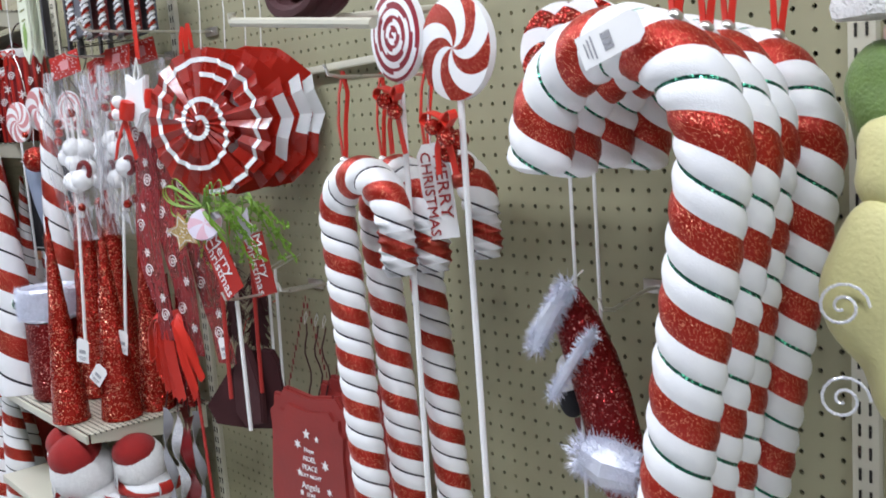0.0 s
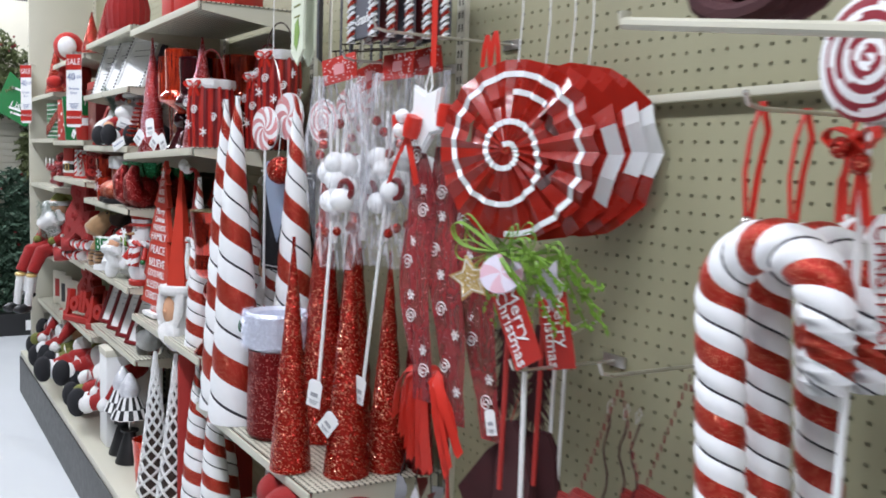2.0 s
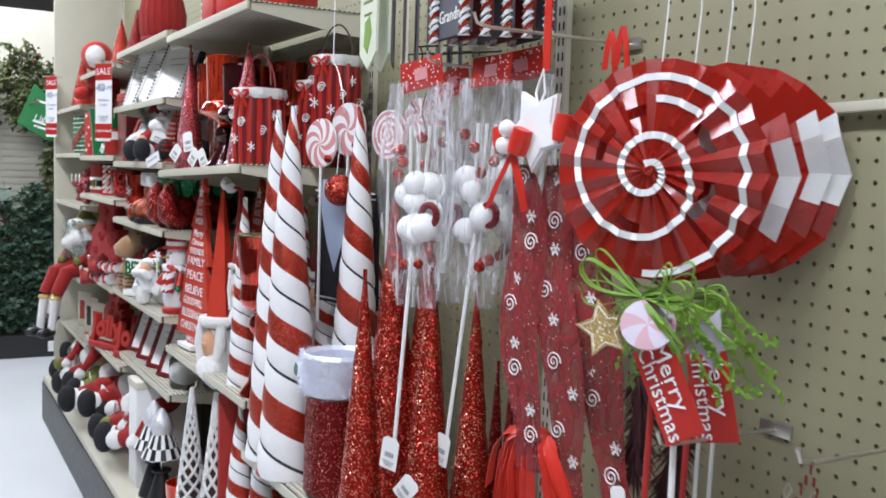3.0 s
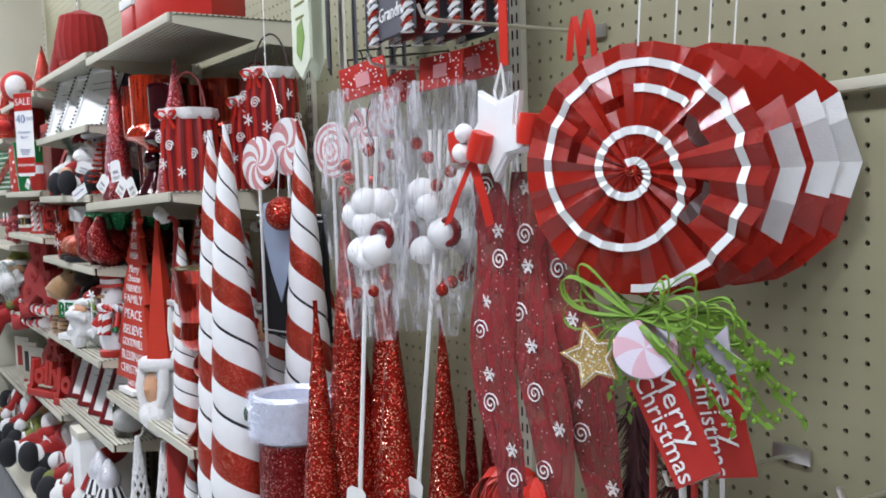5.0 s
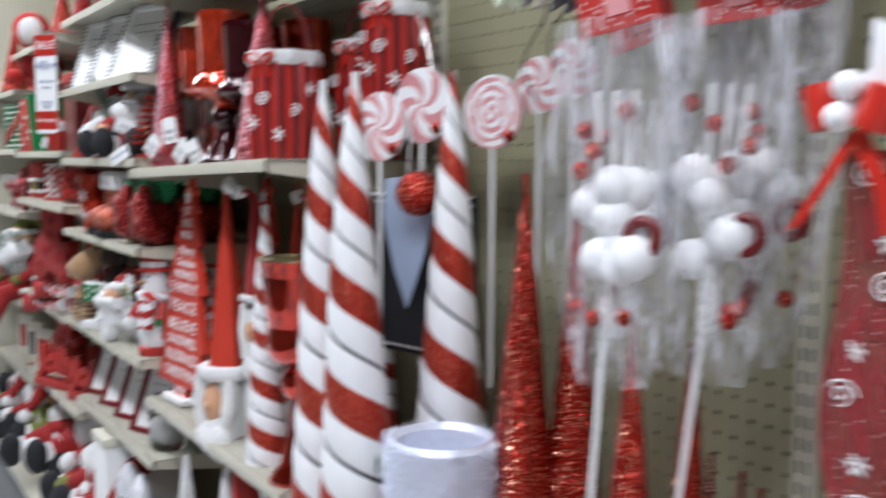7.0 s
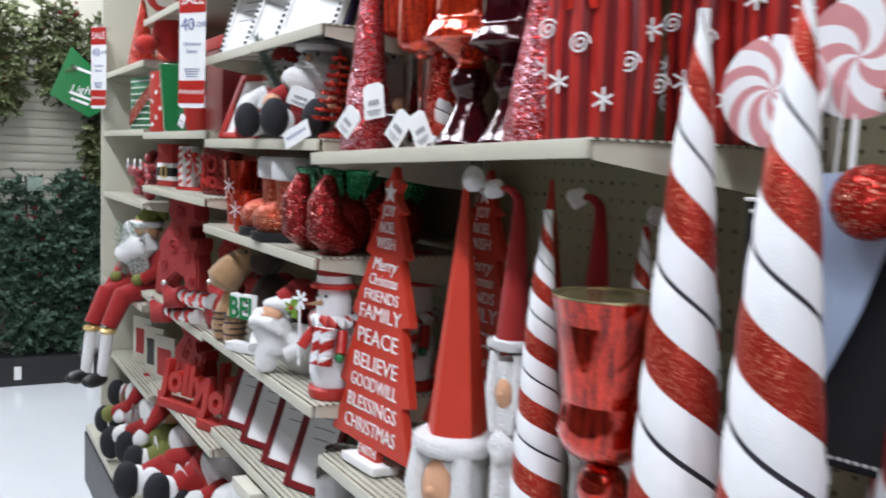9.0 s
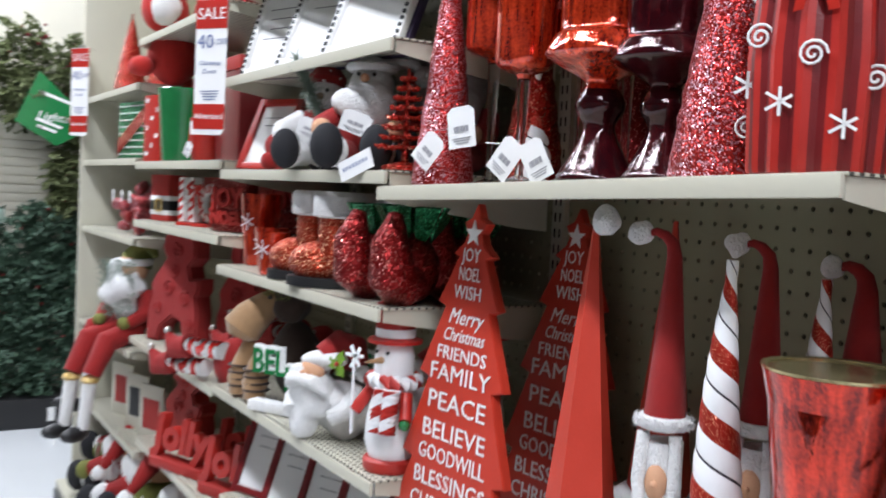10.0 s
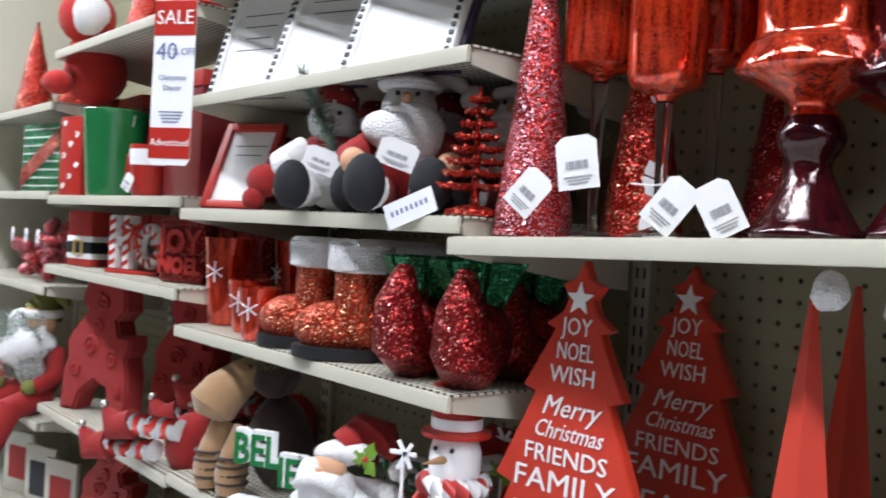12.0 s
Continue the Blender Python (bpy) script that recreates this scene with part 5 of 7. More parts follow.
def goblet(x, y, z, h, r, label="tall red mercury glass candle holder on a clear stem"):
    t = thing("candle_holder", label, "candle holder", x, y, z, 0, "glass candle holders")
    b = h * 0.58
    part("cup", lathe([(0.008, b), (r * 0.3, b + 0.006), (r * 0.8, b + 0.012), (r * 0.96, b + 0.018), (r, b + 0.028), (r, h), (r - 0.003, h), (r - 0.004, b + 0.03), (0.005, b + 0.014)], 28), REDGLASS, t, "red mercury glass cup")
    part("stem", lathe([(0.007, 0.008), (0.005, 0.02), (0.0065, b * 0.6), (0.009, b)], 16), CLEAR, t, "clear glass stem")
    part("foot", lathe([(r * 0.85, 0.0), (r * 0.85, 0.003), (0.02, 0.007), (0.007, 0.012)], 24), CLEAR, t, "clear glass foot")
    return t


def baluster(x, y, z, s, m, label):
    t = thing("glass_vase", label, "vase", x, y, z, 0, "red glass vases")
    prof = [(0.050, 0), (0.051, 0.006), (0.042, 0.02), (0.025, 0.052), (0.020, 0.070), (0.029, 0.086), (0.031, 0.098), (0.024, 0.114), (0.021, 0.124), (0.044, 0.138), (0.069, 0.152), (0.071, 0.160), (0.062, 0.178), (0.054, 0.196), (0.057, 0.30), (0.053, 0.30), (0.05, 0.21), (0.02, 0.16)]
    part("bowl", lathe(curve([(a * s, b * s) for a, b in prof[7:]]), 36), m, t)
    part("pedestal", lathe(curve([(a * s, b * s) for a, b in prof[:8]]), 36), DARKGLASS, t, "dark wine red pedestal")
    return t


def swirls(parent, pts, m=None, r=0.012):
    """Printed curls and flakes laid on a front: (x, y, z, kind)."""
    for x, y, z, kind in pts:
        if kind == 0:
            part("curl", tube([(x + r * (1 - i / 26) * math.cos(i * 0.55), y, z + r * (1 - i / 26) * math.sin(i * 0.55)) for i in range(24)], 0.0013, 5), m or WHITEP, parent, "white curl")
        else:
            fl = bmesh.new()
            for a in range(3):
                box(r * 2, 0.0008, 0.0026, (x, y, z - 0.001), 0, fl, Matrix.Rotation(radians(60 * a + 30), 4, "Y"))
            part("flake", fl, m or WHITEP, parent, "white snowflake", smooth=False)


def gift_bucket(x, y, z, w, h, hang=False, rz=30):
    t = thing("gift_bag_bucket", "red pleated gift bucket with white curls and scalloped fur rim", "gift bucket", x, y, z, rz, "red gift buckets")
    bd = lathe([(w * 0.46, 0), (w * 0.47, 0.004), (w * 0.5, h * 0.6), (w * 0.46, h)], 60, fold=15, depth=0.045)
    # Faces in the fold troughs take the darker red.
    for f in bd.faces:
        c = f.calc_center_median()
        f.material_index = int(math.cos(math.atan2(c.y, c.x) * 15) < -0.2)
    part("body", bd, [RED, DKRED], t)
    rim = lathe([(w * 0.48, h - 0.014), (w * 0.52, h - 0.006), (w * 0.50, h + 0.01), (w * 0.43, h + 0.008)], 40, fold=8, depth=0.06)
    part("rim", rim, FUR, t, "white scalloped rim")
    pts = []
    for k in range(9):
        a = radians(-90 + (k - 4) * 24)
        pts.append((w * 0.525 * math.cos(a), w * 0.525 * math.sin(a), h * (0.25 + 0.55 * ((k * 7) % 5) / 5), k % 2))
    swirls(t, pts)
    bow(t, (0, -w * 0.5, h - 0.004), 0.025, REDRIB, 0.03)
    part("handle", tube([(w * 0.4 * math.cos(i * math.pi / 12), 0, h + w * 0.75 * math.sin(i * math.pi / 12)) for i in range(13)], 0.0022, 6), BROWN if hang else DKRED, t, "thin looped handle")
    return t


sq = glitter_cone(-3.947, 0.945, rise(-3.947), 0.36, 0.043, PGLIT, "tall sparkling red sequin cone tree with tags", "sequin cones", (0.058, -0.045, 0.066))
price_tag(sq, (0.085, -0.030, 0.106), 0.045, 0.055, ry=-8, rz=20)
tag2 = glitter_cone(-3.885, 1.055, rise(-3.885), 0.30, 0.045, RGLIT, "tall red glitter cone tree", "sequin cones")
goblet(-3.905, 0.995, rise(-3.905), 0.30, 0.042)
goblet(-3.79, 0.965, rise(-3.79), 0.235, 0.039)
goblet(-3.80, 1.06, rise(-3.80), 0.31, 0.044)
goblet(-3.72, 1.08, rise(-3.72), 0.28, 0.042)
baluster(-3.625, 0.955, rise(-3.625), 0.92, REDGLASS, "tall red mercury glass pedestal vase")
baluster(-3.60, 1.115, rise(-3.60), 0.9, REDGLASS, "tall red mercury glass pedestal vase")
baluster(-3.533, 0.965, rise(-3.533), 0.82, DARKGLASS, "dark wine red glass pedestal vase")
glitter_cone(-3.44, 0.955, rise(-3.44), 0.30, 0.050, PGLIT, "sparkling pink red sequin cone tree", "sequin cones")
glitter_cone(-3.76, 1.13, rise(-3.76), 0.27, 0.042, RGLITD, "tall red glitter cone tree", "sequin cones")
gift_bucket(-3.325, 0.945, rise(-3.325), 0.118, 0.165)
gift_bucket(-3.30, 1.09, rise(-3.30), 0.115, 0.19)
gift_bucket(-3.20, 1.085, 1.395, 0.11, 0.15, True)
tg3 = thing("paper_tags", "bundle of white paper price tags lying on the shelf", "price tags", -3.715, 0.90, rise(-3.715) + 0.018, 20)
for k, (dx, a) in enumerate(((0.006, 38), (0.024, -28))):
    price_tag(tg3, (dx, -0.004 * k, 0.03), 0.034, 0.05, ry=a)
part("thread", tube([(0, 0, 0.03), (-0.03, 0.01, 0.028), (-0.055, 0.02, 0.03)], 0.0008, 5), WHITEP, tg3)
striped_cone(-3.868, 1.045, rise(-3.868), 1.45, 0.028, 0.07, "small red and white striped cone", "small striped cones")

# ---- lower shelf: tree signs, gnomes, striped cones, hurricane ----
B1 = 0.7685


def tree_sign(x, y, z, rz, dark=False):
    t = thing("tree_sign", "red wooden christmas tree sign with white lettering on a base", "tree sign", x, y, z, rz, "tree signs", rx=-4)
    H = 0.482
    pts = [(0.0, H), (0.010, H - 0.020), (0.026, H - 0.027), (0.016, H - 0.042), (0.022, H - 0.056), (0.044, 0.410), (0.031, 0.405), (0.068, 0.339), (0.050, 0.333), (0.096, 0.234), (0.073, 0.228), (0.118, 0.112), (0.094, 0.106), (0.132, 0.022), (0.03, 0.022), (0.03, 0.0)]
    out = pts + [(-a, b) for a, b in reversed(pts[1:])]
    part("board", slab(out, 0.014, bevel=0.0015), SIGNRED, t)
    st = part("star", slab(star_outline(0.019, 0.42), 0.0016), WHITEP, t, "small white star")
    st.location = (0, -0.002, H - 0.042)
    rows = (("JOY", 0.027, 0.409, 0.034), ("NOEL", 0.027, 0.382, 0.040), ("WISH", 0.027, 0.356, 0.050), ("Merry", 0.031, 0.321, 0.066), ("Christmas", 0.027, 0.295, 0.076), ("FRIENDS", 0.027, 0.268, 0.092), ("FAMILY", 0.034, 0.239, 0.112), ("PEACE", 0.037, 0.198, 0.108), ("BELIEVE", 0.036, 0.156, 0.118), ("GOODWILL", 0.032, 0.122, 0.126), ("BLESSINGS", 0.034, 0.086, 0.134), ("CHRISTMAS", 0.034, 0.050, 0.140), ("FAITH", 0.022, 0.014, 0.048))
    for txt, s, dz, wide in rows:
        w = words(txt, s, WHITEP, t, (0, -0.0012, dz), shear=0.35 if txt in ("Merry", "Christmas") else 0.0)
        xs = [v.co.x for v in w.data.vertices]
        w.matrix_basis = w.matrix_basis @ Matrix.Diagonal((1.2 * wide / (max(xs) - min(xs)), 1, 1, 1))
    part("base", box(0.11, 0.05, 0.014, (0, 0.007, -0.012), 0.002), WHITEP, t, "white base block")
    return t


tree_sign(-3.885, 0.935, B1 + 0.014, 5)
tree_sign(-3.865, 1.10, B1 + 0.014, 4)


def gnome(x, y, z, h, r, rz, bent, pom=True):
    lo = 0.55 if bent else 0.26
    t = thing("santa_gnome", "tall santa gnome with pointed red felt hat and white beard", "gnome", x, y, z, rz, "santa gnomes")
    part("body", lathe([(r * 0.95, 0), (r, 0.01), (r * 0.95, h * (lo - 0.04))], 20), FUR, t, "white fur body")
    part("face", ball(r * 0.62, (0, -r * 0.78, h * (lo - 0.12)), (0.85, 0.7, 1.5), seg=18), SKIN, t, "peach felt face")
    part("beard", ball(r * 0.95, (r * 0.15, -r * 0.75, h * (lo - 0.26)), (1.0, 0.7, 1.0), seg=24, lump=0.35), FUR, t, "curly white beard")
    part("nose", ball(r * 0.16, (0, -r * 1.2, h * (lo - 0.12)), seg=12), SKIN, t)
    for k in (-1, 1):
        part("hair_lock", tube([(k * r * 0.75, -r * 0.7, h * (lo - 0.02)), (k * r * 0.85, -r * 0.8, h * (lo - 0.12)), (k * r * 0.6, -r * 0.95, h * (lo - 0.22))], [r * 0.3, r * 0.34, r * 0.2], 10), FUR, t, "white hair lock")
    n = 16
    path = [(bent * (0.0 if q < 0.78 else 0.052 * ((q - 0.78) / 0.22) ** 1.3), 0, h * (lo + (1 - lo) * (q if q < 0.82 or not bent else 0.82 + 0.045 * math.sin((q - 0.82) / 0.18 * 2.3)))) for q in [i / n for i in range(n + 1)]]
    part("hat", tube(path, [r * (1 - (0.93 if not bent else 0.86) * i / n) for i in range(n + 1)], 5 if not bent else 14), SIGNRED if not bent else REDFELT, t, "pointed red felt hat")
    b = tube([(r * 1.0 * math.cos(i * 0.42), r * 1.0 * math.sin(i * 0.42), h * lo) for i in range(16)], r * 0.33, 10)
    rnd = random.Random(3)
    for _ in range(500):
        a = rnd.uniform(0, 6.28)
        d = Vector((math.cos(a), math.sin(a), rnd.uniform(-0.6, 0.8)))
        fluff(b, Vector((math.cos(a) * r * 1.25, math.sin(a) * r * 1.25, h * lo + d.z * r * 0.25)), d, 0.006, 0.0006, 1, 0.6, rnd)
    part("hat_brim", b, FUR, t, "white fur hat brim")
    if pom:
        off = Vector((0.012, 0, 0.004)) if not bent else Vector((-0.006, 0, 0))
        part("pompom", ball(0.0155 if not bent else 0.0125, Vector(path[-1]) + off, (1, 1, 1.05), seg=16, lump=0.3), FUR, t, "white pompom")
    return t


gnome(-3.608, 0.945, B1, 0.480, 0.046, 25, 0)
gnome(-3.501, 0.962, B1, 0.508, 0.0225, 30, -0.6)
gnome(-3.660, 1.12, B1, 0.486, 0.045, 20, 0, False)
gnome(-3.455, 1.055, B1, 0.500, 0.0225, 20, -0.6)
gnome(-3.40, 1.14, B1, 0.48, 0.030, 20, -0.6)
SC = "white cone with red glitter and thin black spiral stripes"
striped_cone(-3.405, 0.94, B1, 1.225, 0.037, 0.095, SC, "small striped cones")
striped_cone(-3.42, 1.10, B1, 1.205, 0.037, 0.095, SC, "small striped cones", 80)
striped_cone(-3.335, 1.13, B1, 1.20, 0.036, 0.095, SC, "small striped cones", 140)


def hurricane(x, y, z):
    t = thing("hurricane_vase", "red mercury glass hurricane vase with gilt lining", "vase", x, y, z, 0)
    part("bowl", lathe([(0.012, 0.195), (0.034, 0.2), (0.046, 0.21), (0.0525, 0.226), (0.050, 0.244), (0.0485, 0.262), (0.0505, 0.30), (0.058, 0.345), (0.064, 0.372), (0.061, 0.372), (0.053, 0.30), (0.046, 0.24), (0.02, 0.21)], 36), DEEPGLASS, t)
    part("lining", lathe([(0.0645, 0.3725), (0.0648, 0.375), (0.0595, 0.374), (0.0525, 0.31), (0.046, 0.26), (0.03, 0.225)], 36), MERC, t, "gilt mottled lining")
    part("knop", ball(0.026, (0, 0, 0.165), (1.1, 1.1, 1.2), seg=20), DEEPGLASS, t)
    part("foot", lathe([(0.05, 0), (0.05, 0.005), (0.03, 0.03), (0.016, 0.09), (0.014, 0.15)], 28), DEEPGLASS, t)
    return t


hurricane(-3.285, 0.945, B1)

# top shelf of the glassware bay
ht = thing("red_knit_hat", "red ribbed knitted hat standing on the shelf", "hat", -4.34, 0.955, 1.6895, 0)
part("crown", lathe([(0.055, 0), (0.07, 0.03), (0.074, 0.09), (0.06, 0.15), (0.01, 0.17)], 40, fold=20, depth=0.03), REDFELT, ht)
part("brim", tube([(0.06 * math.cos(i * 0.42), 0.06 * math.sin(i * 0.42), 0.008) for i in range(16)], 0.009, 8), REDFELT, ht)
for k, x in enumerate((-3.78, -3.62, -3.46, -3.32)):
    b = thing("gift_box", "red gift box with pale lid", "gift box", x, 1.0, 1.670, 10 * k, "gift boxes")
    part("body", box(0.11, 0.11, 0.1, (0, 0, 0), 0.003), RED, b)
    part("lid", box(0.116, 0.116, 0.025, (0, 0, 0.1), 0.003), FUR, b, "white lid")


# ---- framed signs ----
def frame_sign(x, y, z, w, h, rz, lean, m_frame, m_panel, label, lines=4, group="framed signs", beads=False):
    t = thing("framed_sign", label, "framed sign", x, y, z, rz, group, rx=-lean)
    b = 0.014
    for n_, sx, sz, px, pz in (("frame_side", b, h, -w / 2 + b / 2, 0), ("frame_side", b, h, w / 2 - b / 2, 0), ("frame_rail", w - 2 * b, b, 0, 0), ("frame_rail", w - 2 * b, b, 0, h - b)):
        part(n_, box(sx, 0.014, sz, (px, 0, pz), 0.002), m_frame, t)
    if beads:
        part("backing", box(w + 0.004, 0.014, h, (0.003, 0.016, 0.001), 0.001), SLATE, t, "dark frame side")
    part("panel", box(w - 2 * b, 0.004, h - 2 * b, (0, 0.003, b), 0), m_panel, t, "pale printed panel")
    txt = bmesh.new()
    for k in range(lines):
        box((w - 2 * b) * (0.72 - 0.13 * (k % 3)), 0.0006, h * 0.008, (0, 0.0006, h * (0.74 - 0.11 * k)), 0, txt)
    part("print", txt, INK, t, "small unreadable print", smooth=False)
    if beads:
        for i in range(16):
            for sx in (-1, 1):
                part("bead", box(0.006, 0.003, h / 34, (sx * (w / 2 - b / 2), -0.0085, h * (i + 0.3) / 16), 0), BLACKP, t, smooth=False)
    return t


S4, S2C, S3C, S5C, S7C = 1.4965, 1.3065, 1.1065, 0.8515, 0.6115
WF = "white framed sign with dark print leaning on the shelf"
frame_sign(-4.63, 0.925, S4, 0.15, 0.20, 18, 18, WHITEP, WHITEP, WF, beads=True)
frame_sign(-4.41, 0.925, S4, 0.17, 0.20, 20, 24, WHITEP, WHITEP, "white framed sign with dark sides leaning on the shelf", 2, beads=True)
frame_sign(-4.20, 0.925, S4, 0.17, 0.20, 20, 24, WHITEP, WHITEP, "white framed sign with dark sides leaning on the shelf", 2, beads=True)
frame_sign(-4.36, 1.02, S4, 0.16, 0.21, 12, 14, BLACKP, WHITEP, "black framed white sign leaning on the shelf", 5)
for k, x in enumerate((-4.69, -4.53, -4.37, -4.22)):
    frame_sign(x, 0.955, S7C, 0.125, 0.20, 22, 22, DKRED, WHITEP, "dark red framed sign with white panel", 3, "dark red framed signs")
frame_sign(-4.672, 0.935, S2C, 0.125, 0.165, 24, 24, RED, WHITEP, "small red picture frame with white mat", 2)


# ---- soft toys ----
def sitting_plush(x, y, z, rz, s, kind):
    lab = {"snowman": "white plush snowman sitting with black boots and fir sprig", "santa": "plush santa sitting with white beard and black boots"}[kind]
    t = thing("sitting_plush", lab, "plush toy", x, y, z, rz, "sitting plush toys")
    coat = FUR if kind == "snowman" else REDFELT
    part("body", ball(0.055 * s, (0, 0, 0.062 * s), (1.0, 0.85, 1.05), seg=20, lump=0.06), coat, t)
    part("head", ball(0.038 * s, (0, -0.01 * s, 0.135 * s), (1, 0.95, 1), seg=18), FUR, t)
    if kind == "santa":
        part("beard", ball(0.05 * s, (0, -0.034 * s, 0.104 * s), (1.05, 0.6, 0.8), seg=24, lump=0.3), FUR, t, "fluffy white beard")
        part("moustache", ball(0.02 * s, (0, -0.054 * s, 0.132 * s), (1.3, 0.6, 0.4), seg=16, lump=0.2), FUR, t)
        part("nose", ball(0.0075 * s, (0, -0.052 * s, 0.147 * s), seg=10), SKIN, t)
        part("hat_trim", tube([(0.036 * s * math.cos(i * 0.42), -0.01 * s + 0.036 * s * math.sin(i * 0.42), 0.168 * s) for i in range(16)], 0.0075 * s, 8), FUR, t, "white fur hat trim")
        part("hat", tube([(0, 0, 0.155 * s), (0.012 * s, 0.01 * s, 0.19 * s), (0.055 * s, 0.015 * s, 0.185 * s), (0.078 * s, 0.015 * s, 0.165 * s)], [0.037 * s, 0.028 * s, 0.014 * s, 0.006 * s], 14), FUR, t, "white fur hat")
        part("pompom", ball(0.017 * s, (0.082 * s, 0.012 * s, 0.158 * s), seg=14, lump=0.2), FUR, t)
        for k in (-1, 1):
            part("eye", ball(0.0035 * s, (k * 0.013 * s, -0.044 * s, 0.154 * s), seg=8), BLACKP, t)
    else:
        part("hat", lathe([(0.036 * s, 0.155 * s), (0.036 * s, 0.175 * s), (0.02 * s, 0.195 * s), (0.004, 0.2 * s)], 16), REDFELT, t, "red dotted hat")
        for k in range(14):
            a, q = k * 2.4, (k + 0.5) / 14
            part("dot", ball(0.0035 * s, (0.0355 * s * (1 - 0.45 * q * q) * math.cos(a), 0.0355 * s * (1 - 0.45 * q * q) * math.sin(a), (0.158 + 0.032 * q) * s), seg=8), WHITEP, t, "white dot")
        for k in (-1, 1):
            part("eye", ball(0.0035 * s, (k * 0.013 * s, -0.045 * s, 0.146 * s), seg=8), BLACKP, t)
        part("scarf", tube([(0.03 * s * math.cos(i * 0.42), -0.008 * s + 0.03 * s * math.sin(i * 0.42), 0.103 * s) for i in range(16)], 0.010 * s, 8), REDFELT, t, "red felt scarf")
        sp = bmesh.new()
        rnd = random.Random(6)
        for k in range(420):
            q = rnd.random()
            fluff(sp, (0.012 * s - 0.055 * s * q, -0.062 * s, 0.09 * s + 0.11 * s * q), (rnd.uniform(-1, 1), -0.5, rnd.uniform(-0.3, 1)), 0.026 * s, 0.0013, 1, 0.8, rnd)
        part("fir_sprig", sp, PINE2, t, "frosted fir sprig", smooth=False)
        ns = part("nose", lathe([(0.007 * s, 0), (0.001, 0.02 * s)], 8), TAN, t, "orange carrot nose")
        ns.matrix_basis = pose(0, -0.045 * s, 0.135 * s, 90, 0, 0)
    for k in (-1, 1):
        part("leg", tube([(k * 0.03 * s, -0.03 * s, 0.028 * s), (k * 0.038 * s, -0.085 * s, 0.026 * s)], 0.022 * s, 12), coat, t)
        part("cuff", ball(0.027 * s, (k * 0.038 * s, -0.088 * s, 0.028 * s), (1, 0.4, 1), seg=14), FUR, t, "white fur cuff")
        part("boot", ball(0.031 * s, (k * 0.04 * s, -0.112 * s, 0.034 * s), (0.85, 0.8, 1.15), seg=16), BLACK, t, "black felt boot")
        part("arm", tube([(k * 0.045 * s, -0.005 * s, 0.095 * s), (k * 0.07 * s, -0.045 * s, 0.07 * s), (k * 0.06 * s, -0.07 * s, 0.06 * s)], [0.018 * s, 0.018 * s, 0.014 * s], 12), coat, t)
        part("mitten", ball(0.017 * s, (k * 0.06 * s, -0.078 * s, 0.062 * s), seg=12), SKIN if kind == "santa" else FUR, t)
    price_tag(t, (0.0, -0.075 * s, 0.09 * s), 0.05, 0.035, ry=18)
    return t


sitting_plush(-4.385, 0.955, S2C, 50, 0.97, "snowman")
sitting_plush(-4.20, 0.955, S2C, 48, 1.0, "santa")
hp = thing("heart_ornament", "stuffed red felt bird ornament with gold bells", "ornament", -4.525, 0.92, S2C, 30)
part("body", ball(0.03, (0, 0, 0.045), (1, 0.7, 0.9), seg=16), REDFELT, hp)
part("foot_left", ball(0.018, (-0.012, -0.01, 0.016), seg=12), REDFELT, hp)
part("bell", ball(0.007, (0.03, -0.012, 0.03), seg=10), GOLD, hp)


def wire_tree(x, y, z):
    t = thing("tabletop_tree", "small red glittered tabletop tree with bare branches", "tabletop tree", x, y, z)
    part("trunk", tube([(0, 0, 0), (0, 0, 0.15)], [0.006, 0.002], 8), RGLIT, t)
    part("foot", lathe([(0.035, 0), (0.034, 0.006), (0.012, 0.012)], 18), RGLIT, t)
    rnd = random.Random(2)
    for k in range(8):
        b = bmesh.new()
        L = 0.046 * (1 - k / 9.5)
        for j in range(9):
            a = j * 0.698 + k * 0.3
            tube([(0, 0, 0.035 + k * 0.0145), (L * 0.6 * math.cos(a), L * 0.6 * math.sin(a), 0.032 + k * 0.0145), (L * math.cos(a), L * math.sin(a), 0.036 + k * 0.0145)], [0.0035, 0.0028, 0.002], 6, b)
            for q in (0.55, 0.85):
                ball(0.0035, (L * q * math.cos(a), L * q * math.sin(a), 0.033 + k * 0.0145), bm=b, seg=6)
        part("branch_tier", b, RGLIT, t)
    return t


wire_tree(-4.025, 0.925, S2C)
pl = thing("shelf_label", "white printed shelf label clipped at an angle", "shelf label", -4.07, 0.868, S2C, 20, ry=-22)
part("card", box(0.07, 0.001, 0.03, (0, 0, -0.01), 0), WHITEP, pl)
lb = bmesh.new()
for k in range(8):
    box(0.003, 0.0005, 0.006, (-0.025 + k * 0.007, -0.0008, 0.003), 0, lb)
part("print", lb, INKBLUE, pl, smooth=False)


# ---- boots and small glass ----
def red_glass(x, y, z, h, r, m, label, flake=True):
    t = thing("glass_candle_cup", label, "candle cup", x, y, z, 30, "red glass cups")
    part("cup", lathe([(r * 0.7, 0), (r * 0.75, 0.004), (r * 0.8, h * 0.3), (r, h), (r - 0.002, h), (r * 0.75, h * 0.3), (0.01, 0.008)], 26), m, t)
    if flake:
        swirls(t, [(0.0, -r * 1.02, h * 0.62, 1)], WGLIT, 0.018)
    return t


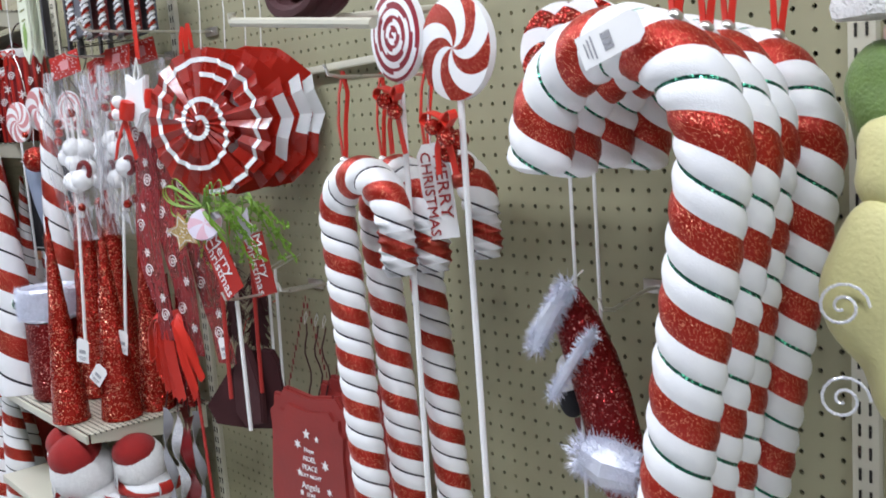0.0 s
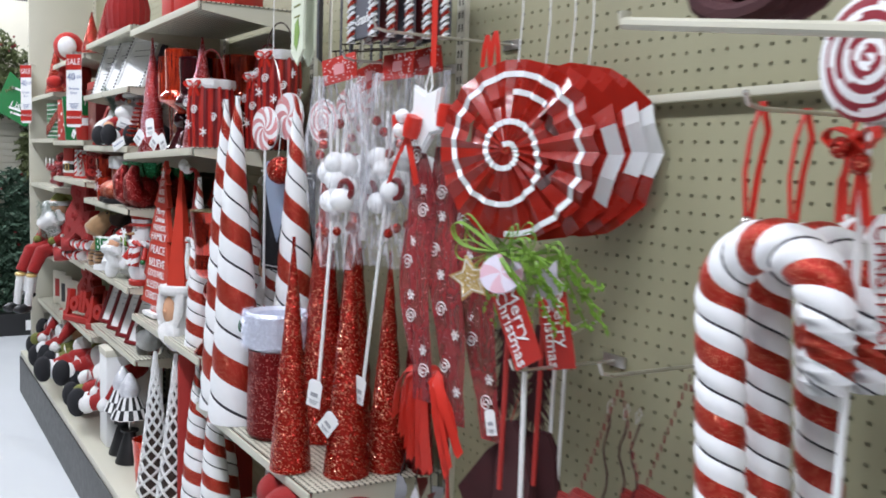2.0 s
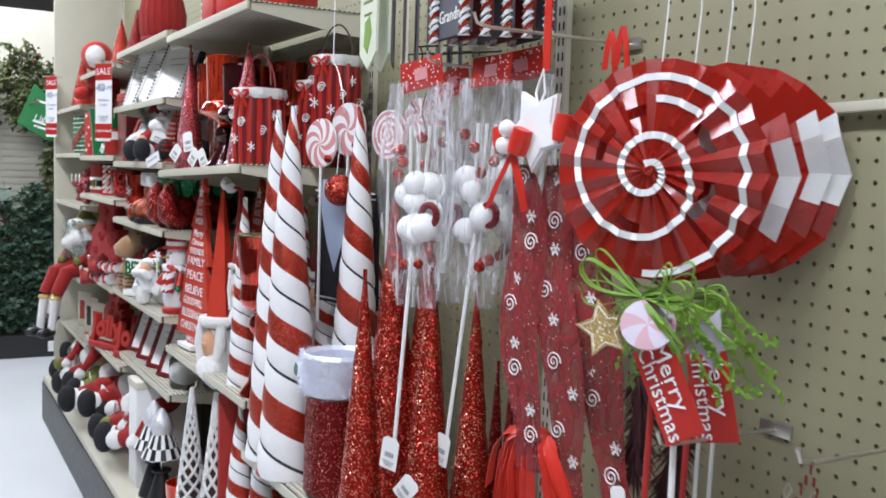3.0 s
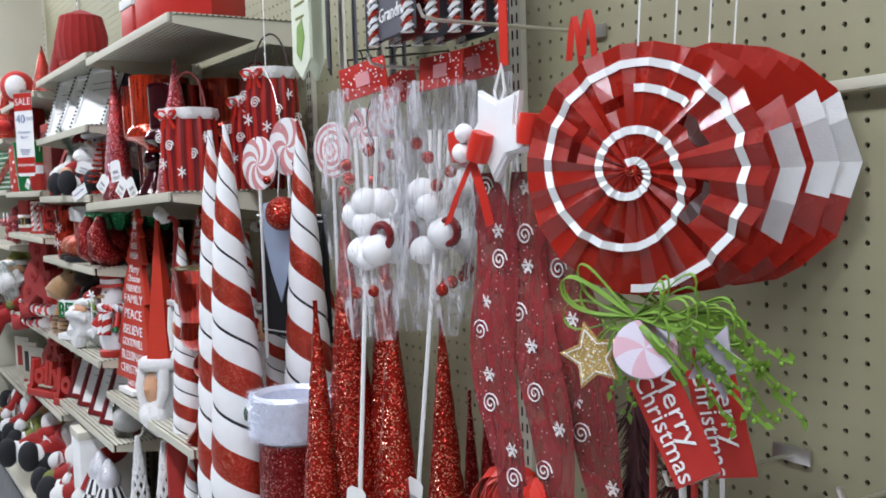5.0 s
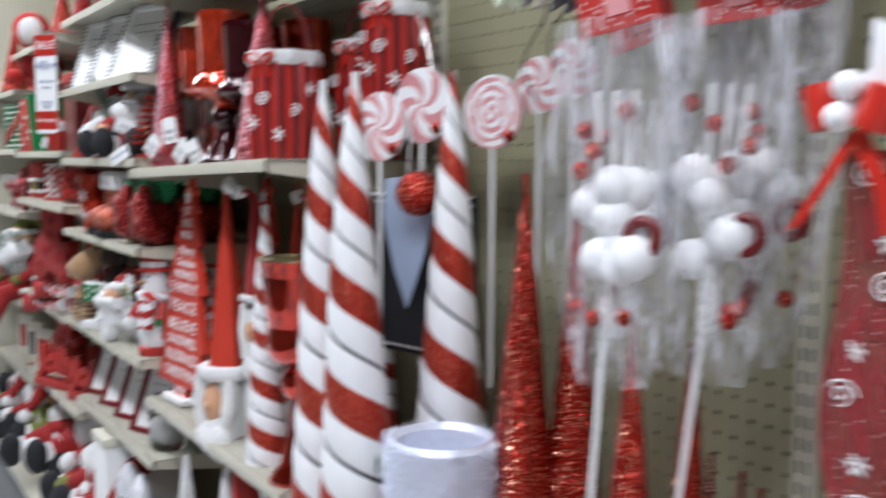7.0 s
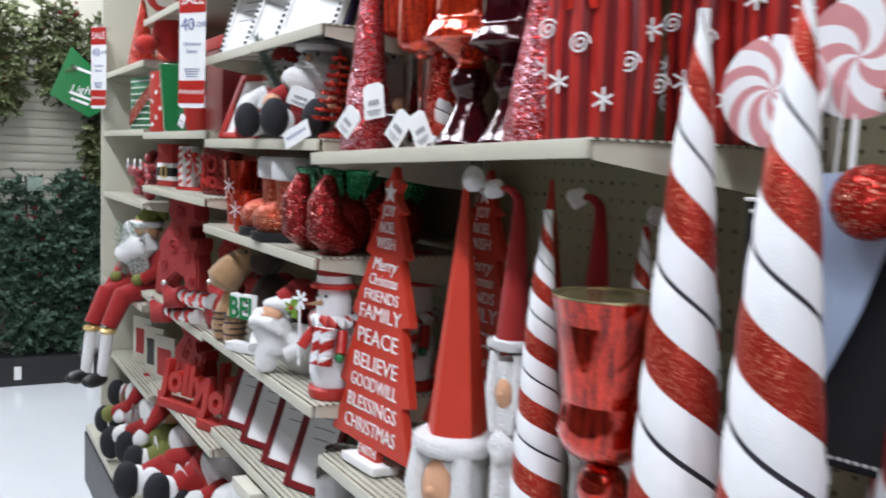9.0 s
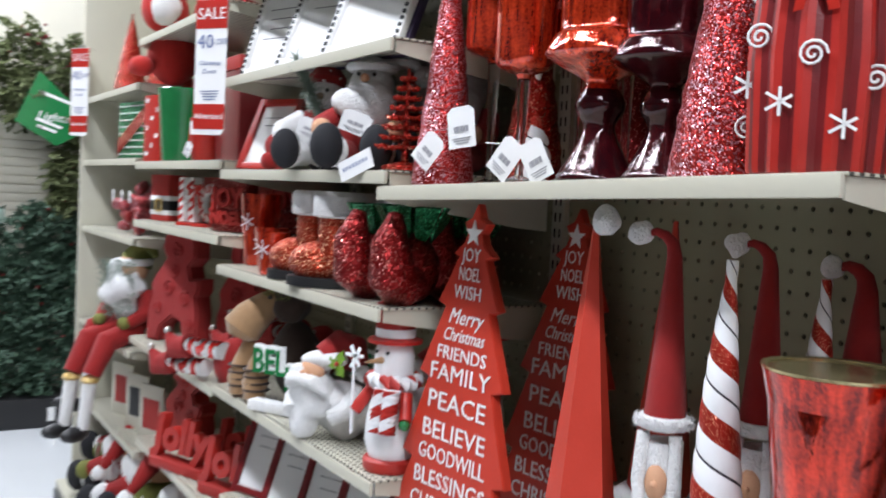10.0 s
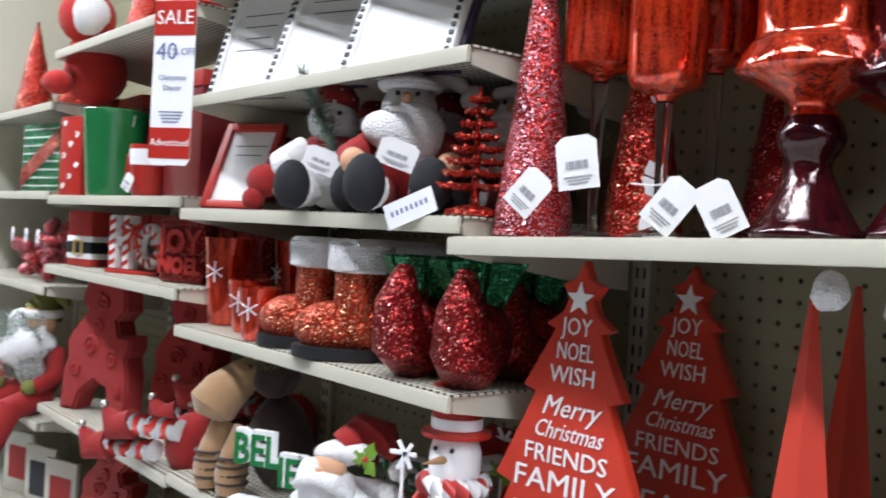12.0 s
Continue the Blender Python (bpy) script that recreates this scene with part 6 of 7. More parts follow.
red_glass(-4.71, 0.96, S3C, 0.15, 0.045, REDGLASS, "tall red glass candle cup with glitter snowflake")
red_glass(-4.59, 0.94, S3C, 0.085, 0.036, REDGLASS, "red glass candle cup")
mg = red_glass(-4.49, 0.905, S3C, 0.08, 0.034, REDGLASS, "round red glass cup with silver snowflake")


def fur_boot(x, y, z, rz):
    t = thing("glitter_boot", "red glitter boot decoration with white fur cuff and black sole", "boot", x, y, z, rz, "glitter boots")
    part("shaft", lathe([(0.034, 0.05), (0.035, 0.075), (0.035, 0.125)], 22), BOOTGLIT, t)
    part("foot", ball(0.042, (0, -0.03, 0.04), (0.82, 1.45, 0.9), seg=20), BOOTGLIT, t)
    part("heel", ball(0.036, (0, 0.008, 0.045), (1, 1, 1.2), seg=18), BOOTGLIT, t)
    so = [(0.039 * math.cos(i * 0.314) * 1.05, 0.068 * math.sin(i * 0.314) + 0.025) for i in range(20)]
    bm = bmesh.new()
    slab(so, 0.016, bm)
    bmesh.ops.transform(bm, matrix=Matrix.Rotation(radians(90), 4, "X"), verts=bm.verts)
    sob = part("sole", bm, BLACKP, t, "black sole")
    sob.location.z = 0.0
    b = lathe([(0.036, 0.118), (0.045, 0.122), (0.046, 0.155), (0.04, 0.163), (0.03, 0.158)], 24)
    rnd = random.Random(5)
    for _ in range(600):
        a = rnd.uniform(0, 6.28)
        d = Vector((math.cos(a), math.sin(a), 0))
        fluff(b, d * 0.044 + Vector((0, 0, rnd.uniform(0.121, 0.16))), d, 0.005, 0.0005, 1, 0.9, rnd)
    part("cuff", b, FUR, t, "white fur cuff")
    return t


fb = fur_boot(-4.385, 0.945, S3C, -48)
for bx_, by_ in ((-4.265, 0.935), (-4.40, 1.07), (-4.28, 1.06)):
    copy_thing(fb, pose(bx_, by_, S3C, 0, 0, -48))


def elf_shoe(x, y, z, rz):
    t = thing("elf_shoe", "red glitter elf shoe with curled toe and green cuff", "elf shoe", x, y, z, rz, "elf shoes")
    part("shoe", ball(0.042, (0, 0, 0.045), (0.95, 1.05, 1.1), seg=20), RGLITD, t)
    part("toe", tube([(0, -0.02, 0.03), (0, -0.05, 0.04), (0, -0.058, 0.08), (0, -0.045, 0.115)], [0.036, 0.031, 0.024, 0.010], 14), RGLITD, t)
    for k in range(8):
        b = bmesh.new()
        a = k * math.pi / 4
        m = Matrix.Translation((0, 0.01, 0.085)) @ Matrix.Rotation(a, 4, "Z") @ Matrix.Translation((0, -0.03, 0)) @ Matrix.Rotation(radians(28), 4, "X")
        slab([(-0.017, 0.045), (0.017, 0.045), (0.012, 0.01), (0, -0.02), (-0.012, 0.01)], 0.003, b, m)
        part("cuff_point", b, GGLIT, t, "pointed green glitter cuff flap")
    t.scale = (1.17, 1.17, 1.17)
    return t


elf_shoe(-4.135, 0.945, S3C, 25)
elf_shoe(-4.04, 0.95, S3C, 35)
elf_shoe(-4.06, 1.06, S3C, 20)


# ---- figures shelf ----
def moose(x, y, z, rz):
    t = thing("moose_plush", "tan plush moose with dark shaggy mane and knitted legs", "plush toy", x, y, z, rz)
    part("body", ball(0.05, (0.025, 0.025, 0.07), (1.0, 0.9, 1.35), seg=18, lump=0.1), BROWN, t, "dark brown body")
    part("muzzle", tube([(0.012, 0.0, 0.182), (-0.008, -0.02, 0.165), (-0.026, -0.042, 0.14), (-0.034, -0.056, 0.12), (-0.036, -0.062, 0.106)], [0.018, 0.026, 0.034, 0.036, 0.020], 18), TAN, t, "long tan muzzle")
    part("mane", ball(0.036, (0.022, 0.012, 0.176), (1, 0.9, 1.1), seg=22, lump=0.5), BROWN, t, "shaggy dark brown mane")
    sp = bmesh.new()
    rnd = random.Random(8)
    for _ in range(160):
        fluff(sp, (0.02 + rnd.uniform(-0.026, 0.026), -0.01 + rnd.uniform(-0.02, 0.02), 0.195 + rnd.uniform(-0.018, 0.014)), (rnd.uniform(-1, 1), -0.6, rnd.uniform(-0.4, 1)), 0.016, 0.0012, 1, 0.8, rnd)
    part("holly_tuft", sp, OLIVE, t, "olive sprig on its head", smooth=False)
    for k in (-1, 1):
        part("eye", ball(0.004, (0.0 + k * 0.016, -0.03, 0.182), seg=8), BLACKP, t)
        part("antler", tube([(0.02 + k * 0.016, 0.012, 0.196), (0.02 + k * 0.04, 0.012, 0.208), (0.02 + k * 0.05, 0.008, 0.222)], [0.010, 0.015, 0.007], 10), BROWN, t)
        lx = -0.012 + k * 0.026
        lg = part("leg", tube([(lx, -0.03, 0.095), (lx, -0.045, 0.06), (lx - 0.002, -0.052, 0.03), (lx - 0.002, -0.052, 0.004)], [0.017, 0.021, 0.023, 0.019], 14), TAN, t, "tan knitted leg")
        for j in range(4):
            part("knit_band", tube([(lx - 0.001 + 0.0222 * math.cos(i * 0.42), -0.05 + 0.0222 * math.sin(i * 0.42), 0.02 + 0.012 * j) for i in range(16)], 0.0022, 6), BROWN, lg, "dark knitted band")
    return t


ms_ = moose(-4.572, 0.955, S5C, 10)
ms_.scale = (1.12, 1.12, 1.12)
bs = thing("believe_sign", "green and white glitter word sign reading Believe", "word sign", -4.415, 0.915, S5C, 28)
for txt, dx, dz, sz_ in (("BEL", -0.042, 0.092, 0.066), ("IEVE", 0.042, 0.066, 0.062)):
    words(txt, sz_, WHITEP, bs, (dx + 0.002, 0.0, dz + 0.003), extrude=0.006, bold=0.004, squash=0.8)
    words(txt, sz_, GREEN, bs, (dx, -0.007, dz), extrude=0.002, bold=0.001, squash=0.8)
part("base", box(0.17, 0.03, 0.02, (0, 0, 0), 0.003), FUR, bs, "snowy white base")


def santa_figure(x, y, z, rz):
    t = thing("santa_figurine", "white bearded santa figurine with red hat and holly", "figurine", x, y, z, rz)
    part("body", ball(0.052, (0.01, 0.01, 0.048), (1.15, 0.9, 0.95), seg=24, lump=0.15), FUR, t, "white fur coat")
    part("beard", ball(0.046, (-0.026, -0.036, 0.066), (0.9, 0.6, 1.35), seg=28, lump=0.45), FUR, t, "long curly white beard")
    part("moustache", tube([(-0.062, -0.056, 0.088), (-0.044, -0.066, 0.102), (-0.02, -0.068, 0.106), (0.004, -0.066, 0.102), (0.022, -0.056, 0.086)], [0.006, 0.013, 0.010, 0.013, 0.006], 10), FUR, t)
    part("face", ball(0.024, (-0.02, -0.044, 0.116), (1.1, 0.7, 0.8), seg=14), SKIN, t)
    part("nose", ball(0.0065, (-0.021, -0.064, 0.114), seg=10), SKIN, t)
    part("hat_trim", ball(0.036, (-0.008, -0.03, 0.136), (1.25, 0.75, 0.5), seg=22, lump=0.3), FUR, t, "white fur hat trim")
    part("hat", tube([(0.0, -0.01, 0.135), (0.012, 0.0, 0.158), (0.04, -0.004, 0.158), (0.064, -0.012, 0.135)], [0.038, 0.03, 0.022, 0.010], 16), REDFELT, t, "red felt hat")
    part("pompom", ball(0.014, (0.07, -0.016, 0.12), seg=12, lump=0.2), FUR, t)
    for k in range(3):
        part("holly_leaf", slab([(0, 0), (0.009, 0.003), (0.008, 0.009), (0.013, 0.014), (0.006, 0.019), (0.002, 0.026), (-0.004, 0.017), (-0.008, 0.010), (-0.004, 0.006)], 0.0015, None, Matrix.Translation((0.038, -0.048, 0.136)) @ Matrix.Rotation(radians(120 * k + 20), 4, "Y")), LEAFG, t, "green holly leaf")
    part("holly_berry", ball(0.004, (0.038, -0.05, 0.136), seg=8), RED, t)
    for k in (-1, 1):
        part("arm", tube([(k * 0.05, 0.0, 0.085), (k * 0.06 - 0.006, -0.035, 0.06), (k * 0.042 - 0.01, -0.056, 0.045)], [0.017, 0.018, 0.014], 12), FUR, t)
    return t


santa_figure(-4.245, 0.935, S5C, 25)
santa_figure(-4.12, 1.06, S5C, 25)


def snowman_figure(x, y, z, rz):
    t = thing("snowman_figurine", "white snowman figurine with red top hat and striped scarf", "figurine", x, y, z, rz)
    part("base", lathe([(0.04, 0), (0.042, 0.004), (0.042, 0.016), (0.038, 0.02)], 24), RED, t, "red round base")
    part("body", lathe([(0.034, 0.02), (0.041, 0.045), (0.039, 0.08), (0.032, 0.11), (0.028, 0.13), (0.031, 0.15), (0.031, 0.175), (0.026, 0.195)], 24), WHITE, t)
    part("hat", lathe([(0.042, 0.195), (0.042, 0.2), (0.030, 0.203), (0.032, 0.25), (0.03, 0.254)], 24), RED, t, "red top hat")
    part("hat_band", lathe([(0.0312, 0.204), (0.0316, 0.216), (0.0316, 0.217)], 24), WHITE, t, "white hat band")
    part("scarf", twist([(0.034 * math.cos(i * 0.35), 0.034 * math.sin(i * 0.35), 0.137) for i in range(19)], [0.0125] * 19, 0.045, P4((1, 6), (0, 6)), side=(0, 0, 1)), [WHITE, RED], t, "red and white striped scarf")
    for k in range(2):
        part("scarf_tail", twist([(0.012 + 0.018 * k, -0.040 - 0.001 * i, 0.13 - 0.008 * i) for i in range(9)], [0.014] * 9, 0.034, P4((1, 6), (0, 6)), side=(1, 0, 0)), [WHITE, RED], t, "striped scarf tail")
    part("carrot_nose", tube([(0, -0.028, 0.17), (-0.012, -0.055, 0.168)], [0.006, 0.001], 8), TAN, t, "orange carrot nose")
    for k in (-1, 1):
        part("eye", ball(0.003, (k * 0.011, -0.03, 0.182), seg=8), BLACKP, t)
        part("arm", tube([(k * 0.034, -0.01, 0.12), (k * 0.05, -0.03, 0.085)], 0.010, 10), RED, t)
    sf = bmesh.new()
    for a in range(3):
        box(0.036, 0.003, 0.005, (-0.052, -0.034, 0.168), 0.0005, sf, Matrix.Rotation(radians(60 * a), 4, "Y"))
    part("snowflake", sf, WHITE, t, "white snowflake on a stick")
    part("wand", tube([(-0.052, -0.034, 0.16), (-0.052, -0.034, 0.05)], 0.0022, 6), WHITE, t)
    part("mitten", ball(0.009, (0.05, -0.032, 0.08), seg=10), GREEN, t, "green mitten")
    return t


snowman_figure(-4.045, 0.935, S5C, 22)
gj = thing("glass_jar", "clear glass jar with white filling", "jar", -4.08, 0.97, S7C, 0)
part("jar", lathe([(0.04, 0), (0.045, 0.01), (0.045, 0.09), (0.03, 0.11), (0.03, 0.13)], 24), CLEAR, gj)
part("filling", ball(0.034, (0, 0, 0.045), seg=14, lump=0.1), FUR, gj)
gj2 = copy_thing(gj, pose(-4.02, 1.06, S7C))


# ---- second rows standing behind on the same shelves ----
def again(name, spots):
    src = next(o for o in bpy.data.objects if o.parent is None and o.name == name)
    for x, y, z, rz in spots:
        copy_thing(src, pose(x, y, z, 0, 0, rz))


again("sitting_plush", [(-4.47, 1.09, S2C, 25), (-4.29, 1.10, S2C, 20)])
again("sitting_plush.001", [(-4.12, 1.09, S2C, 25)])
again("believe_sign", [(-4.33, 1.07, S5C, 20)])
again("snowman_figurine", [(-4.05, 1.10, S5C, 20)])
again("glass_candle_cup", [(-4.66, 1.07, S3C, 0), (-4.55, 1.08, S3C, 0), (-4.72, 1.13, S3C, 0)])
again("elf_shoe", [(-4.14, 1.09, S3C, 25), (-4.21, 1.12, S3C, 20)])
# ---- the two far bays ----
D2, D3, D4, D5, D7 = 1.3265, 1.1665, 1.6615, 0.8415, 0.5515
E2, E3, E4, E5, E7 = 1.3365, 1.1115, 1.5465, 0.7915, 0.5015
gbk = thing("green_bucket", "glossy green metal bucket", "bucket", -5.275, 0.95, D2, 20)
part("pail", lathe([(0.055, 0), (0.057, 0.006), (0.07, 0.175), (0.074, 0.185), (0.07, 0.188), (0.066, 0.175), (0.052, 0.01)], 30), GREEN, gbk)
part("handle", tube([(0.072 * math.cos(i * math.pi / 10), -0.01, 0.175 - 0.06 * math.sin(i * math.pi / 10)) for i in range(11)], 0.002, 6), CHROME, gbk)
rpb = thing("polka_gift_box", "red gift box printed with white dots and snowflakes", "gift box", -5.435, 0.95, D2, 15)
part("carton", box(0.085, 0.1, 0.18, (0, 0, 0), 0.002), RED, rpb)
swirls(rpb, [(-0.025 + 0.025 * (k % 3), -0.0512, 0.02 + 0.024 * k, k % 2) for k in range(7)], r=0.008)
ggb = thing("green_basket", "green glitter box wrapped with red ribbon and white dots", "gift box", -5.66, 0.96, E2, 10)
part("carton", box(0.19, 0.12, 0.165, (0, 0, 0), 0.003), GGLIT, ggb)
part("ribbon_band", strap([(-0.096, -0.0625, 0.03), (0.0, -0.0635, 0.08), (0.096, -0.0625, 0.13)], 0.045, (0, 0, 1)), RGLIT, ggb, "red glitter ribbon")
dd = bmesh.new()
for i in range(12):
    for j in range(8):
        ball(0.0028, (-0.088 + i * 0.016, -0.061, 0.012 + j * 0.02), bm=dd, seg=6)
part("dots", dd, WHITEP, ggb)
smg = thing("striped_mug", "red ceramic mug with white stripes and handle", "mug", -5.02, 0.93, D2, 20)
part("cup", lathe([(0.03, 0), (0.034, 0.006), (0.038, 0.1), (0.035, 0.1), (0.031, 0.01)], 22), RED, smg)
part("band", lathe([(0.0372, 0.06), (0.0385, 0.09), (0.0385, 0.091)], 22), WHITEP, smg, "white band")
part("handle", tube([(-0.036, 0, 0.085), (-0.06, 0, 0.08), (-0.062, 0, 0.04), (-0.034, 0, 0.025)], 0.005, 8), RED, smg)
price_tag(smg, (0.0, -0.045, 0.04), 0.025, 0.035, ry=30)
rbx = thing("red_storage_box", "plain dark red storage box", "box", -4.87, 1.03, D2, 0)
part("carton", box(0.16, 0.2, 0.20, (0, 0, 0), 0.003), DKRED, rbx)
part("lid", box(0.166, 0.206, 0.03, (0, 0, 0.2), 0.003), REDM, rbx)


def sale_sign(x, y, z, rz):
    t = thing("sale_sign", "white and red hanging sale sign reading 40% off", "sale sign", x, y, z, rz, "sale signs")
    part("card", slab([(-0.042, 0.0), (-0.034, -0.006), (0.034, -0.006), (0.042, 0.006), (0.042, 0.29), (-0.042, 0.29)], 0.001), WHITEP, t)
    part("top_band", box(0.084, 0.0008, 0.062, (0, -0.0006, 0.226), 0), RED, t, "red band")
    part("bottom_band", box(0.084, 0.0008, 0.055, (0, -0.0006, 0.006), 0), RED, t, "red band")
    words("SALE", 0.036, WHITEP, t, (0, -0.0014, 0.257), extrude=0.0002)
    words("40", 0.044, INKBLUE, t, (-0.014, -0.0012, 0.196), extrude=0.0002)
    words("% OFF", 0.018, INKBLUE, t, (0.022, -0.0012, 0.196), extrude=0.0002)
    words("Christmas", 0.014, INKBLUE, t, (0, -0.0012, 0.150), extrude=0.0002)
    words("Decor", 0.014, INKBLUE, t, (0, -0.0012, 0.132), extrude=0.0002)
    words("Advertised", 0.018, WHITEP, t, (0, -0.0014, 0.034), extrude=0.0002)
    ln = bmesh.new()
    for k in range(4):
        box(0.05 - 0.006 * k, 0.0004, 0.002, (0, -0.0008, 0.088 - k * 0.006), 0, ln)
    part("small_print", ln, INKBLUE, t, smooth=False)
    part("clip", box(0.02, 0.012, 0.02, (0, 0.006, 0.28), 0.001), CHROME, t)
    part("clip_arm", tube([(0, 0.008, 0.29), (0.0, 0.03, 0.30), (0.0, 0.06, 0.29)], 0.002, 6), CHROME, t)
    return t


sg = sale_sign(-4.70, 0.835, 1.378, 34)
sg.scale = (0.93, 1.0, 0.925)
sale_sign(-6.20, 0.85, 1.42, 30)

hs = thing("santa_belt_house", "red wooden box house with black santa belt", "wooden house", -5.40, 0.95, D3, 18)
part("house", box(0.085, 0.06, 0.125, (0, 0, 0), 0.002), REDM, hs)
part("belt_trim", box(0.087, 0.062, 0.052, (0, 0, 0.016), 0.001), WHITEP, hs, "white dotted trim")
part("belt", box(0.089, 0.064, 0.026, (0, 0, 0.029), 0.001), BLACKP, hs, "black belt")
for n_, sx, sz, px, pz in (("buckle_side", 0.004, 0.034, -0.013, 0.025), ("buckle_side", 0.004, 0.034, 0.013, 0.025), ("buckle_rail", 0.022, 0.004, 0, 0.025), ("buckle_rail", 0.022, 0.004, 0, 0.055)):
    part(n_, box(sx, 0.004, sz, (px, -0.034, pz), 0.0008), GOLD, hs, "gold buckle")
lt = thing("candy_letters", "white letters with red candy stripes and ribbon bow", "letter sign", -5.12, 0.955, D3, 22)
H1, O1 = bmesh.new(), bmesh.new()
for dx in (-0.062, -0.022):
    box(0.019, 0.03, 0.112, (dx, 0, 0.008), 0.003, H1)
box(0.03, 0.026, 0.018, (-0.042, 0, 0.056), 0.002, H1)
part("letter_h", H1, WHITEP, lt, "white letter H")
tube([(0.036 + 0.026 * math.cos(i * 0.2618), 0, 0.058 + 0.036 * math.sin(i * 0.2618)) for i in range(24)], 0.0125, 10, O1, True)
part("letter_o", O1, WHITEP, lt, "white letter O")
for dx in (-0.062, -0.022):
    for k in range(5):
        part("stripe", slab([(-0.0095, 0), (0.0095, 0.010), (0.0095, 0.019), (-0.0095, 0.009)], 0.001, None, Matrix.Translation((dx, -0.0163, 0.012 + k * 0.021))), RED, lt, "red candy stripe")
for k in range(10):
    a = k * 0.628
    part("stripe", slab([(-0.010, -0.004), (0.010, 0.000), (0.010, 0.007), (-0.010, 0.003)], 0.001, None, Matrix.Translation((0.036 + 0.026 * math.cos(a), -0.0135, 0.058 + 0.036 * math.sin(a))) @ Matrix.Rotation(-a, 4, "Y")), RED, lt, "red candy stripe")
bow(lt, (0.01, -0.022, 0.095), 0.024, REDRIB, 0.05)
part("base", box(0.15, 0.04, 0.008, (0, 0, -0.001), 0.001), RED, lt, "red base")
rk = thing("red_glitter_letters", "deep red carved word block with curled shapes", "word block", -4.87, 0.955, D3, 24)
part("block", box(0.11, 0.04, 0.118, (0, 0, 0), 0.006), RGLITD, rk)
words("JOY", 0.06, REDM, rk, (0, -0.021, 0.075), extrude=0.006, bold=0.002)
words("NOEL", 0.04, REDM, rk, (0, -0.021, 0.03), extrude=0.006, bold=0.002)
for k, (x, m) in enumerate(((-5.60, PGLIT), (-5.70, RGLITD), (-5.82, PGLIT))):
    o = thing("bead_ornament", "pink and red beaded ornament cluster", "ornament", x, 0.94, E3, 0, "bead ornaments")
    rnd = random.Random(20 + k)
    for _ in range(24):
        part("bead", ball(rnd.uniform(0.012, 0.02), (rnd.uniform(-0.035, 0.035), rnd.uniform(-0.03, 0.03), 0.016 + rnd.random() * (0.13 - 0.06 * k * 0.5)), seg=10), m, o)
    price_tag(o, (0.0, -0.05, 0.13), 0.025, 0.035, ry=12)


def notched_tree(x, y, z, h, w, rz, m, label):
    """A thick cut-out deer: arched legs, a stepped neck and a square head, with carved scrolls on its face."""
    t = thing("deer_silhouette", label, "silhouette decoration", x, y, z, rz, "red deer silhouettes")
    out = [(-0.50, 0.0), (-0.28, 0.0), (-0.20, 0.14), (0.0, 0.24), (0.16, 0.20), (0.22, 0.0), (0.46, 0.0), (0.48, 0.30), (0.44, 0.44), (0.50, 0.50), (0.50, 0.60), (0.34, 0.60), (0.30, 0.70), (0.42, 0.78), (0.40, 0.96), (0.10, 1.0), (-0.16, 0.98), (-0.22, 0.84), (-0.14, 0.76), (-0.26, 0.66), (-0.34, 0.60), (-0.42, 0.52), (-0.40, 0.40), (-0.46, 0.30)]
    part("board", slab([(a * w, b * h) for a, b in out], 0.05, bevel=0.006), m, t)
    for k, (a, b, r) in enumerate(((-0.05, 0.50, 0.11), (0.26, 0.42, 0.09), (0.12, 0.84, 0.09), (-0.26, 0.32, 0.07), (0.05, 0.66, 0.07), (0.34, 0.20, 0.06))):
        part("scroll", tube([(a * w + r * w * (1 - i / 30) * math.cos(i * 0.4 + k), -0.001, b * h + r * w * (1 - i / 30) * math.sin(i * 0.4 + k)) for i in range(26)], 0.005, 6), m, t, "raised felt scroll")
    return t


notched_tree(-5.31, 0.94, D5, 0.30, 0.22, 22, REDFELT, "large red felt cut-out deer with carved scrolls")
notched_tree(-5.12, 1.06, D5, 0.29, 0.2, 20, REDFELT, "large red felt cut-out deer with carved scrolls")
notched_tree(-5.33, 0.98, D7, 0.22, 0.2, 15, REDM, "red wooden cut-out deer with carved scrolls")
el = thing("elf_leg_plush", "red elf shoes and striped stocking legs of a plush", "plush legs", -4.835, 0.895, D5 - 0.022, 20)
for k in (-1, 1):
    part("leg", twist([(k * 0.03 + 0.05 - 0.012 * i, -0.02 - 0.002 * i, 0.05 + 0.045 * (k > 0)) for i in range(9)], [0.02] * 9, 0.02, P4((1, 6), (0, 6)), side=(0, 1, 0)), [FUR, RED], el, "red and white striped leg")
    part("shoe", tube([(k * 0.03 - 0.05, -0.035, 0.05 + 0.045 * (k > 0)), (k * 0.03 - 0.09, -0.045, 0.04 + 0.045 * (k > 0)), (k * 0.03 - 0.11, -0.05, 0.07 + 0.045 * (k > 0))], [0.028, 0.026, 0.008], 12), REDFELT, el, "curled red felt shoe")
    part("bell", ball(0.008, (k * 0.03 - 0.112, -0.05, 0.078 + 0.045 * (k > 0)), seg=10), CHROME, el)
part("body", ball(0.05, (0.07, 0.02, 0.06), (1, 0.9, 1.2), seg=16, lump=0.06), REDFELT, el)
jl = thing("jolly_sign", "red cut out word sign reading Jolly", "word sign", -5.11, 0.925, D7, 22)
words("Jolly", 0.12, RED, jl, (0, 0, 0.085), extrude=0.012, bold=0.005, shear=0.2)
part("base", box(0.2, 0.05, 0.024, (0, 0, 0.0), 0.003), REDM, jl)
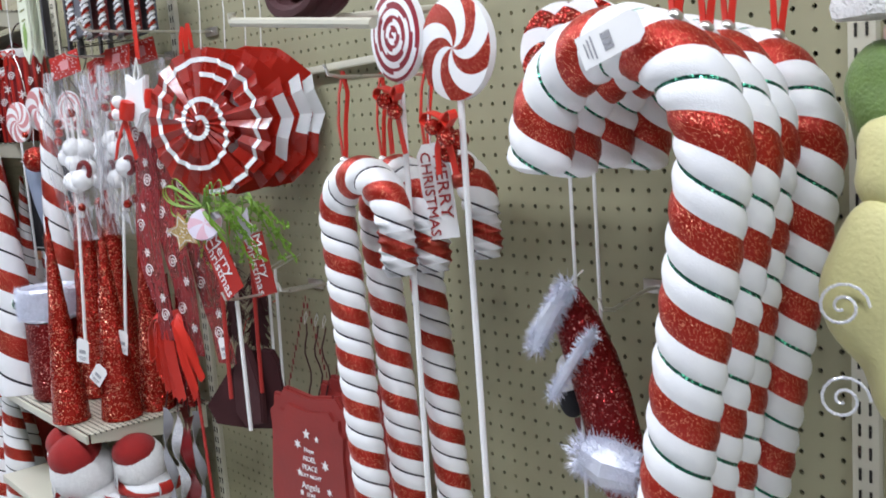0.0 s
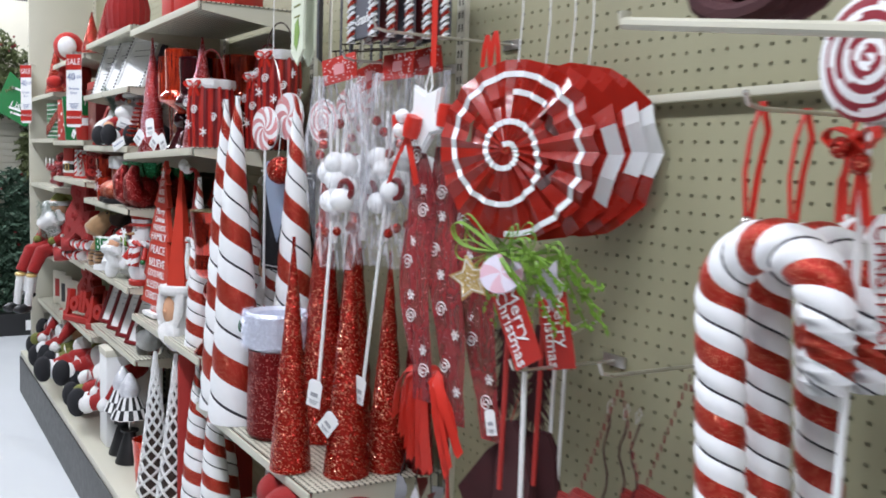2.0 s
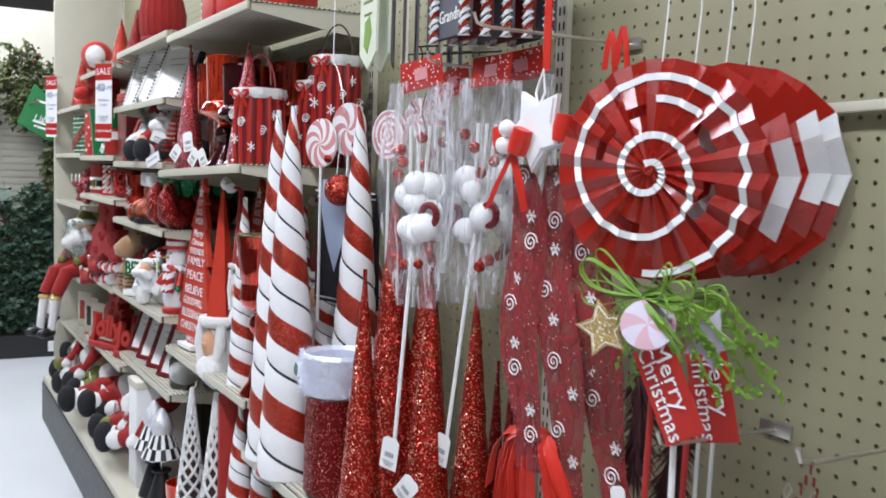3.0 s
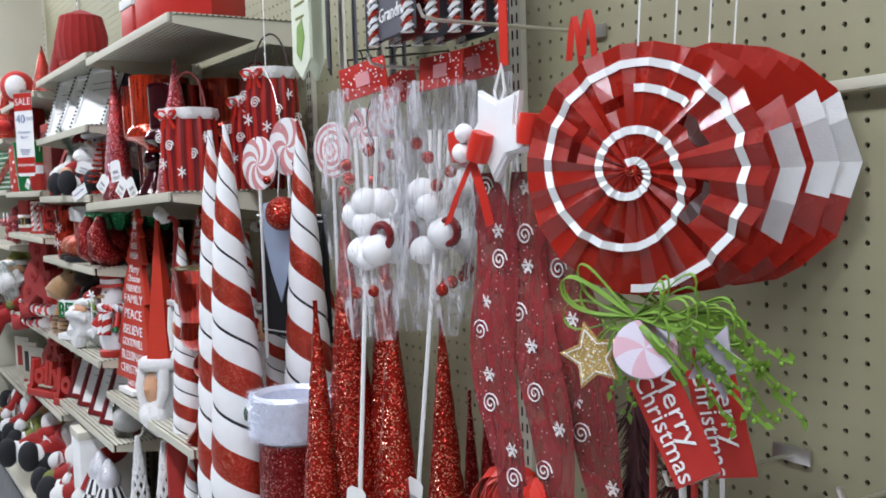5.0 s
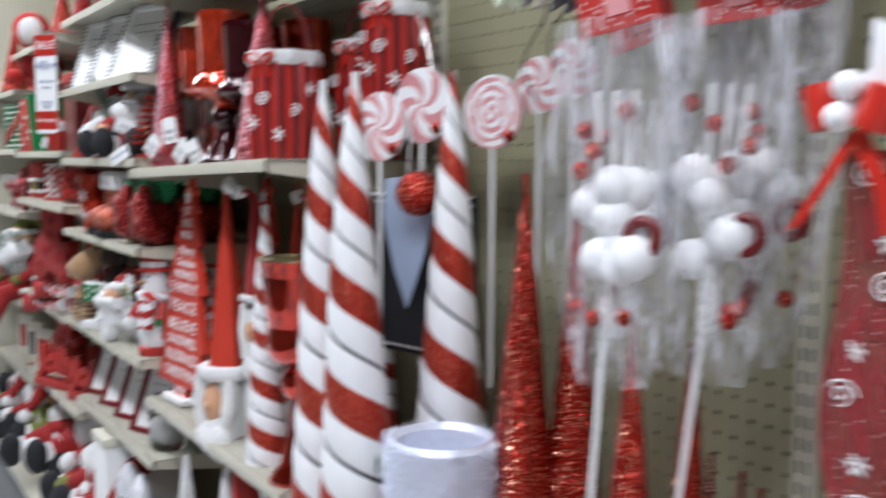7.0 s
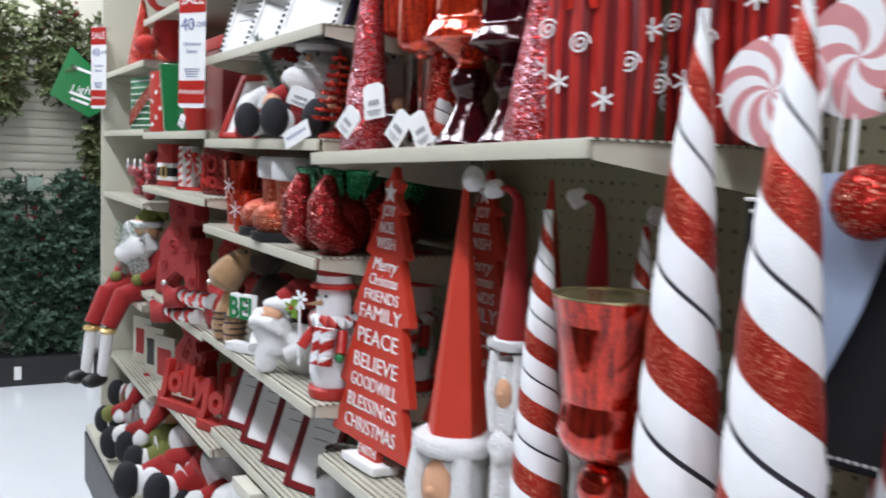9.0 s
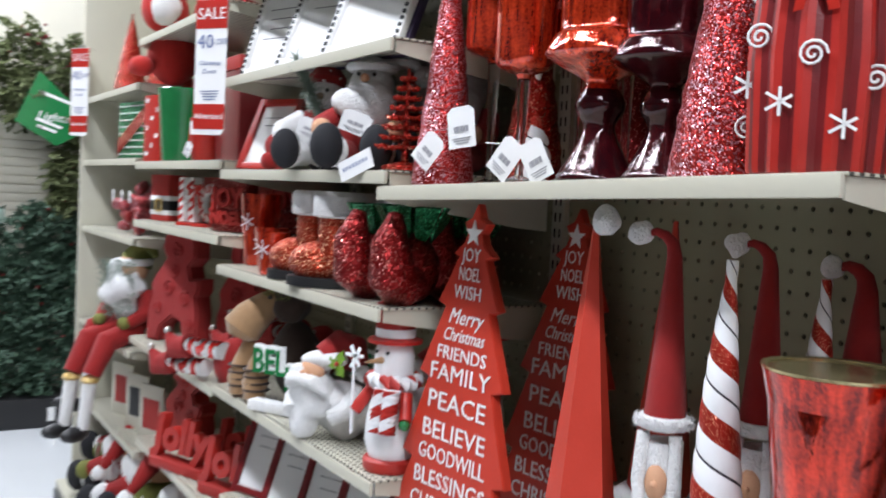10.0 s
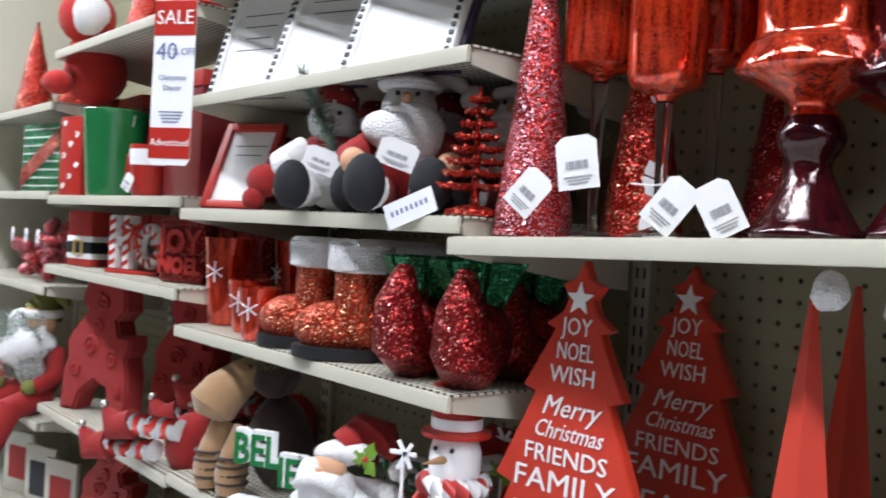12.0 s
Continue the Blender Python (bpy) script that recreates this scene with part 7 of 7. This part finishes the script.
lf = thing("red_lion_plush", "large red plush with white fur trim leaning on the shelf", "plush toy", -5.42, 0.95, 1.5465, 0)
part("body", ball(0.085, (-0.06, 0.02, 0.083), (1.1, 0.8, 1.0), seg=20, lump=0.1), FELTB, lf)
part("head", ball(0.065, (-0.05, -0.01, 0.2), seg=18), FELTB, lf)
part("mane", ball(0.05, (0.03, -0.03, 0.19), (1, 0.8, 0.9), seg=16, lump=0.25), FUR, lf, "white fur trim")
part("paw", ball(0.035, (-0.05, -0.07, 0.04), (1.3, 1, 0.8), seg=14), FELTB, lf)
glitter_cone(-5.90, 0.95, E4, 0.25, 0.05, RGLIT, "bright red tinsel cone tree", "tinsel cones")
glitter_cone(-5.78, 1.02, E4, 0.28, 0.05, RGLIT, "bright red tinsel cone tree", "tinsel cones")
glitter_cone(-5.25, 1.0, D4, 0.22, 0.05, RGLIT, "bright red tinsel cone tree", "tinsel cones")
glitter_cone(-4.95, 1.0, D4, 0.22, 0.05, RGLITD, "bright red tinsel cone tree", "tinsel cones")


again("red_storage_box", [(-5.10, 1.10, D2, 4), (-5.32, 1.10, D2, -3), (-5.55, 1.10, E2, 3), (-5.03, 1.10, D3 - 0.06, 0)][:3])
again("santa_belt_house", [(-5.38, 1.08, D3, 12), (-5.26, 1.09, D3, 20)])
again("red_glitter_letters", [(-4.84, 1.08, D3, 20), (-4.98, 1.09, D3, 18)])
again("elf_leg_plush", [(-4.95, 1.08, D5, 25), (-4.83, 1.10, D5, 15)])
again("jolly_sign", [(-5.0, 1.05, D7, 20), (-4.85, 0.97, D7, 20)])

# ---- elf dolls with dangling legs ----
def elf_doll(x, y, z, rz, s=1.0):
    t = thing("elf_doll", "seated bearded elf doll with red trousers and dangling white stockings", "doll", x, y, z, rz, "elf dolls")
    rnd = random.Random(int(-x * 100))
    b = bmesh.new()
    ball(0.046 * s, (0, 0, 0.075 * s), (1, 0.8, 1.3), b, 16)
    part("body", b, REDFELT, t, "red felt coat")
    part("head", ball(0.036 * s, (0, -0.012 * s, 0.17 * s), seg=16), SKIN, t)
    part("beard", ball(0.05 * s, (0, -0.032 * s, 0.125 * s), (1.05, 0.6, 1.35), seg=28, lump=0.7), FUR, t, "curly white beard")
    part("hat", tube([(0, 0, 0.185 * s), (0.012 * s, 0.01 * s, 0.215 * s), (0.035 * s, 0.012 * s, 0.222 * s), (0.052 * s, 0.01 * s, 0.20 * s)], [0.038 * s, 0.028 * s, 0.016 * s, 0.006 * s], 14), OLIVE, t, "drooping olive cloth hat")
    part("hat_trim", tube([(0.036 * s * math.cos(i * 0.42), -0.008 * s + 0.036 * s * math.sin(i * 0.42), 0.186 * s) for i in range(16)], 0.009 * s, 8), FUR, t, "white fur hat trim")
    sp = bmesh.new()
    for _ in range(620):
        q = rnd.random()
        fluff(sp, (0.11 * s * (q - 0.5), -0.055 * s, (0.06 + 0.13 * rnd.random()) * s), (rnd.uniform(-1, 1), -0.7, rnd.uniform(-1, 0.6)), 0.02 * s, 0.0012, 1, 0.8, rnd)
    part("fir_sprig", sp, PINE2, t, "green fir sprig", smooth=False)
    for k in (-1, 1):
        part("sleeve", tube([(k * 0.04 * s, 0, 0.115 * s), (k * 0.062 * s, -0.03 * s, 0.07 * s), (k * 0.045 * s, -0.062 * s, 0.05 * s)], [0.018 * s, 0.019 * s, 0.015 * s], 10), REDFELT, t, "red felt sleeve")
        part("mitten", ball(0.015 * s, (k * 0.04 * s, -0.07 * s, 0.052 * s), seg=10), OLIVE, t, "olive mitten")
        kx = k * 0.03 * s
        part("trouser", tube([(kx, -0.02 * s, 0.03 * s), (kx - 0.01, -0.10 * s, 0.012 * s), (kx - 0.02, -0.135 * s, -0.06 * s)], [0.026 * s, 0.026 * s, 0.02 * s], 12), REDFELT, t, "red felt trouser leg")
        part("trim", ball(0.021 * s, (kx - 0.02, -0.137 * s, -0.07 * s), (1, 1, 0.5), seg=12), GOLD, t, "gold trim")
        part("stocking", tube([(kx - 0.02, -0.138 * s, -0.075 * s), (kx - 0.03, -0.148 * s, -0.18 * s)], [0.015 * s, 0.013 * s], 10), FUR, t, "white stocking")
        part("boot", ball(0.023 * s, (kx - 0.036, -0.165 * s, -0.19 * s), (0.8, 1.6, 0.75), seg=14), BLACKP, t, "shiny black boot")
    return t


elf_doll(-5.66, 0.93, E5 + 0.002, 30, 1.28)
elf_doll(-5.88, 0.98, E5 + 0.002, 20, 1.15)
for k, x in enumerate((-5.95, -5.75, -5.58)):
    f = thing("santa_card", "cream and red printed santa card standing on the shelf", "card", x, 0.97, E7, 20, "santa cards")
    part("card", box(0.12, 0.01, 0.17, (0, 0, 0), 0.001), CREAM, f)
    part("print", box(0.08, 0.001, 0.09, (0, -0.0056, 0.04), 0), (REDM, BLACKP, REDM)[k], f, "red printed picture")


# ---- goods on the base shelf ----
def floor_plush(x, y, z, s, rz, m, label):
    """A soft santa lying on its back: boots towards the aisle, hat slumped to one side."""
    rnd = random.Random(int(-x * 100))
    t = thing("lying_plush", label, "plush toy", x, y, z, rz, "large plush toys")
    part("body", ball(0.095 * s, (0, 0, 0.088 * s), (1.2, 0.9, 0.9), seg=24, lump=0.2), m, t)
    part("head", ball(0.06 * s, (0.10 * s, 0.02 * s, 0.17 * s), seg=18), SKIN, t)
    part("beard", ball(0.066 * s, (0.085 * s, -0.035 * s, 0.15 * s), (1.0, 0.7, 0.95), seg=24, lump=0.45), FUR, t, "shaggy white beard")
    part("hat", tube([(0.11 * s, 0.04 * s, 0.20 * s), (0.15 * s, 0.04 * s, 0.235 * s), (0.20 * s, 0.0, 0.21 * s), (0.22 * s, -0.05 * s, 0.14 * s)], [0.058 * s, 0.042 * s, 0.026 * s, 0.01 * s], 14), m, t, "slumped pointed hat")
    part("hat_trim", tube([(0.105 * s + 0.055 * s * math.cos(i * 0.42), 0.02 * s + 0.055 * s * math.sin(i * 0.42), (0.198 + 0.01 * math.cos(i * 0.42)) * s) for i in range(16)], 0.014 * s, 8), FUR, t, "white fur trim")
    part("pompom", ball(0.02 * s, (0.222 * s, -0.06 * s, 0.125 * s), seg=12, lump=0.2), FUR, t)
    for k in (-1, 1):
        dz = rnd.uniform(-0.015, 0.06)
        part("leg", tube([(k * 0.05 * s - 0.03 * s, -0.05 * s, 0.07 * s), (k * 0.065 * s - 0.05 * s, -0.10 * s, 0.08 * s + dz), (k * 0.07 * s - 0.06 * s, -0.135 * s, 0.06 * s + dz)], [0.036 * s, 0.034 * s, 0.028 * s], 12), m, t)
        part("cuff", ball(0.034 * s, (k * 0.07 * s - 0.06 * s, -0.138 * s, 0.06 * s + dz), (1, 0.5, 1), seg=14), FUR, t, "white fur cuff")
        part("boot", ball(0.036 * s, (k * 0.072 * s - 0.062 * s, -0.165 * s, 0.062 * s + dz), (0.85, 0.85, 1.25), seg=14), BLACK, t, "black felt boot")
        part("arm", tube([(k * 0.08 * s, 0.0, 0.13 * s), (k * 0.12 * s, -0.06 * s, 0.12 * s), (k * 0.10 * s, -0.11 * s, 0.10 * s)], [0.028 * s, 0.03 * s, 0.022 * s], 12), m, t)
        part("mitten", ball(0.027 * s, (k * 0.098 * s, -0.122 * s, 0.098 * s), seg=12), (OLIVE, FUR)[int(s > 1.2)], t, "soft mitten")
    part("belt", tube([(0.116 * s * math.cos(i * 0.3), 0.087 * s * math.sin(i * 0.3), 0.075 * s) for i in range(22)], 0.009 * s, 6), BLACKP, t, "black belt")
    price_tag(t, (0.02, -0.11 * s, 0.15 * s), 0.06, 0.045, ry=20)
    return t


DECK = 0.2215
rndp = random.Random(31)
for k, x in enumerate((-5.98, -5.70, -5.4, -5.1, -4.82, -4.58)):
    floor_plush(x, 1.03, DECK, 1.15 + 0.1 * (k % 2), rndp.uniform(-25, 35), (REDFELT, REDFELT, OLIVE, REDFELT, REDFELT, REDFELT)[k], "large red plush santa lying on the base shelf" if k != 2 else "large olive plush santa lying on the base shelf")


def lace_cone(x, y, z, h, r, m, label):
    t = thing("lace_cone", label, "cone tree", x, y, z, 0, "lace cones")
    n = 40
    b = bmesh.new()
    for s in (-1, 1):
        for j in range(6):
            tube([(r * (1 - i / n) * math.cos(s * i * 0.28 + j * 1.047), r * (1 - i / n) * math.sin(s * i * 0.28 + j * 1.047), 0.004 + h * i / n) for i in range(n)], 0.0045, 5, b)
    part("lattice", b, m, t)
    part("core", lathe([(r * 0.86, 0), (r * 0.86, 0.005), (0.002, h * 0.96)], 16), BROWN if m is FUR else BLACK, t)
    return t


lace_cone(-3.80, 0.92, DECK, 0.46, 0.055, FUR, "white lattice cone tree on dark core")
lace_cone(-3.56, 0.92, DECK, 0.50, 0.06, FUR, "white lattice cone tree on dark core")
lace_cone(-2.95, 0.99, 0.3815, 0.24, 0.045, FUR, "white lattice cone tree on dark core")
for k, (x, m) in enumerate(((-4.26, INK), (-4.15, BLACK))):
    c = thing("topper_stand", "black and white checked topper with silver top on black stand", "cone decoration", x, 0.92, DECK, 0, "checked cones")
    part("stand", lathe([(0.048, 0), (0.048, 0.005), (0.034, 0.05), (0.018, 0.105), (0.030, 0.108), (0.030, 0.114)], 24), BLACKP, c, "black cone foot")
    part("rod", tube([(0, 0, 0.112), (0, 0, 0.16)], 0.0035, 8), CHROME, c)
    b = lathe([(0.062, 0.155), (0.063, 0.158), (0.056, 0.174), (0.049, 0.190), (0.042, 0.206), (0.035, 0.222), (0.030, 0.232)], 22)
    for f in b.faces:
        q = f.calc_center_median()
        f.material_index = (int((math.atan2(q.y, q.x) + math.pi) / (2 * math.pi) * 22) + int((q.z - 0.150) / 0.016)) % 2
    part("checked_shade", b, [WHITEP, BLACKP], c, "black and white checked shade", smooth=False)
    part("glitter_top", lathe([(0.030, 0.230), (0.036, 0.25), (0.026, 0.28), (0.006, 0.31)], 18), WGLIT, c, "silver glitter top")
for k, x in enumerate((-3.45, -3.36, -3.28)):
    striped_cone(x, 0.95 + 0.05 * (k % 2), DECK, 0.70, 0.05, 0.12, "white cone with red glitter and thin black spiral stripes", "low striped cones", 60 * k)
for k, (x, y) in enumerate(((-4.02, 1.0), (-3.93, 0.93), (-3.68, 0.98))):
    o = thing("red_tumbler", "red glass tumbler on the base shelf", "tumbler", x, y, DECK, 0, "red tumblers")
    part("glass", lathe([(0.04, 0), (0.04, 0.006), (0.05, 0.14), (0.047, 0.14), (0.036, 0.01)], 22), REDGLASS, o)
bx = thing("white_lid_box", "tall white box with sloping side", "box", -4.40, 0.98, DECK, 0)
part("carton", box(0.12, 0.2, 0.33, (0, 0, 0), 0.003), WHITEP, bx)
part("lid", box(0.126, 0.206, 0.025, (0, 0, 0.33), 0.002), CREAM, bx)
lone("red_banner", box(0.012, 0.22, 0.5, (-3.50, 1.02, DECK), 0.002), REDM, "upright red felt banner board", "banner")

# ---- garland display across the end of the aisle ----
GX = -8.15
we = lone("wall_end", box(0.05, 3.4, 2.3, (GX - 0.03, 0.6, 0), 0), CREAM, "cream slatted display wall at the aisle's end", "wall", kind="structure")
slat_mesh = mesh_of("slat", box(0.008, 1.5, 0.040, (0, 0, 0), 0.002), CREAM)
for k in range(22):
    so_ = new("slat", slat_mesh)
    so_.location = (GX - 0.001, 0.75, 0.95 + 0.046 * k)
    so_.parent = we
lone("end_base", box(0.30, 3.4, 0.15, (GX + 0.15, 0.6, 0), 0.004), BLACKP, "black plinth under the garland display", "plinth", kind="structure")
for k, y in enumerate((0.50, 0.69, 1.05)):
    sl = thing("plinth_label", "small white label on the plinth", "label", GX + 0.303, y, 0.035, 90, "plinth labels")
    part("card", box(0.035, 0.002, 0.07, (0, 0, 0), 0), WHITEP, sl)


def garland(x, y, z, h, w, seed, label):
    """A hanging bunch of needled branches: a wire stem and very many slivers, with berries."""
    rnd = random.Random(seed)
    t = thing("garland", label, "garland", x, y, z, 90, "garlands")
    part("stem", tube([(0, 0.04, 0), (0.01, 0.02, -h * 0.5), (0, 0.03, -h)], 0.006, 6), BROWN, t)
    vs, fs = [], []
    for k in range(int(330 * h * 2.0)):
        q = rnd.random() ** 0.8
        env = w * (0.45 + 0.55 * math.sin(math.pi * min(1, 0.15 + q * 0.95))) * (0.8 + 0.35 * noise.noise(Vector((q * 6, seed, 0))))
        c = Vector((rnd.uniform(-1, 1) * env * 0.95, -abs(rnd.gauss(0.02, 0.05)), -h * q))
        ax = Vector((rnd.uniform(-1, 1), rnd.uniform(-1, 0.1), rnd.uniform(-1.0, 0.5))).normalized()
        L = rnd.uniform(0.05, 0.11)
        for j in range(18):
            p = c + ax * L * (j / 18)
            d = (ax * 0.5 + Vector((rnd.uniform(-1, 1), rnd.uniform(-1, 1), rnd.uniform(-1, 1)))).normalized() * rnd.uniform(0.018, 0.032)
            s = d.orthogonal().normalized() * 0.0085
            b = len(vs)
            vs += [tuple(p + s), tuple(p - s), tuple(p + d)]
            fs.append((b, b + 1, b + 2))
    me = bpy.data.meshes.new("needles")
    me.from_pydata(vs, [], fs)
    me.materials.append(PINE3 if z > 1.3 else PINE)
    nd = new("needles", me)
    nd.parent = t
    nd["kind"] = "stuff"
    bb = bmesh.new()
    for k in range(14):
        ball(rnd.uniform(0.006, 0.011), (rnd.uniform(-w, w) * 0.6, -0.07 - rnd.random() * 0.04, -h * rnd.random()), bm=bb, seg=8)
    tagged(part("berries", bb, DKRED, t, "dark red berries"), kind="stuff")
    return t


GL = "bushy green pine garland with dark red berries"
for k, (y, z, h, w) in enumerate(((0.30, 1.10, 0.95, 0.13), (0.52, 1.12, 0.92, 0.12), (0.75, 1.10, 0.95, 0.15), (0.97, 1.14, 0.98, 0.13), (1.18, 1.12, 0.92, 0.12), (0.35, 1.98, 0.62, 0.17), (0.62, 2.02, 0.58, 0.18), (0.90, 2.04, 0.50, 0.16), (1.15, 2.0, 0.55, 0.14), (0.45, 1.55, 0.22, 0.12), (1.1, 1.4, 0.3, 0.07))):
    garland(GX + 0.10, y, z, h, w, 40 + k, GL)
for k, (y, z) in enumerate(((0.52, 1.02), (0.78, 1.03))):
    c = thing("garland_tag", "pale green paper hang tag on a garland", "tag", GX + 0.26, y, z, 90, "garland tags")
    part("card", box(0.075, 0.002, 0.07, (0, 0, 0), 0.0008), PINE2, c)
    part("string", tube([(0, 0.001, 0.07), (0, 0.08, 0.12)], 0.0015, 5), BROWN, c)
gs = thing("garland_sign", "green price sign with white script reading Lighted", "sign", GX + 0.28, 1.03, 1.61, 90, ry=18)
gs.scale = (1.15, 1.0, 1.15)
part("card", slab([(-0.13, -0.11), (0.06, -0.15), (0.14, -0.06), (0.12, 0.02), (-0.11, 0.13)], 0.002), GREEN, gs)
words("Lighted", 0.055, WHITEP, gs, (0.02, -0.002, -0.035), extrude=0.0004, shear=0.3, ry=-14)
gp = bmesh.new()
for k in range(2):
    box(0.11 - 0.03 * k, 0.0006, 0.012, (0.0, -0.001, -0.075 - 0.025 * k), 0, gp)
box(0.16, 0.0006, 0.012, (0.0, -0.001, 0.04), 0, gp)
part("print", gp, WHITEP, gs, smooth=False)
part("hanger", tube([(0, 0.002, 0.1), (0, 0.2, 0.16)], 0.0025, 6), BROWN, gs)
